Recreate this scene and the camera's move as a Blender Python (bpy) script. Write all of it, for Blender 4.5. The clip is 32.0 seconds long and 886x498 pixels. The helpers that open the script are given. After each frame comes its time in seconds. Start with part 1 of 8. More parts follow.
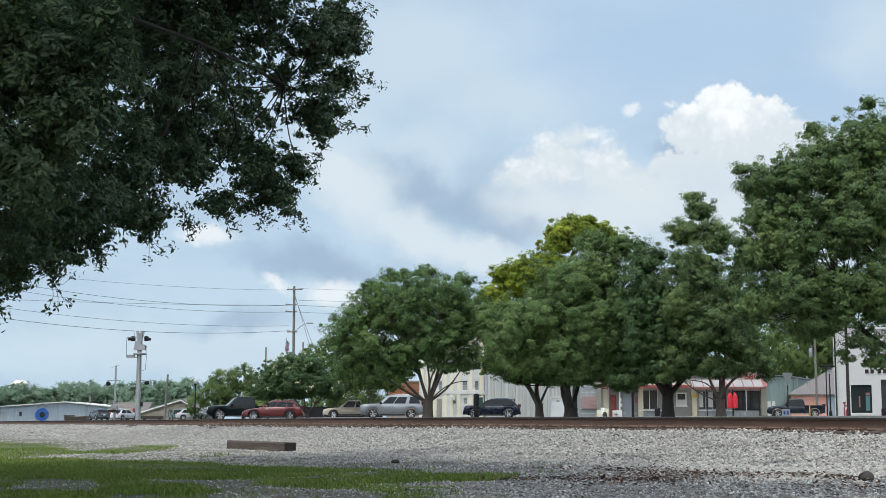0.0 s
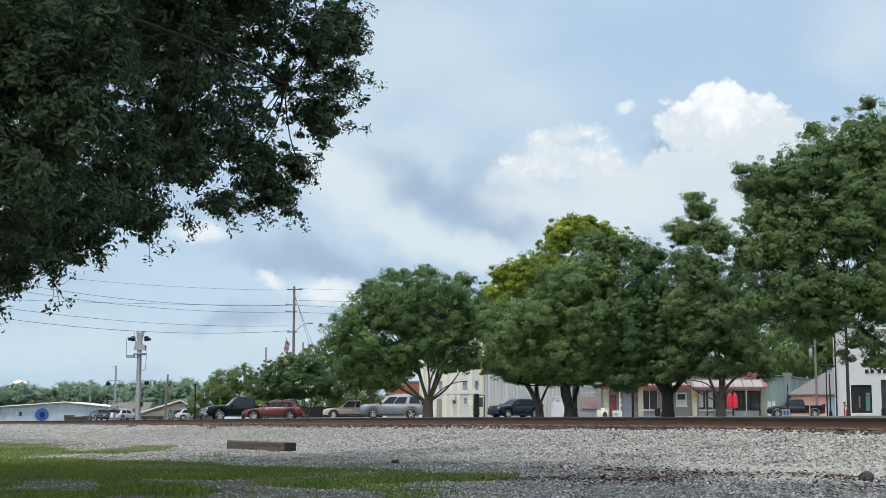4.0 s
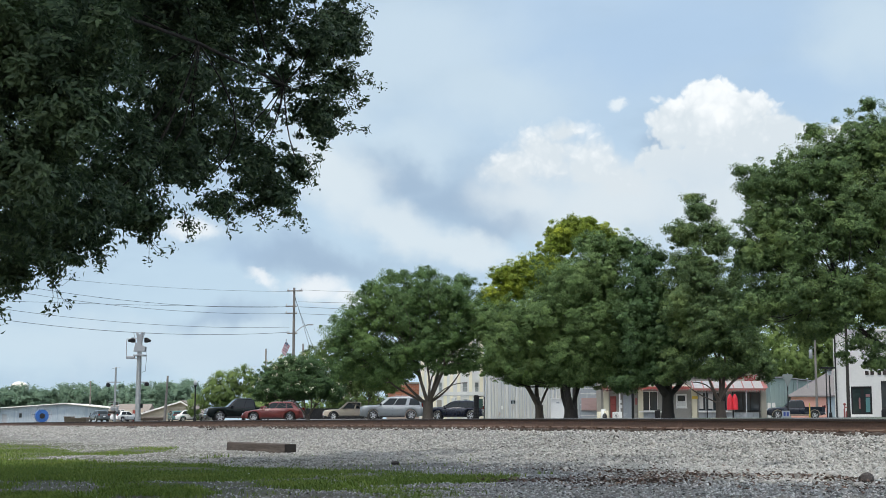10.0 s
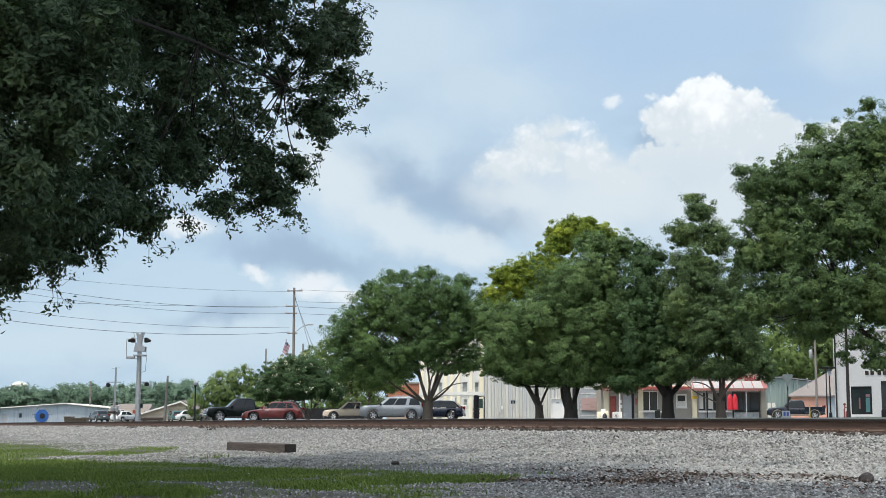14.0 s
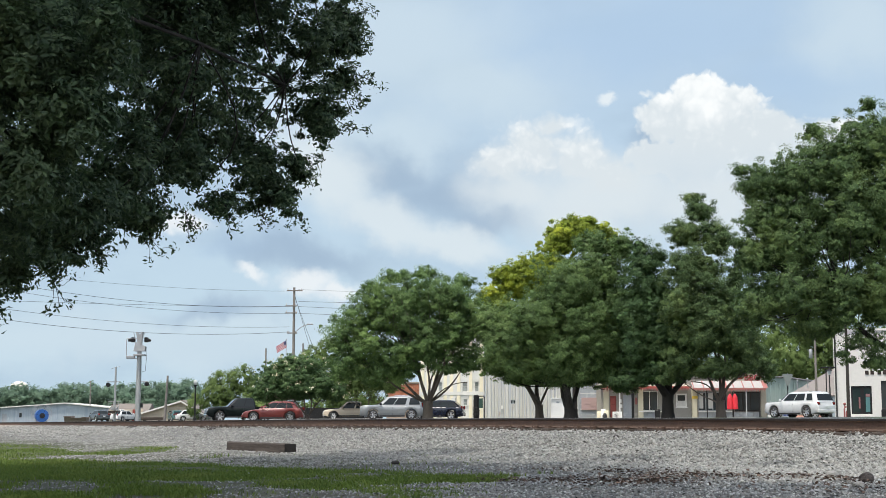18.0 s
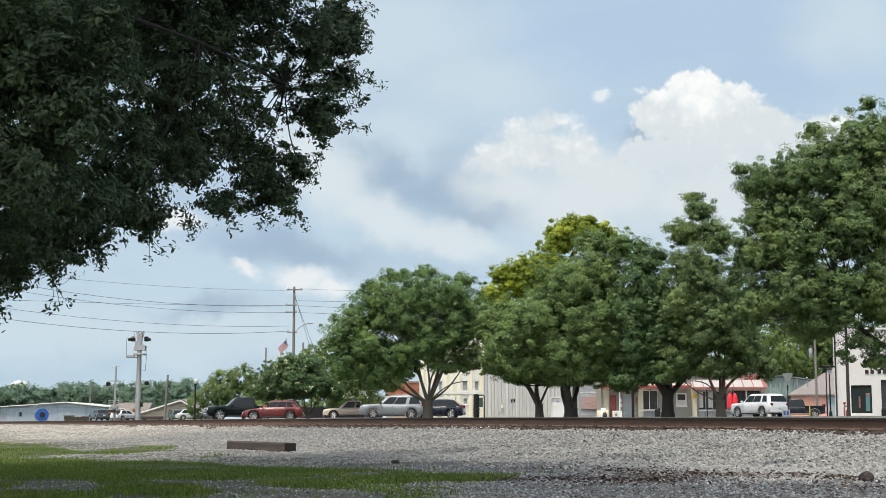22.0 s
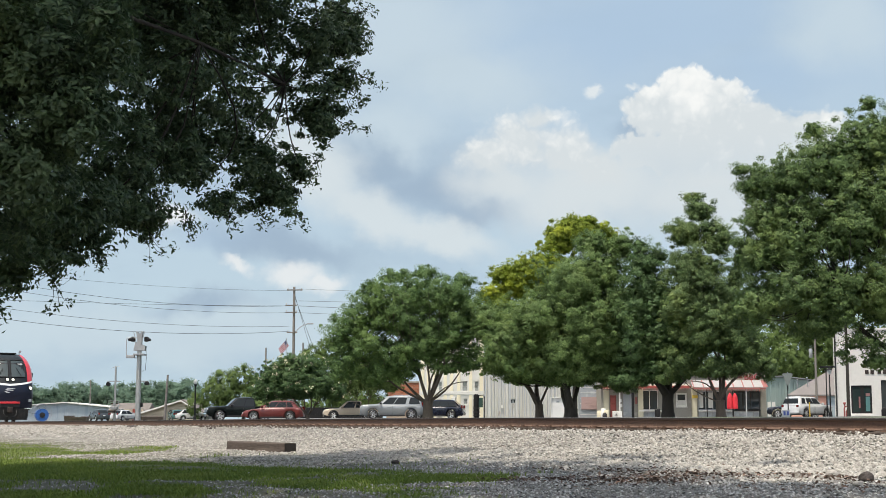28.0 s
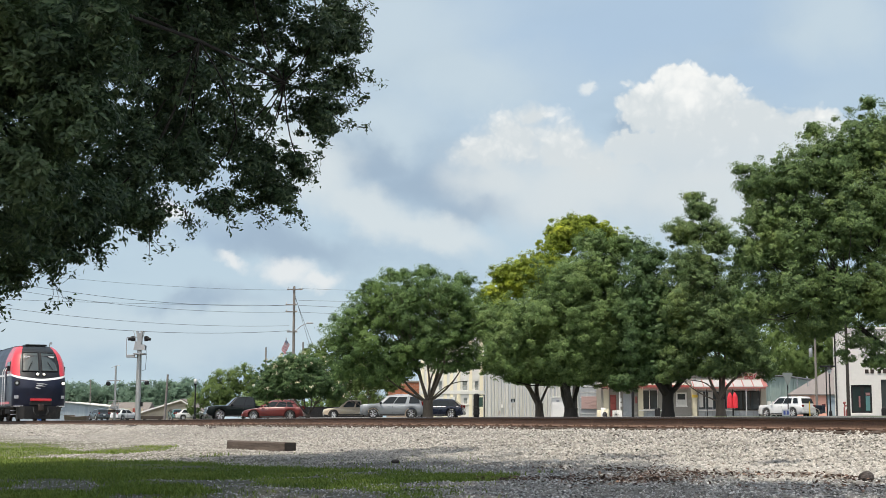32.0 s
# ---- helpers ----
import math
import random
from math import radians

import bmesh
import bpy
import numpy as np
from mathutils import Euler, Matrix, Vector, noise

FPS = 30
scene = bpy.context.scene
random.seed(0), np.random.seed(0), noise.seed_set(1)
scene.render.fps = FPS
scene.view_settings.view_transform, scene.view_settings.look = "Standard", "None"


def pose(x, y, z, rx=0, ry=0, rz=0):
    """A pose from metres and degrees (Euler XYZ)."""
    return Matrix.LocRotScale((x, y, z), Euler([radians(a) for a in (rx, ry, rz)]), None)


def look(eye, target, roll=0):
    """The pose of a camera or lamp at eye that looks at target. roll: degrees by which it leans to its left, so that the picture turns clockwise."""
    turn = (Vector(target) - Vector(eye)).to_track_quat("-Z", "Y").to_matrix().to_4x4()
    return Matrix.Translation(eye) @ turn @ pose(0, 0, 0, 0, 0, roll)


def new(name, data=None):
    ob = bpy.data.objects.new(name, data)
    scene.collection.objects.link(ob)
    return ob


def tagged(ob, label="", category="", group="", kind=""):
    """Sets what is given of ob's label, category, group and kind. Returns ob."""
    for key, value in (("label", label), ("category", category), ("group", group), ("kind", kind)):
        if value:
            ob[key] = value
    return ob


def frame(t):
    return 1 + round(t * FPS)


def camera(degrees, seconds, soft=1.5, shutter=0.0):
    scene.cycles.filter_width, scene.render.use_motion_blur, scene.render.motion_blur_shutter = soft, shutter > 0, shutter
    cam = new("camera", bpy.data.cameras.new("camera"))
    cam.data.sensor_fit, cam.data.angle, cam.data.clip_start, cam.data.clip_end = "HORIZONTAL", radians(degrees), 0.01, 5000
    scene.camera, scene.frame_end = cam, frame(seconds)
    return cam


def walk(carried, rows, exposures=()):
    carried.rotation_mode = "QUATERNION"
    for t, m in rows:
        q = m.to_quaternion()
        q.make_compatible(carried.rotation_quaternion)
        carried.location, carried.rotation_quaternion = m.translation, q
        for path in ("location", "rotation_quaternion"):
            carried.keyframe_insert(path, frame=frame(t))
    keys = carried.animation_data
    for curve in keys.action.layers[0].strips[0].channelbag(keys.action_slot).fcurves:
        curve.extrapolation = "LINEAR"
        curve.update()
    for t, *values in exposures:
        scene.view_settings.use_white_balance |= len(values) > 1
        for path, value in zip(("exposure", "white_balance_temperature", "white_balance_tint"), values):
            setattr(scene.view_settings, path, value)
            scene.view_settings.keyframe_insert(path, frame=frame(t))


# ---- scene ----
EYE = 0.75
cam = camera(35.0, 32.0, soft=0.5)
TILT = 97.05


def nod(t, sag):
    return (t, pose(0, 0, EYE, TILT + sag * 0.023, 0, 0))


walk(cam, [nod(t, s) for t, s in (
    (0, 0), (2, 0), (5.5, 0.5), (7.5, 1.3), (8.2, 1.6), (8.6, 2.6), (11, 2.6), (11.6, 1.4), (13, 1.4), (13.6, 2.6), (17, 2.6),
    (17.6, 1.8), (18.5, 2.4), (19.5, 1.6), (21, 0.4), (22, 0.6), (25, 1.0), (28, 1.0), (29, 0.2), (32, 0))],
     [(0, 0.13, 6420, 10), (14, 0.13, 6420, 10), (20, 0.12, 6600, 10), (25, 0.06, 6680, 10), (32, 0.02, 6680, 10)])

# ---- daylight: hazy summer sky, sun behind the camera and to its left ----
SUN_TO = Vector((-0.20, -0.28, 0.94)).normalized()
world = bpy.data.worlds.new("sky")
scene.world = world
world.use_nodes = True
wn = world.node_tree.nodes
sky_tex = wn.new("ShaderNodeTexSky")
sky_tex.sky_type = "NISHITA"
sky_tex.sun_disc = False
sky_tex.sun_elevation = math.asin(SUN_TO.z)
sky_tex.sun_rotation = math.atan2(SUN_TO.x, SUN_TO.y)
sky_tex.dust_density = 4.0
sky_tex.air_density = 1.2
wn["Background"].inputs["Strength"].default_value = 0.17
world.node_tree.links.new(sky_tex.outputs[0], wn["Background"].inputs["Color"])
sun = new("sun", bpy.data.lights.new("sun", "SUN"))
sun.data.energy, sun.data.angle, sun.data.color = 4.4, radians(0.6), (1.0, 0.95, 0.86)
sun.matrix_world = look(SUN_TO * 100, (0, 0, 0))
scene.view_settings.exposure = 0.0


# ---- materials ----
def nodes_of(name):
    m = bpy.data.materials.new(name)
    m.use_nodes = True
    return m, m.node_tree.nodes, m.node_tree.links


def mixcol(n, l, fac, a, b):
    x = n.new("ShaderNodeMix")
    x.data_type = "RGBA"
    for sock, v in ((x.inputs[0], fac), (x.inputs[6], a), (x.inputs[7], b)):
        if hasattr(v, "links"):
            l.new(v, sock)
        else:
            sock.default_value = v if isinstance(v, float) else (*v[:3], 1)
    return x.outputs[2]


def ramp(n, l, src, lo, hi):
    r = n.new("ShaderNodeMapRange")
    r.inputs[1].default_value, r.inputs[2].default_value = lo, hi
    l.new(src, r.inputs[0])
    return r.outputs[0]


def noise_out(n, l, co, scale, detail=4.0, rough=0.6, stretch=None):
    t = n.new("ShaderNodeTexNoise")
    t.inputs["Scale"].default_value, t.inputs["Detail"].default_value, t.inputs["Roughness"].default_value = scale, detail, rough
    if stretch:
        mp = n.new("ShaderNodeMapping")
        mp.inputs["Scale"].default_value = stretch
        l.new(co, mp.inputs[0])
        co = mp.outputs[0]
    l.new(co, t.inputs["Vector"])
    return t.outputs[0]


def surf(name, a, b=None, scale=6.0, rough=0.7, metal=0.0, bump=0.15, stretch=None, wear=None, wear_at=(0.58, 0.7), vary=0.0, coat=0.0, spec=0.5):
    """A surface of colour a with fine grain towards b, broad stains towards wear, and relief."""
    m, n, l = nodes_of(name)
    p = n["Principled BSDF"]
    co = n.new("ShaderNodeTexCoord").outputs["Object"]
    b = b or tuple(c * 0.72 for c in a)
    fine = noise_out(n, l, co, scale * 6, 5, 0.65, stretch)
    broad = noise_out(n, l, co, scale * 0.5, 4, 0.6, stretch)
    col = mixcol(n, l, ramp(n, l, fine, 0.3, 0.75), a, b)
    if wear:
        col = mixcol(n, l, ramp(n, l, broad, *wear_at), col, wear)
    else:
        col = mixcol(n, l, ramp(n, l, broad, 0.35, 0.8), col, tuple(c * 0.82 for c in a))
    if vary:
        hs = n.new("ShaderNodeHueSaturation")
        rnd = n.new("ShaderNodeObjectInfo").outputs["Random"]
        l.new(ramp(n, l, rnd, 0, 1), hs.inputs["Value"])
        hs.inputs["Value"].links[0].from_node.inputs[3].default_value = 1 - vary
        hs.inputs["Value"].links[0].from_node.inputs[4].default_value = 1 + vary
        l.new(col, hs.inputs["Color"])
        col = hs.outputs[0]
    l.new(col, p.inputs["Base Color"])
    rr = ramp(n, l, broad, 0.3, 0.8)
    rr.node.inputs[3].default_value, rr.node.inputs[4].default_value = max(0.03, rough - 0.1), min(1, rough + 0.1)
    l.new(rr, p.inputs["Roughness"])
    p.inputs["Metallic"].default_value = metal
    p.inputs["Coat Weight"].default_value = coat
    p.inputs["Specular IOR Level"].default_value = spec
    if bump:
        bp = n.new("ShaderNodeBump")
        bp.inputs["Strength"].default_value, bp.inputs["Distance"].default_value = bump, 0.02
        l.new(fine, bp.inputs["Height"])
        l.new(bp.outputs[0], p.inputs["Normal"])
    return m


def glass_dark(name, tint, rough=0.05, spec=0.8, coat=0.5):
    m, n, l = nodes_of(name)
    p = n["Principled BSDF"]
    p.inputs["Base Color"].default_value = (*tint, 1)
    p.inputs["Roughness"].default_value = rough
    p.inputs["Specular IOR Level"].default_value = spec
    p.inputs["Coat Weight"].default_value = coat
    return m


def glow(name, col, strength):
    m, n, l = nodes_of(name)
    p = n["Principled BSDF"]
    p.inputs["Base Color"].default_value = (*col, 1)
    p.inputs["Emission Color"].default_value = (*col, 1)
    p.inputs["Emission Strength"].default_value = strength
    return m


def leafage(name, dark, mid, light, scale=0.35, through_amount=0.3, yellow=None, gloss=0.25):
    m, n, l = nodes_of(name)
    p = n["Principled BSDF"]
    geo = n.new("ShaderNodeNewGeometry")
    co = n.new("ShaderNodeTexCoord").outputs["Object"]
    isl = geo.outputs["Random Per Island"]
    col = mixcol(n, l, ramp(n, l, isl, 0.0, 0.75), dark, mid)
    col = mixcol(n, l, ramp(n, l, isl, 0.7, 1.0), col, light)
    clump = noise_out(n, l, co, scale, 3, 0.55)
    col = mixcol(n, l, ramp(n, l, clump, 0.52, 0.75), col, yellow or light)
    l.new(col, p.inputs["Base Color"])
    p.inputs["Roughness"].default_value = 0.55
    p.inputs["Specular IOR Level"].default_value = gloss
    tr = n.new("ShaderNodeBsdfTranslucent")
    l.new(col, tr.inputs[0])
    mx = n.new("ShaderNodeMixShader")
    mx.inputs[0].default_value = through_amount
    l.new(p.outputs[0], mx.inputs[1])
    l.new(tr.outputs[0], mx.inputs[2])
    l.new(mx.outputs[0], n["Material Output"].inputs[0])
    return m


def islands(name, cols, rough=0.85, scale=40.0, bump=0.3):
    """Loose stones or blades: each island takes its own shade between the colours."""
    m, n, l = nodes_of(name)
    p = n["Principled BSDF"]
    isl = n.new("ShaderNodeNewGeometry").outputs["Random Per Island"]
    cr = n.new("ShaderNodeValToRGB")
    cr.color_ramp.elements[0].color = (*cols[0], 1)
    cr.color_ramp.elements[1].color = (*cols[-1], 1)
    for i, c in enumerate(cols[1:-1]):
        e = cr.color_ramp.elements.new((i + 1) / (len(cols) - 1))
        e.color = (*c, 1)
    l.new(isl, cr.inputs[0])
    co = n.new("ShaderNodeTexCoord").outputs["Object"]
    f = noise_out(n, l, co, scale, 4)
    l.new(mixcol(n, l, ramp(n, l, f, 0.35, 0.8), cr.outputs[0], tuple(c * 0.6 for c in cols[len(cols) // 2])), p.inputs["Base Color"])
    p.inputs["Roughness"].default_value = rough
    bp = n.new("ShaderNodeBump")
    bp.inputs["Strength"].default_value, bp.inputs["Distance"].default_value = bump, 0.01
    l.new(f, bp.inputs["Height"])
    l.new(bp.outputs[0], p.inputs["Normal"])
    return m


M = {
    "bark": surf("bark", (0.042, 0.036, 0.03), (0.02, 0.017, 0.014), 3, 0.9, bump=0.8, stretch=(1, 1, 0.25)),
    "bark_pale": surf("bark_pale", (0.12, 0.095, 0.075), (0.055, 0.045, 0.036), 3, 0.85, bump=0.5, stretch=(1, 1, 0.3)),
    "rail_head": surf("rail_head", (0.42, 0.41, 0.42), (0.3, 0.29, 0.29), 4, 0.38, 0.85, 0.05),
    "rail_rust": surf("rail_rust", (0.15, 0.089, 0.06), (0.096, 0.057, 0.04), 5, 0.85, bump=0.25, wear=(0.185, 0.115, 0.08)),
    "iron": surf("iron", (0.05, 0.038, 0.034), (0.025, 0.021, 0.019), 6, 0.85, bump=0.3, spec=0.25),
    "tie_wood": surf("tie_wood", (0.122, 0.09, 0.069), (0.05, 0.037, 0.03), 2, 0.9, bump=0.7, stretch=(0.3, 3, 3), wear=(0.19, 0.145, 0.115)),
    # end grain darkened in colour, as that face turns from the sun
    "shaded_end_grain": surf("shaded_end_grain", (0.03, 0.024, 0.02), None, 8, 0.95, bump=0.5),
    "steel_grey": surf("steel_grey", (0.42, 0.43, 0.43), (0.33, 0.34, 0.34), 2, 0.45, 0.6, 0.05, wear=(0.3, 0.29, 0.28)),
    "galvanised": surf("galvanised", (0.36, 0.37, 0.38), (0.27, 0.28, 0.29), 6, 0.55, 0.4, 0.05),
    "black": surf("black", (0.018, 0.018, 0.019), (0.012, 0.012, 0.013), 6, 0.7, bump=0.05, spec=0.2),
    "black_gloss": surf("black_gloss", (0.012, 0.013, 0.016), None, 2, 0.25, bump=0, coat=0.1, spec=0.25),
    "wood_pole": surf("wood_pole", (0.22, 0.2, 0.18), (0.14, 0.125, 0.11), 3, 0.9, bump=0.4, stretch=(2, 2, 0.1)),
    "tyre": surf("tyre", (0.022, 0.022, 0.022), (0.03, 0.029, 0.028), 8, 0.85, bump=0.2),
    "rim": surf("rim", (0.68, 0.68, 0.69), (0.55, 0.55, 0.56), 5, 0.32, 0.85, 0.0),
    "chrome": surf("chrome", (0.75, 0.75, 0.76), (0.65, 0.65, 0.66), 5, 0.12, 1.0, 0.0),
    "car_glass": glass_dark("car_glass", (0.016, 0.02, 0.022), 0.06, 0.22, 0.0),
    "window_glass": glass_dark("window_glass", (0.035, 0.045, 0.05), 0.04),
    "lens_red": surf("lens_red", (0.13, 0.008, 0.008), (0.1, 0.006, 0.006), 6, 0.15, bump=0, coat=0.8),
    "lens_clear": surf("lens_clear", (0.62, 0.64, 0.66), (0.4, 0.42, 0.44), 9, 0.1, 0.3, bump=0, coat=0.8),
    "plate": surf("plate", (0.6, 0.62, 0.62), None, 9, 0.5, bump=0),
    "rubber": surf("rubber", (0.025, 0.025, 0.026), None, 9, 0.8, bump=0.1),
    "paint_black": surf("paint_black", (0.009, 0.013, 0.012), (0.007, 0.01, 0.01), 1, 0.2, 0.0, 0.0, coat=0.03, spec=0.14),
    "paint_red": surf("paint_red", (0.15, 0.026, 0.022), (0.125, 0.022, 0.019), 1, 0.38, 0.1, 0.0, coat=0.4),
    "paint_tan": surf("paint_tan", (0.46, 0.385, 0.29), (0.42, 0.35, 0.26), 1, 0.35, 0.0, 0.0, coat=0.6),
    "paint_silver": surf("paint_silver", (0.255, 0.27, 0.275), (0.23, 0.245, 0.25), 1, 0.35, 0.3, 0.0, coat=0.6),
    "paint_blue": surf("paint_blue", (0.008, 0.012, 0.026), (0.007, 0.01, 0.02), 1, 0.28, 0.0, 0.0, coat=0.4, spec=0.3),
    "paint_white": surf("paint_white", (0.57, 0.58, 0.58), (0.53, 0.54, 0.54), 1, 0.28, 0.0, 0.0, coat=0.9),
    "paint_truck": surf("paint_truck", (0.012, 0.016, 0.026), (0.01, 0.013, 0.02), 1, 0.3, 0.0, 0.0, coat=0.35, spec=0.3),
    "trim_tan": surf("trim_tan", (0.3, 0.25, 0.19), None, 1, 0.4, bump=0),
    "paint_teal": surf("paint_teal", (0.05, 0.14, 0.13), None, 1, 0.3, bump=0, coat=0.8),
    "paint_grey": surf("paint_grey", (0.04, 0.05, 0.055), None, 1, 0.3, bump=0, coat=0.8),
}


def ribbed(name, cols, across, widths=3.3, rough=0.55, metal=0.2, rust=(0.3, 0.2, 0.12), pos=(0.35, 0.66)):
    """Weathered metal sheeting, whose sheets differ in tone along the wall."""
    m, n, l = nodes_of(name)
    p = n["Principled BSDF"]
    co = n.new("ShaderNodeTexCoord").outputs["Object"]
    band = noise_out(n, l, co, widths, 2, 0.8, across)
    cr = n.new("ShaderNodeValToRGB")
    cr.color_ramp.elements[0].color, cr.color_ramp.elements[0].position = (*cols[0], 1), pos[0]
    cr.color_ramp.elements[1].color, cr.color_ramp.elements[1].position = (*cols[2], 1), pos[1]
    e = cr.color_ramp.elements.new(0.5)
    e.color = (*cols[1], 1)
    l.new(band, cr.inputs[0])
    stain = noise_out(n, l, co, 1.2, 6, 0.7, (1, 1, 0.35))
    l.new(mixcol(n, l, ramp(n, l, stain, 0.6, 0.8), cr.outputs[0], rust), p.inputs["Base Color"])
    p.inputs["Roughness"].default_value, p.inputs["Metallic"].default_value = rough, metal
    return m


# ---- mesh tools ----
class Shape:
    """Collects vertices and faces for one mesh."""

    def __init__(self):
        self.v, self.f = [], []

    def add(self, verts, faces):
        k = len(self.v)
        self.v += [tuple(p) for p in verts]
        self.f += [tuple(i + k for i in f) for f in faces]
        return self

    def box(self, x0, x1, y0, y1, z0, z1, bev=0.0):
        """A box with chamfered edges."""
        b = min(bev, (x1 - x0) * 0.3, (y1 - y0) * 0.3, (z1 - z0) * 0.3)
        if b <= 0:
            vs = [(x, y, z) for z in (z0, z1) for y in (y0, y1) for x in (x0, x1)]
            return self.add(vs, [(0, 2, 3, 1), (4, 5, 7, 6), (0, 1, 5, 4), (2, 6, 7, 3), (0, 4, 6, 2), (1, 3, 7, 5)])
        rings = []
        for z, o in ((z0, b), (z0 + b, 0), (z1 - b, 0), (z1, b)):
            c = b + (b * 0.6 if o else 0)
            a0, a1, c0, c1 = x0 + o * 0.4, x1 - o * 0.4, y0 + o * 0.4, y1 - o * 0.4
            rings.append([(a0 + c, c0, z), (a1 - c, c0, z), (a1, c0 + c, z), (a1, c1 - c, z), (a1 - c, c1, z), (a0 + c, c1, z), (a0, c1 - c, z), (a0, c0 + c, z)])
        return self.loft(rings, True)

    def loft(self, rings, caps=True, closed=True):
        n = len(rings[0])
        vs = [p for r in rings for p in r]
        fs = []
        for i in range(len(rings) - 1):
            for j in range(n if closed else n - 1):
                k = (j + 1) % n
                fs.append((i * n + j, i * n + k, (i + 1) * n + k, (i + 1) * n + j))
        if caps:
            fs.append(tuple(range(n - 1, -1, -1)))
            fs.append(tuple((len(rings) - 1) * n + j for j in range(n)))
        return self.add(vs, fs)

    def tube(self, path, radii, n=8, caps=True):
        """A round bar along a path; radii: one or as many as points."""
        path = [Vector(p) for p in path]
        if not hasattr(radii, "__len__"):
            radii = [radii] * len(path)
        rings, side = [], None
        for i, p in enumerate(path):
            d = (path[min(i + 1, len(path) - 1)] - path[max(i - 1, 0)]).normalized()
            if side is None:
                side = d.orthogonal().normalized()
            side = (side - d * side.dot(d)).normalized()
            up = d.cross(side)
            rings.append([p + (side * math.cos(a) + up * math.sin(a)) * radii[i] for a in (2 * math.pi * j / n for j in range(n))])
        return self.loft(rings, caps)

    def disc(self, c, axis, r0, r1, depth, n=20):
        c, axis = Vector(c), Vector(axis).normalized()
        return self.tube([c - axis * depth / 2, c + axis * depth / 2], [r0, r1], n)

    def prism(self, outline, axis, lo, hi):
        """A flat outline of 2D points drawn out along one axis from lo to hi."""
        def place(p, d):
            return {"x": (d, p[0], p[1]), "y": (p[0], d, p[1]), "z": (p[0], p[1], d)}[axis]
        return self.loft([[place(p, lo) for p in outline], [place(p, hi) for p in outline]], True)

    def slab(self, quad, thick):
        """A thin plate on four corners, its thickness along their normal."""
        q = [Vector(p) for p in quad]
        nrm = (q[1] - q[0]).cross(q[-1] - q[0]).normalized() * thick
        return self.loft([q, [p + nrm for p in q]], True)

    def ball(self, c, r, n=10, squash=(1, 1, 1)):
        rings = []
        for i in range(1, n // 2 + 2):
            a = math.pi * i / (n // 2 + 2)
            rings.append([(c[0] + r * squash[0] * math.sin(a) * math.cos(b), c[1] + r * squash[1] * math.sin(a) * math.sin(b), c[2] - r * squash[2] * math.cos(a)) for b in (2 * math.pi * j / n for j in range(n))])
        return self.loft(rings, True)

    def mesh(self, name, material, smooth=False):
        me = bpy.data.meshes.new(name)
        me.from_pydata(self.v, [], self.f)
        if material:
            me.materials.append(material)
        bm = bmesh.new()
        bm.from_mesh(me)
        bmesh.ops.recalc_face_normals(bm, faces=bm.faces)
        if smooth:
            for f in bm.faces:
                f.smooth = True
            for e in bm.edges:
                if len(e.link_faces) == 2 and e.calc_face_angle() > radians(38):
                    e.smooth = False
        bm.to_mesh(me)
        bm.free()
        return me


def part(name, shape, material, parent, label="", smooth=False):
    """Links one shape as one mesh under a thing or a part."""
    ob = new(name, shape if isinstance(shape, bpy.types.Mesh) else shape.mesh(name, material, smooth))
    ob.parent = parent
    return tagged(ob, label)


def thing(name, m, label, category, group="", kind=""):
    ob = new(name)
    ob.empty_display_size = 0.2
    ob.matrix_world = m
    return tagged(ob, label, category, group, kind)


def solid(name, shape, material, label, category="", kind="", m=None, smooth=False, group=""):
    ob = new(name, shape.mesh(name, material, smooth))
    if m is not None:
        ob.matrix_world = m
    return tagged(ob, label, category, group, kind)


def fast_mesh(name, verts, faces, material, smooth=False):
    """A mesh from arrays: verts (n, 3), faces (m, k) all of one size."""
    me = bpy.data.meshes.new(name)
    nf, k = faces.shape
    me.vertices.add(len(verts))
    me.vertices.foreach_set("co", np.ascontiguousarray(verts, dtype=np.float32).ravel())
    me.loops.add(nf * k)
    me.loops.foreach_set("vertex_index", np.ascontiguousarray(faces, dtype=np.int32).ravel())
    me.polygons.add(nf)
    me.polygons.foreach_set("loop_start", np.arange(0, nf * k, k, dtype=np.int32))
    if smooth:
        me.polygons.foreach_set("use_smooth", np.ones(nf, dtype=bool))
    me.materials.append(material)
    me.update(calc_edges=True)
    me.validate()
    return me


# ---- the lie of the land; across the track: 0 at its near rail, less towards the camera ----
TRACK = Vector((0.0, 33.4, 0))
ALONG = Vector((0.4472, -0.8944, 0))
ACROSS = Vector((0.8944, 0.4472, 0))
TRACK_TURN = math.degrees(math.atan2(ALONG.y, ALONG.x))
CROSS_P = (-400, -15, -10.5, -8, -6, -3.2, -1.0, -0.4, 1.9, 2.5, 4.5, 9, 28, 82, 300, 6000)
CROSS_Z = (-0.76, -0.75, -0.63, -0.57, -0.49, -0.33, -0.165, -0.14, -0.14, -0.165, -0.36, -0.2, 0.30, 0.48, 0.6, 0.6)
DIP_S = (-400, -90, -63, -40, -22, -14, -5, 2, 7, 12, 16, 30, 300)
DIP_Z = (0.09, 0.10, 0.10, 0.115, 0.125, 0.135, 0.13, 0.125, 0.11, 0.09, 0.065, 0.05, 0.05)


def rail_level(s):
    """Top of the rails along the track, above the eye's level."""
    return np.interp(s, DIP_S, DIP_Z) + EYE


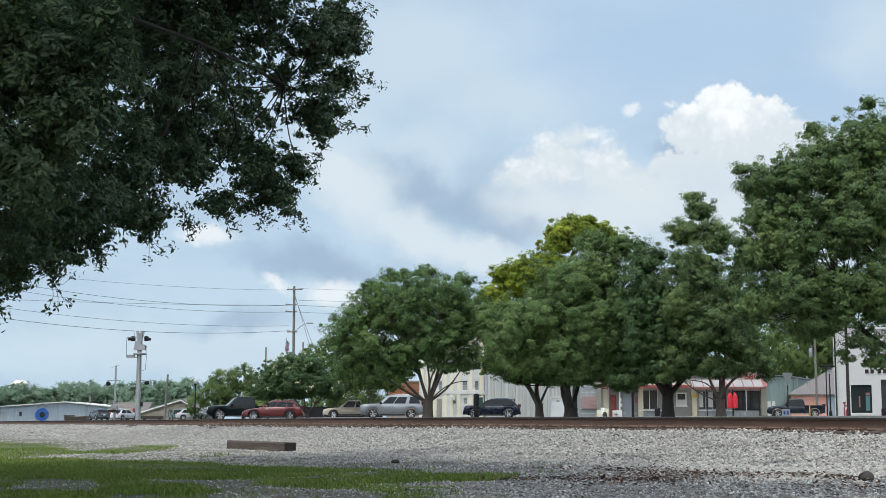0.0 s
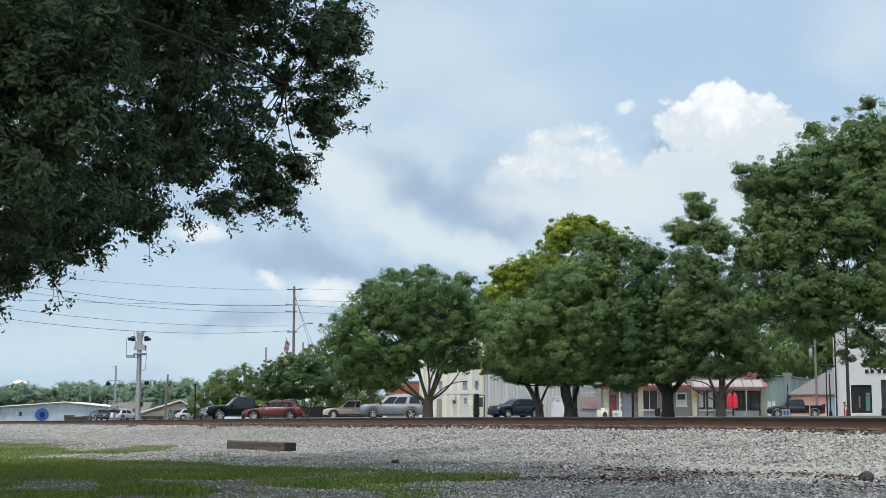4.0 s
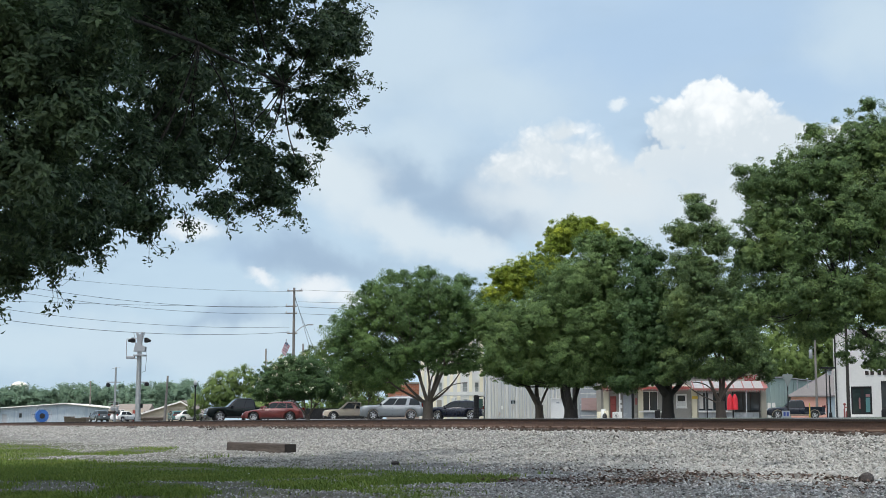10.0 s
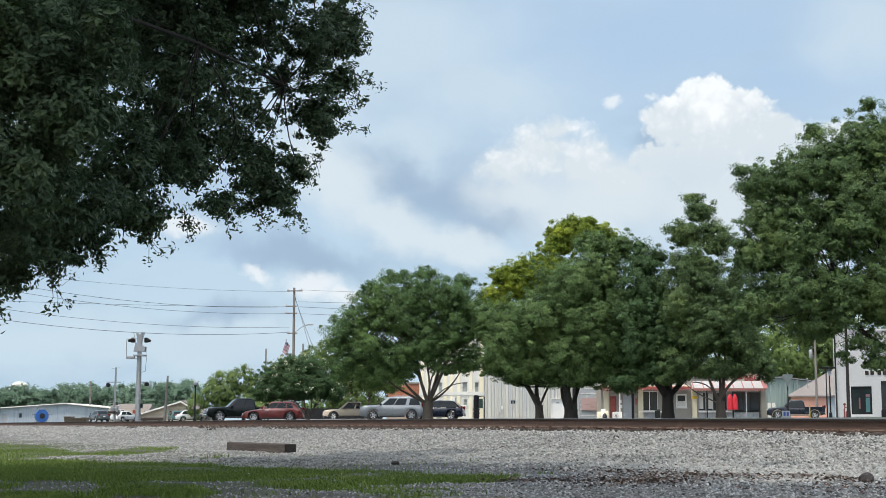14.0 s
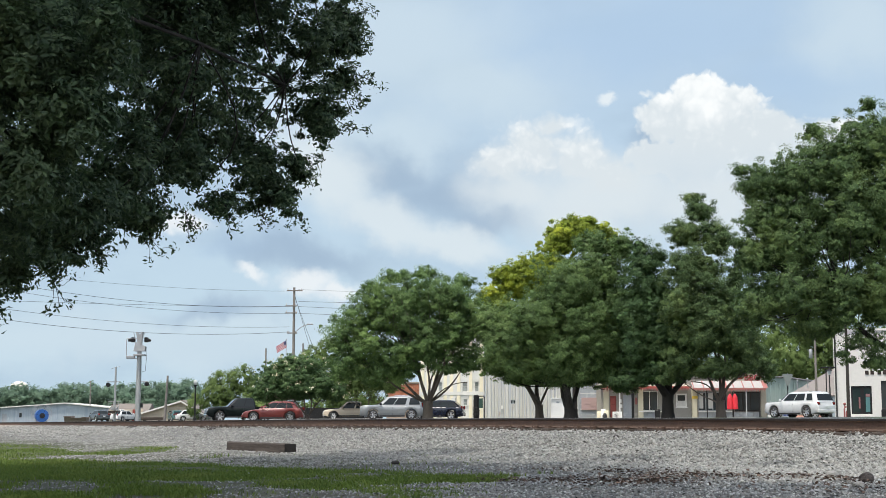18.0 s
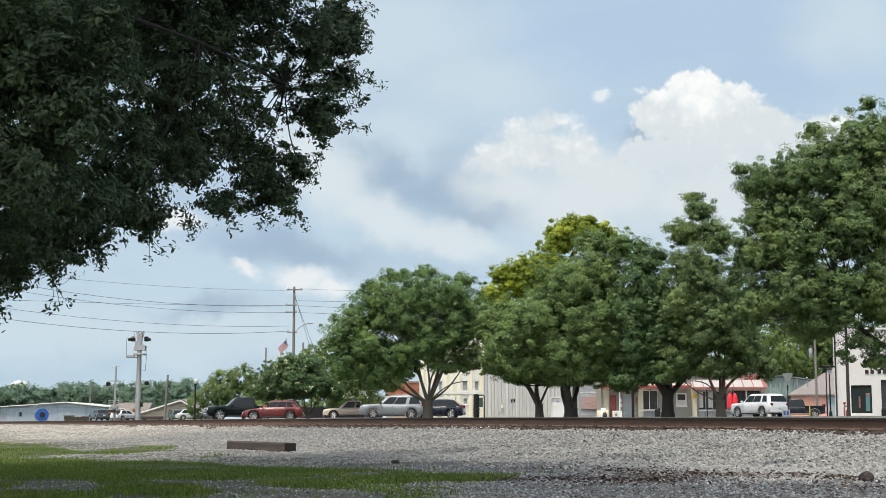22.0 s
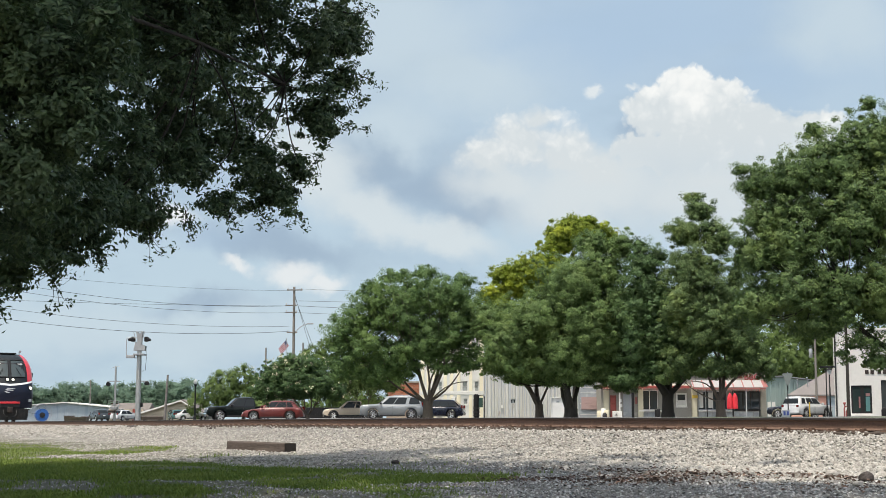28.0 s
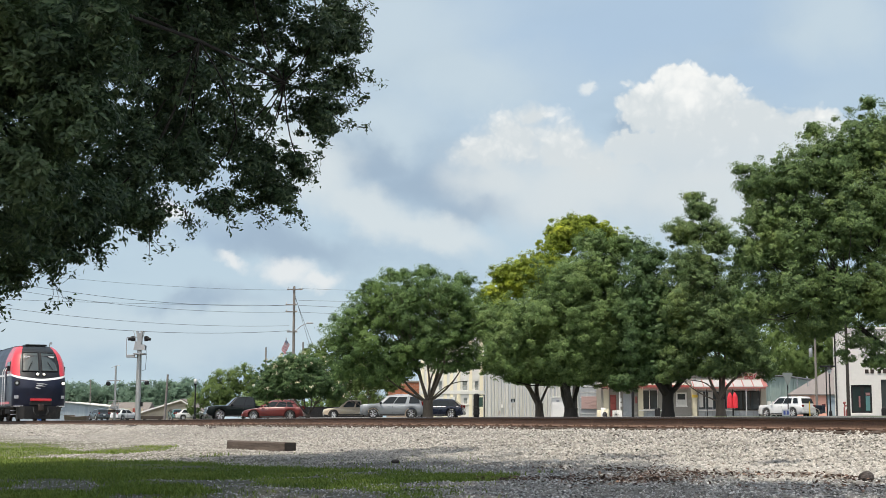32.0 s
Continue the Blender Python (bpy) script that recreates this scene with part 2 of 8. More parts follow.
def ground_level(x, y):
    x, y = np.asarray(x, dtype=float), np.asarray(y, dtype=float)
    p = (x - TRACK.x) * ACROSS.x + (y - TRACK.y) * ACROSS.y
    s = (x - TRACK.x) * ALONG.x + (y - TRACK.y) * ALONG.y
    bed = np.clip(1 - np.abs(p - 0.75) / 7, 0, 1)
    return np.interp(p, CROSS_P, CROSS_Z) + EYE + bed * (np.interp(s, DIP_S, DIP_Z) - 0.12)


def grid_noise(x, y, k):
    return np.sin(x * 1.7 * k + 1.3 * np.sin(y * 1.1 * k)) * np.sin(y * 1.9 * k + 1.1 * np.sin(x * 0.8 * k + 2)) + 0.5 * np.sin(x * 4.1 * k + y * 3.3 * k)


def spread(lo, hi, step, far_lo, far_hi):
    mid = list(np.arange(lo, hi, step))
    a, d = lo, step
    left = []
    while a > far_lo:
        d *= 1.22
        a -= d
        left.append(a)
    b, d, right = mid[-1], step, []
    while b < far_hi:
        d *= 1.12
        b += d
        right.append(b)
    return np.array(left[::-1] + mid + right)


def make_ground():
    xs, ys = spread(-12, 11, 0.2, -4200, 4200), spread(8, 40, 0.2, -900, 4600)
    X, Y = np.meshgrid(xs, ys)
    Z = ground_level(X, Y)
    near = np.clip((70 - Y) / 30, 0, 1) * np.clip((60 - np.abs(X)) / 30, 0, 1)
    Z = Z + near * (0.018 * grid_noise(X, Y, 0.55) + 0.010 * grid_noise(X + 5, Y, 2.1))
    ny, nx = X.shape
    idx = np.arange(nx * ny).reshape(ny, nx)
    faces = np.stack([idx[:-1, :-1], idx[:-1, 1:], idx[1:, 1:], idx[1:, :-1]], -1).reshape(-1, 4)
    me = fast_mesh("ground", np.stack([X, Y, Z], -1).reshape(-1, 3), faces, M["ground"], True)
    return tagged(new("ground", me), "level gravel and grass ground beside the railway", "ground", kind="structure")


def ground_material():
    m, n, l = nodes_of("ground")
    p = n["Principled BSDF"]
    co = n.new("ShaderNodeTexCoord").outputs["Object"]
    stones = n.new("ShaderNodeTexVoronoi")
    stones.inputs["Scale"].default_value = 22
    l.new(co, stones.inputs["Vector"])
    bright = n.new("ShaderNodeSeparateColor")
    l.new(stones.outputs["Color"], bright.inputs[0])
    gravel = mixcol(n, l, bright.outputs[0], (0.26, 0.245, 0.218), (0.44, 0.418, 0.378))
    gravel = mixcol(n, l, ramp(n, l, stones.outputs["Distance"], 0.25, 0.7), gravel, (0.11, 0.098, 0.082))
    broad = noise_out(n, l, co, 0.35, 5)
    gravel = mixcol(n, l, ramp(n, l, broad, 0.5, 0.72), gravel, (0.15, 0.125, 0.1))
    gravel = mixcol(n, l, ramp(n, l, noise_out(n, l, co, 30, 3), 0.3, 0.8), gravel, (0.11, 0.1, 0.088))
    # the lawn by the tree, and the yards beyond the track
    sep = n.new("ShaderNodeSeparateXYZ")
    l.new(co, sep.inputs[0])

    def lin(ax, ay, c):
        q = n.new("ShaderNodeVectorMath")
        q.operation = "DOT_PRODUCT"
        l.new(co, q.inputs[0])
        q.inputs[1].default_value = (ax, ay, 0)
        r = n.new("ShaderNodeMath")
        l.new(q.outputs["Value"], r.inputs[0])
        r.inputs[1].default_value = c
        return r.outputs[0]

    wob = n.new("ShaderNodeMath")
    wob.operation = "MULTIPLY_ADD"
    l.new(noise_out(n, l, co, 0.8, 5, 0.7), wob.inputs[0])
    wob.inputs[1].default_value = 3.0
    l.new(lin(-0.8944, -0.4472, 14.93 - 7.6), wob.inputs[2])
    lawn = n.new("ShaderNodeMath")
    lawn.operation = "MULTIPLY"
    l.new(ramp(n, l, wob.outputs[0], 0.0, 1.2), lawn.inputs[0])
    right = n.new("ShaderNodeMath")
    right.operation = "MULTIPLY_ADD"
    l.new(noise_out(n, l, co, 1.1, 4, 0.7), right.inputs[0])
    right.inputs[1].default_value = 4.0
    l.new(lin(-1, 0, -1.9), right.inputs[2])
    l.new(ramp(n, l, right.outputs[0], 0.0, 1.5), lawn.inputs[1])
    grass = mixcol(n, l, ramp(n, l, noise_out(n, l, co, 9, 5), 0.3, 0.7), (0.075, 0.09, 0.03), (0.12, 0.125, 0.05))
    grass = mixcol(n, l, ramp(n, l, noise_out(n, l, co, 70, 3), 0.4, 0.75), grass, (0.04, 0.042, 0.02))
    soil = ramp(n, l, noise_out(n, l, co, 2.2, 6, 0.75), 0.36, 0.6)
    grass = mixcol(n, l, soil, grass, (0.1, 0.085, 0.068))
    col = mixcol(n, l, lawn.outputs[0], gravel, grass)
    beyond = ramp(n, l, lin(0.8944, 0.4472, -14.93), 5.0, 8.0)
    yard = mixcol(n, l, ramp(n, l, noise_out(n, l, co, 0.08, 4), 0.45, 0.6), (0.11, 0.11, 0.108), (0.075, 0.1, 0.04))
    col = mixcol(n, l, beyond, col, yard)
    l.new(col, p.inputs["Base Color"])
    p.inputs["Roughness"].default_value = 0.95
    bp = n.new("ShaderNodeBump")
    bp.inputs["Strength"].default_value, bp.inputs["Distance"].default_value = 0.7, 0.02
    l.new(stones.outputs["Distance"], bp.inputs["Height"])
    l.new(bp.outputs[0], p.inputs["Normal"])
    return m


M["ground"] = ground_material()
make_ground()


# ---- sky: one far sheet of hazy blue with clouds, which drifts ----
# banks of cloud: bearing and height of the middle in degrees, half sizes, tilt, amount
MILKY = (
    (-1.99, 15.3, 5.08, 2.54, 0, 1.0), (-5.25, 12.53, 2.77, 2.77, 0, 1.0), (1.55, 13.49, 3.7, 1.85, 0, 1.0), (16.91, 15.11, 2.54, 1.85, 0, 1.0),
    (-11.01, 3.33, 11.55, 1.15, 0, 1.0), (-1.97, 11.44, 3.0, 1.39, 0, 1.0),
)
AZURE = (
    (9.75, 15.54, 5.77, 1.62, 0, 1.0), (14.67, 13.73, 2.54, 1.39, 0, 1.0), (3.92, 15.05, 2.77, 1.39, 0, 0.7), (-7.71, 7.24, 2.77, 0.92, 0, 0.5),
)
SLATY = (
    (0.14, 9.15, 2.77, 1.39, 0, 1.0), (-1.96, 10.29, 1.85, 0.92, -20, 1.0), (-5.64, 6.81, 3.0, 0.81, -12, 1.0), (2.0, 8.34, 2.08, 0.69, 0, 1.0),
    (-8.79, 4.26, 2.77, 0.58, 0, 0.6), (8.18, 11.67, 0.97, 0.79, 0, 0.8),
)
BAND = (
    (-4.29, 9.69, 2.08, 1.39, -45, 1.0), (-2.19, 8.1, 2.54, 0.92, -25, 1.0), (0.37, 7.19, 2.77, 0.69, -10, 1.0), (-5.23, 10.48, 1.39, 1.04, -50, 1.0),
)
UNDER = (
    (6.87, 9.08, 5.31, 1.96, 0, 1.0), (11.85, 8.5, 6.0, 2.31, 0, 1.0), (3.4, 9.59, 2.77, 1.27, 0, 1.0),
)
LOBE = (
    (4.0, 11.14, 2.12, 1.34, 0, 1.0), (2.59, 10.4, 1.43, 0.97, 15, 1.0), (5.85, 10.47, 1.73, 1.43, 0, 1.0), (4.71, 11.98, 1.15, 0.69, 0, 1.0),
    (7.11, 9.88, 1.62, 1.04, 0, 1.0),
)
TUFT = (
    (7.1, 12.95, 0.55, 0.42, 0, 0.9), (8.5, 13.0, 0.7, 0.3, 15, 0.7),
)
HEAP = (
    (11.21, 11.72, 2.59, 2.03, 0, 1.0), (9.56, 12.08, 1.73, 1.2, 0, 1.0), (13.37, 11.14, 2.42, 1.66, -12, 1.0), (15.55, 10.59, 2.08, 1.62, 0, 1.0),
    (10.61, 13.27, 1.04, 0.69, 0, 1.0), (12.18, 12.65, 1.39, 0.81, 0, 1.0), (9.19, 10.51, 1.73, 0.92, 0, 1.0),
    (11.67, 10.09, 3.0, 1.15, 0, 1.0),
)
PUFF = (
    (-7.58, 5.94, 0.83, 0.39, -25, 1.0), (-5.29, 5.55, 1.43, 0.69, 0, 1.0), (-4.02, 5.22, 1.15, 0.51, 0, 1.0), (-10.45, 7.86, 1.39, 0.51, 0, 1.0),
)


def sky_material():
    m, n, l = nodes_of("cloudy_sky")
    for x in list(n):
        if x.type != "OUTPUT_MATERIAL":
            n.remove(x)
    uv = n.new("ShaderNodeUVMap").outputs[0]

    def val(op, a, b=None, c=None):
        q = n.new("ShaderNodeMath")
        q.operation = op
        for i, v in enumerate((a, b, c)):
            if v is None:
                continue
            if hasattr(v, "links"):
                l.new(v, q.inputs[i])
            else:
                q.inputs[i].default_value = v
        return q.outputs[0]

    def torn(co, scale, amount, detail):
        """Coordinates pushed about by noise."""
        t = n.new("ShaderNodeTexNoise")
        t.inputs["Scale"].default_value, t.inputs["Detail"].default_value, t.inputs["Roughness"].default_value = scale, detail, 0.55
        l.new(co, t.inputs["Vector"])
        mid = n.new("ShaderNodeVectorMath")
        mid.operation = "SUBTRACT"
        l.new(t.outputs["Color"], mid.inputs[0])
        mid.inputs[1].default_value = (0.5, 0.5, 0.5)
        add = n.new("ShaderNodeVectorMath")
        add.operation = "MULTIPLY_ADD"
        l.new(mid.outputs[0], add.inputs[0])
        add.inputs[1].default_value = (amount, amount, 0)
        l.new(co, add.inputs[2])
        return add.outputs[0]

    soft = torn(uv, 0.3, 3.4, 5)
    crisp = torn(torn(uv, 0.55, 1.1, 4), 2.6, 0.32, 5)

    def billow(scale):
        q = n.new("ShaderNodeTexVoronoi")
        q.feature = "SMOOTH_F1"
        q.inputs["Scale"].default_value = scale
        q.inputs["Smoothness"].default_value = 0.35
        l.new(crisp, q.inputs["Vector"])
        return val("SUBTRACT", 0.42, q.outputs["Distance"])

    heaped = val("ADD", val("ADD", val("MULTIPLY", billow(0.75), 0.5), val("MULTIPLY", billow(1.7), 0.34)), val("MULTIPLY", billow(4.2), 0.2))

    def bank(co, shapes):
        """Highest of the rounded mounds: 1 in a middle, 0 at a rim."""
        best = None
        for cu, cv, ru, rv, tilt, amount in shapes:
            mp = n.new("ShaderNodeMapping")
            mp.vector_type = "TEXTURE"
            mp.inputs["Location"].default_value = (cu, cv, 0)
            mp.inputs["Rotation"].default_value = (0, 0, radians(tilt))
            mp.inputs["Scale"].default_value = (ru, rv, 1)
            l.new(co, mp.inputs[0])
            ln = n.new("ShaderNodeVectorMath")
            ln.operation = "LENGTH"
            l.new(mp.outputs[0], ln.inputs[0])
            h = val("SUBTRACT", amount, ln.outputs["Value"])
            best = h if best is None else val("SMOOTH_MAX", best, h, 0.25)
        return best

    def step(x, lo, hi, amount):
        k = n.new("ShaderNodeMapRange")
        k.interpolation_type = "SMOOTHSTEP"
        l.new(x, k.inputs[0])
        k.inputs[1].default_value, k.inputs[2].default_value = lo, hi
        k.inputs[3].default_value, k.inputs[4].default_value = 0, amount
        return k.outputs[0]

    sep = n.new("ShaderNodeSeparateXYZ")
    l.new(uv, sep.inputs[0])
    col = mixcol(n, l, ramp(n, l, sep.outputs[1], -1, 15), (0.535, 0.68, 0.765), (0.445, 0.585, 0.74))
    veil = noise_out(n, l, uv, 0.16, 6, 0.55, (0.75, 1.7, 1))
    col = mixcol(n, l, step(veil, 0.42, 0.66, 0.6), col, (0.395, 0.525, 0.66))
    col = mixcol(n, l, step(bank(soft, AZURE), -0.6, 0.7, 0.75), col, (0.41, 0.56, 0.74))
    col = mixcol(n, l, step(bank(soft, MILKY), -0.5, 0.7, 0.7), col, (0.575, 0.69, 0.77))
    col = mixcol(n, l, step(bank(soft, SLATY), -0.7, 0.8, 0.9), col, (0.34, 0.455, 0.59))
    col = mixcol(n, l, step(bank(torn(uv, 0.7, 1.6, 7), BAND), -0.45, 0.6, 0.85), col, (0.67, 0.75, 0.795))
    col = mixcol(n, l, step(bank(soft, UNDER), -0.3, 0.8, 0.85), col, (0.68, 0.745, 0.78))
    white = mixcol(n, l, step(val("ADD", val("MULTIPLY", heaped, 1.1), val("MULTIPLY_ADD", sep.outputs[1], 0.16, -1.75)), -0.2, 0.55, 1.0), (0.66, 0.725, 0.765), (0.92, 0.945, 0.945))
    lobes = val("ADD", bank(crisp, LOBE), val("MULTIPLY", heaped, 0.9))
    col = mixcol(n, l, step(lobes, -0.12, 0.6, 0.95), col, white)
    heap = val("ADD", bank(crisp, HEAP), val("MULTIPLY", heaped, 0.75))
    fade = step(sep.outputs[1], 7.6, 11.4, 1.0)
    col = mixcol(n, l, val("MULTIPLY", step(heap, -0.06, 0.2, 0.97), fade), col, white)
    tufts = val("ADD", bank(crisp, TUFT), val("MULTIPLY", heaped, 0.9))
    col = mixcol(n, l, step(tufts, -0.1, 0.6, 0.85), col, (0.76, 0.82, 0.855))
    puffs = val("ADD", bank(torn(uv, 1.2, 1.0, 7), PUFF), val("MULTIPLY", heaped, 0.5))
    col = mixcol(n, l, step(puffs, -0.2, 0.7, 0.85), col, (0.8, 0.84, 0.865))
    em = n.new("ShaderNodeEmission")
    l.new(col, em.inputs[0])
    em.inputs[1].default_value = 1.0
    l.new(em.outputs[0], n["Material Output"].inputs[0])
    return m


def make_sky():
    az, el = np.radians(np.arange(-80, 81, 2.5)), np.radians(np.arange(-4, 88, 2.0))
    A, E = np.meshgrid(az, el)
    R = 3600.0
    pts = np.stack([R * np.sin(A) * np.cos(E), R * np.cos(A) * np.cos(E), R * np.sin(E)], -1)
    ny, nx = A.shape
    idx = np.arange(nx * ny).reshape(ny, nx)
    faces = np.stack([idx[:-1, :-1], idx[:-1, 1:], idx[1:, 1:], idx[1:, :-1]], -1).reshape(-1, 4)
    me = fast_mesh("sky_backdrop", pts.reshape(-1, 3), faces, sky_material(), True)
    layer = me.uv_layers.new(name="bearing")
    deg = np.stack([np.degrees(A), np.degrees(E)], -1).reshape(-1, 2)
    layer.data.foreach_set("uv", np.ascontiguousarray(deg[faces.ravel()], dtype=np.float32).ravel())
    return tagged(new("sky_backdrop", me), "hazy blue summer sky with drifting white and grey clouds", "sky", kind="structure")


SKY = make_sky()


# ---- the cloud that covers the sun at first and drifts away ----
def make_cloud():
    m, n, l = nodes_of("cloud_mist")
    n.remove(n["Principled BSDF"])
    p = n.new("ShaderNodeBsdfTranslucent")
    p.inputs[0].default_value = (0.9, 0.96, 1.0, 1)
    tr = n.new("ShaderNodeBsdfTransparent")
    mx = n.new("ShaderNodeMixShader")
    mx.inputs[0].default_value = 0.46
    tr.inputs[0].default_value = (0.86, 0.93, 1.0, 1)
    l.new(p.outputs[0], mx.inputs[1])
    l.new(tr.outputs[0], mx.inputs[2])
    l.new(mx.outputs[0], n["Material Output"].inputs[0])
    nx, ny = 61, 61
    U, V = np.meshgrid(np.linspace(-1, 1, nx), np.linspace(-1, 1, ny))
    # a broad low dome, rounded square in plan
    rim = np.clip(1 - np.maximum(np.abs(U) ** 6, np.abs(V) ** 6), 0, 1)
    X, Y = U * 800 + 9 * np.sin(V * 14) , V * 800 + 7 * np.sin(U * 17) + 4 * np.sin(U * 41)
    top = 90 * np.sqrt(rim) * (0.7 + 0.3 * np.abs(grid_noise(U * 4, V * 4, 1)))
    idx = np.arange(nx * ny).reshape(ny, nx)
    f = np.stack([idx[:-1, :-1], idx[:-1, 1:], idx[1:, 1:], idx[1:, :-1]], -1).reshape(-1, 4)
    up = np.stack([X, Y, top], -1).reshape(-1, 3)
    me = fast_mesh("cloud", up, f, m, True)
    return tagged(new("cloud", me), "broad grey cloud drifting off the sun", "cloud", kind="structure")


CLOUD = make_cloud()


# ---- the track ----
def make_track():
    turn = pose(TRACK.x, TRACK.y, 0, 0, 0, TRACK_TURN)
    track = thing("railway_track", turn, "single railway track with rusty rails on grey ballast", "track", kind="structure")
    S = np.concatenate([np.arange(-260, -40, 10.0), np.arange(-40, 30, 2.0), np.arange(30, 121, 15.0)])
    # rail section: half profile of head, web and foot
    dark = [(-0.036, -0.036), (-0.0365, -0.01), (-0.031, -0.001), (0.031, -0.001), (0.0365, -0.01), (0.036, -0.036)]
    head = [(-0.031, -0.004), (-0.028, 0.0), (0.028, 0.0), (0.031, -0.004)]
    lower = [(-0.034, -0.0355), (0.034, -0.0355), (0.010, -0.052), (0.0087, -0.15), (0.02, -0.163), (0.076, -0.174), (0.076, -0.186), (-0.076, -0.186), (-0.076, -0.174), (-0.02, -0.163), (-0.0087, -0.15), (-0.010, -0.052)]
    for y in (0.0, 1.508):
        rail = Shape()
        rail.loft([[(s, y + a, rail_level(s) + b) for a, b in lower] for s in S])
        r = part("rail", rail, M["rail_rust"], track, "rust-brown steel rail")
        hd = Shape()
        hd.loft([[(s, y + a, rail_level(s) + b + 0.0005) for a, b in head] for s in S])
        part("running_surface", hd, M["rail_head"], r, "worn bright running surface")
        hd = Shape()
        hd.loft([[(s, y + a, rail_level(s) + b) for a, b in dark] for s in S])
        part("rail_head", hd, M["iron"], r, "dark greasy rail head")
    tie_mesh = Shape().box(-0.115, 0.115, -0.5, 2.02, -0.375, -0.200, 0.015).mesh("tie", M["tie_wood"])
    plate_shape = Shape().box(-0.09, 0.09, -0.15, 0.15, -0.2, -0.187, 0.004)
    for k in (-0.055, 0.055):
        plate_shape.box(k - 0.012, k + 0.012, -0.115, -0.085, -0.19, -0.16, 0.003)
    plate_shape.box(0.1, 0.13, -0.13, -0.05, -0.2, -0.15, 0.006)
    plate_mesh = plate_shape.mesh("tie_plate", M["rail_rust"])
    for s in np.arange(-60, 24, 0.56):
        z = float(rail_level(s))
        tie = part("tie", tie_mesh, None, track)
        tie.location = (s, 0, z)
        tie.rotation_euler = (0, 0, radians(random.uniform(-1, 1)))
        if s > -32:
            pl = part("tie_plate", plate_mesh, None, track)
            pl.location = (s + random.uniform(-0.02, 0.02), 0, z)
            pl.rotation_euler = (0, 0, radians(random.uniform(-2, 2)))
    return track


make_track()


# ---- loose stones ----
def stones(name, label, pts, sizes, material, flat=0.7):
    """Angular stones bedded in the ground, tilted a little."""
    base = np.array([(1, 0, 0), (0.3, 0.95, 0.2), (-0.8, 0.6, 0.1), (-0.85, -0.5, 0.2), (0.25, -1, 0.1), (0.55, 0.3, 0.75), (-0.42, 0.2, 0.95), (0.1, -0.55, 0.8)]) - np.array([0, 0, 0.15])
    tri = np.array([(0, 1, 5), (1, 2, 6), (1, 6, 5), (2, 3, 6), (3, 4, 7), (3, 7, 6), (4, 0, 7), (0, 5, 7), (5, 6, 7)])
    n = len(pts)
    rng = np.random.default_rng(5)
    turn = rng.uniform(0, math.pi, n)
    q = np.stack([np.cos(turn), rng.normal(0, 0.2, n), rng.normal(0, 0.2, n), np.sin(turn)], -1)
    q /= np.linalg.norm(q, axis=1)[:, None]
    w, x, y, z = q.T
    R = np.stack([1 - 2 * (y * y + z * z), 2 * (x * y - z * w), 2 * (x * z + y * w), 2 * (x * y + z * w), 1 - 2 * (x * x + z * z), 2 * (y * z - x * w), 2 * (x * z - y * w), 2 * (y * z + x * w), 1 - 2 * (x * x + y * y)], -1).reshape(n, 3, 3)
    shape = base[None] * (1 + rng.uniform(-0.27, 0.27, (n, 8, 3))) * np.array([1, rng.uniform(0.6, 0.9), flat])
    v = np.einsum("nij,nkj->nki", R, shape) * (sizes / 2)[:, None, None] + pts[:, None, :]
    f = (tri[None] + (np.arange(n) * 8)[:, None, None]).reshape(-1, 3)
    ob = new(name, fast_mesh(name, v.reshape(-1, 3), f, material))
    return tagged(ob, label, "gravel", kind="stuff")


def scatter(n, s_range, p_range, seed, keep=None, near=None):
    rng = np.random.default_rng(seed)
    if near:
        # thicker towards the viewer's side of the strip
        y = 1 / rng.uniform(1 / near[1], 1 / near[0], n)
        x = rng.uniform(-0.345, 0.345, n) * y
        s, p = (x - TRACK.x) * ALONG.x + (y - TRACK.y) * ALONG.y, (x - TRACK.x) * ACROSS.x + (y - TRACK.y) * ACROSS.y
        ok = (p > p_range[0] + rng.uniform(0, 1.2, n)) & (p < p_range[1])
    else:
        s, p = rng.uniform(*s_range, n), rng.uniform(*p_range, n)
        x, y = TRACK.x + s * ALONG.x + p * ACROSS.x, TRACK.y + s * ALONG.y + p * ACROSS.y
        ok = (np.abs(x) < 0.335 * y + 0.6) & (y > 9)
    if keep is not None:
        ok &= keep(x, y, s, p, rng)
    x, y = x[ok], y[ok]
    lift = rng.uniform(-0.012, 0.04, len(x)) * np.clip((p[ok] + 6) / 2, 0.2, 1)
    return np.stack([x, y, ground_level(x, y) + 0.018 * grid_noise(x, y, 0.55) + 0.010 * grid_noise(x + 5, y, 2.1) + lift], -1)


M["ballast"] = islands("ballast", [(0.12, 0.108, 0.092), (0.275, 0.257, 0.226), (0.37, 0.348, 0.308), (0.49, 0.463, 0.415), (0.17, 0.155, 0.132), (0.42, 0.396, 0.352)])
M["pebble"] = islands("pebble", [(0.1, 0.095, 0.088), (0.37, 0.36, 0.34), (0.19, 0.184, 0.172), (0.5, 0.49, 0.465), (0.68, 0.665, 0.635)])
rng0 = np.random.default_rng(3)
pts = scatter(95000, None, (-6.8, -0.1), 11, near=(12.5, 48))
stones("ballast_stones", "sharp pale grey crushed ballast stones", pts, rng0.uniform(0.028, 0.064, len(pts)), M["ballast"], 1.05)
pts = scatter(26000, (-75, -18), (-8.5, -0.1), 12, lambda x, y, s, p, r: p > -3.9 - 4.5 * r.uniform(0, 1, len(x)) ** 3)
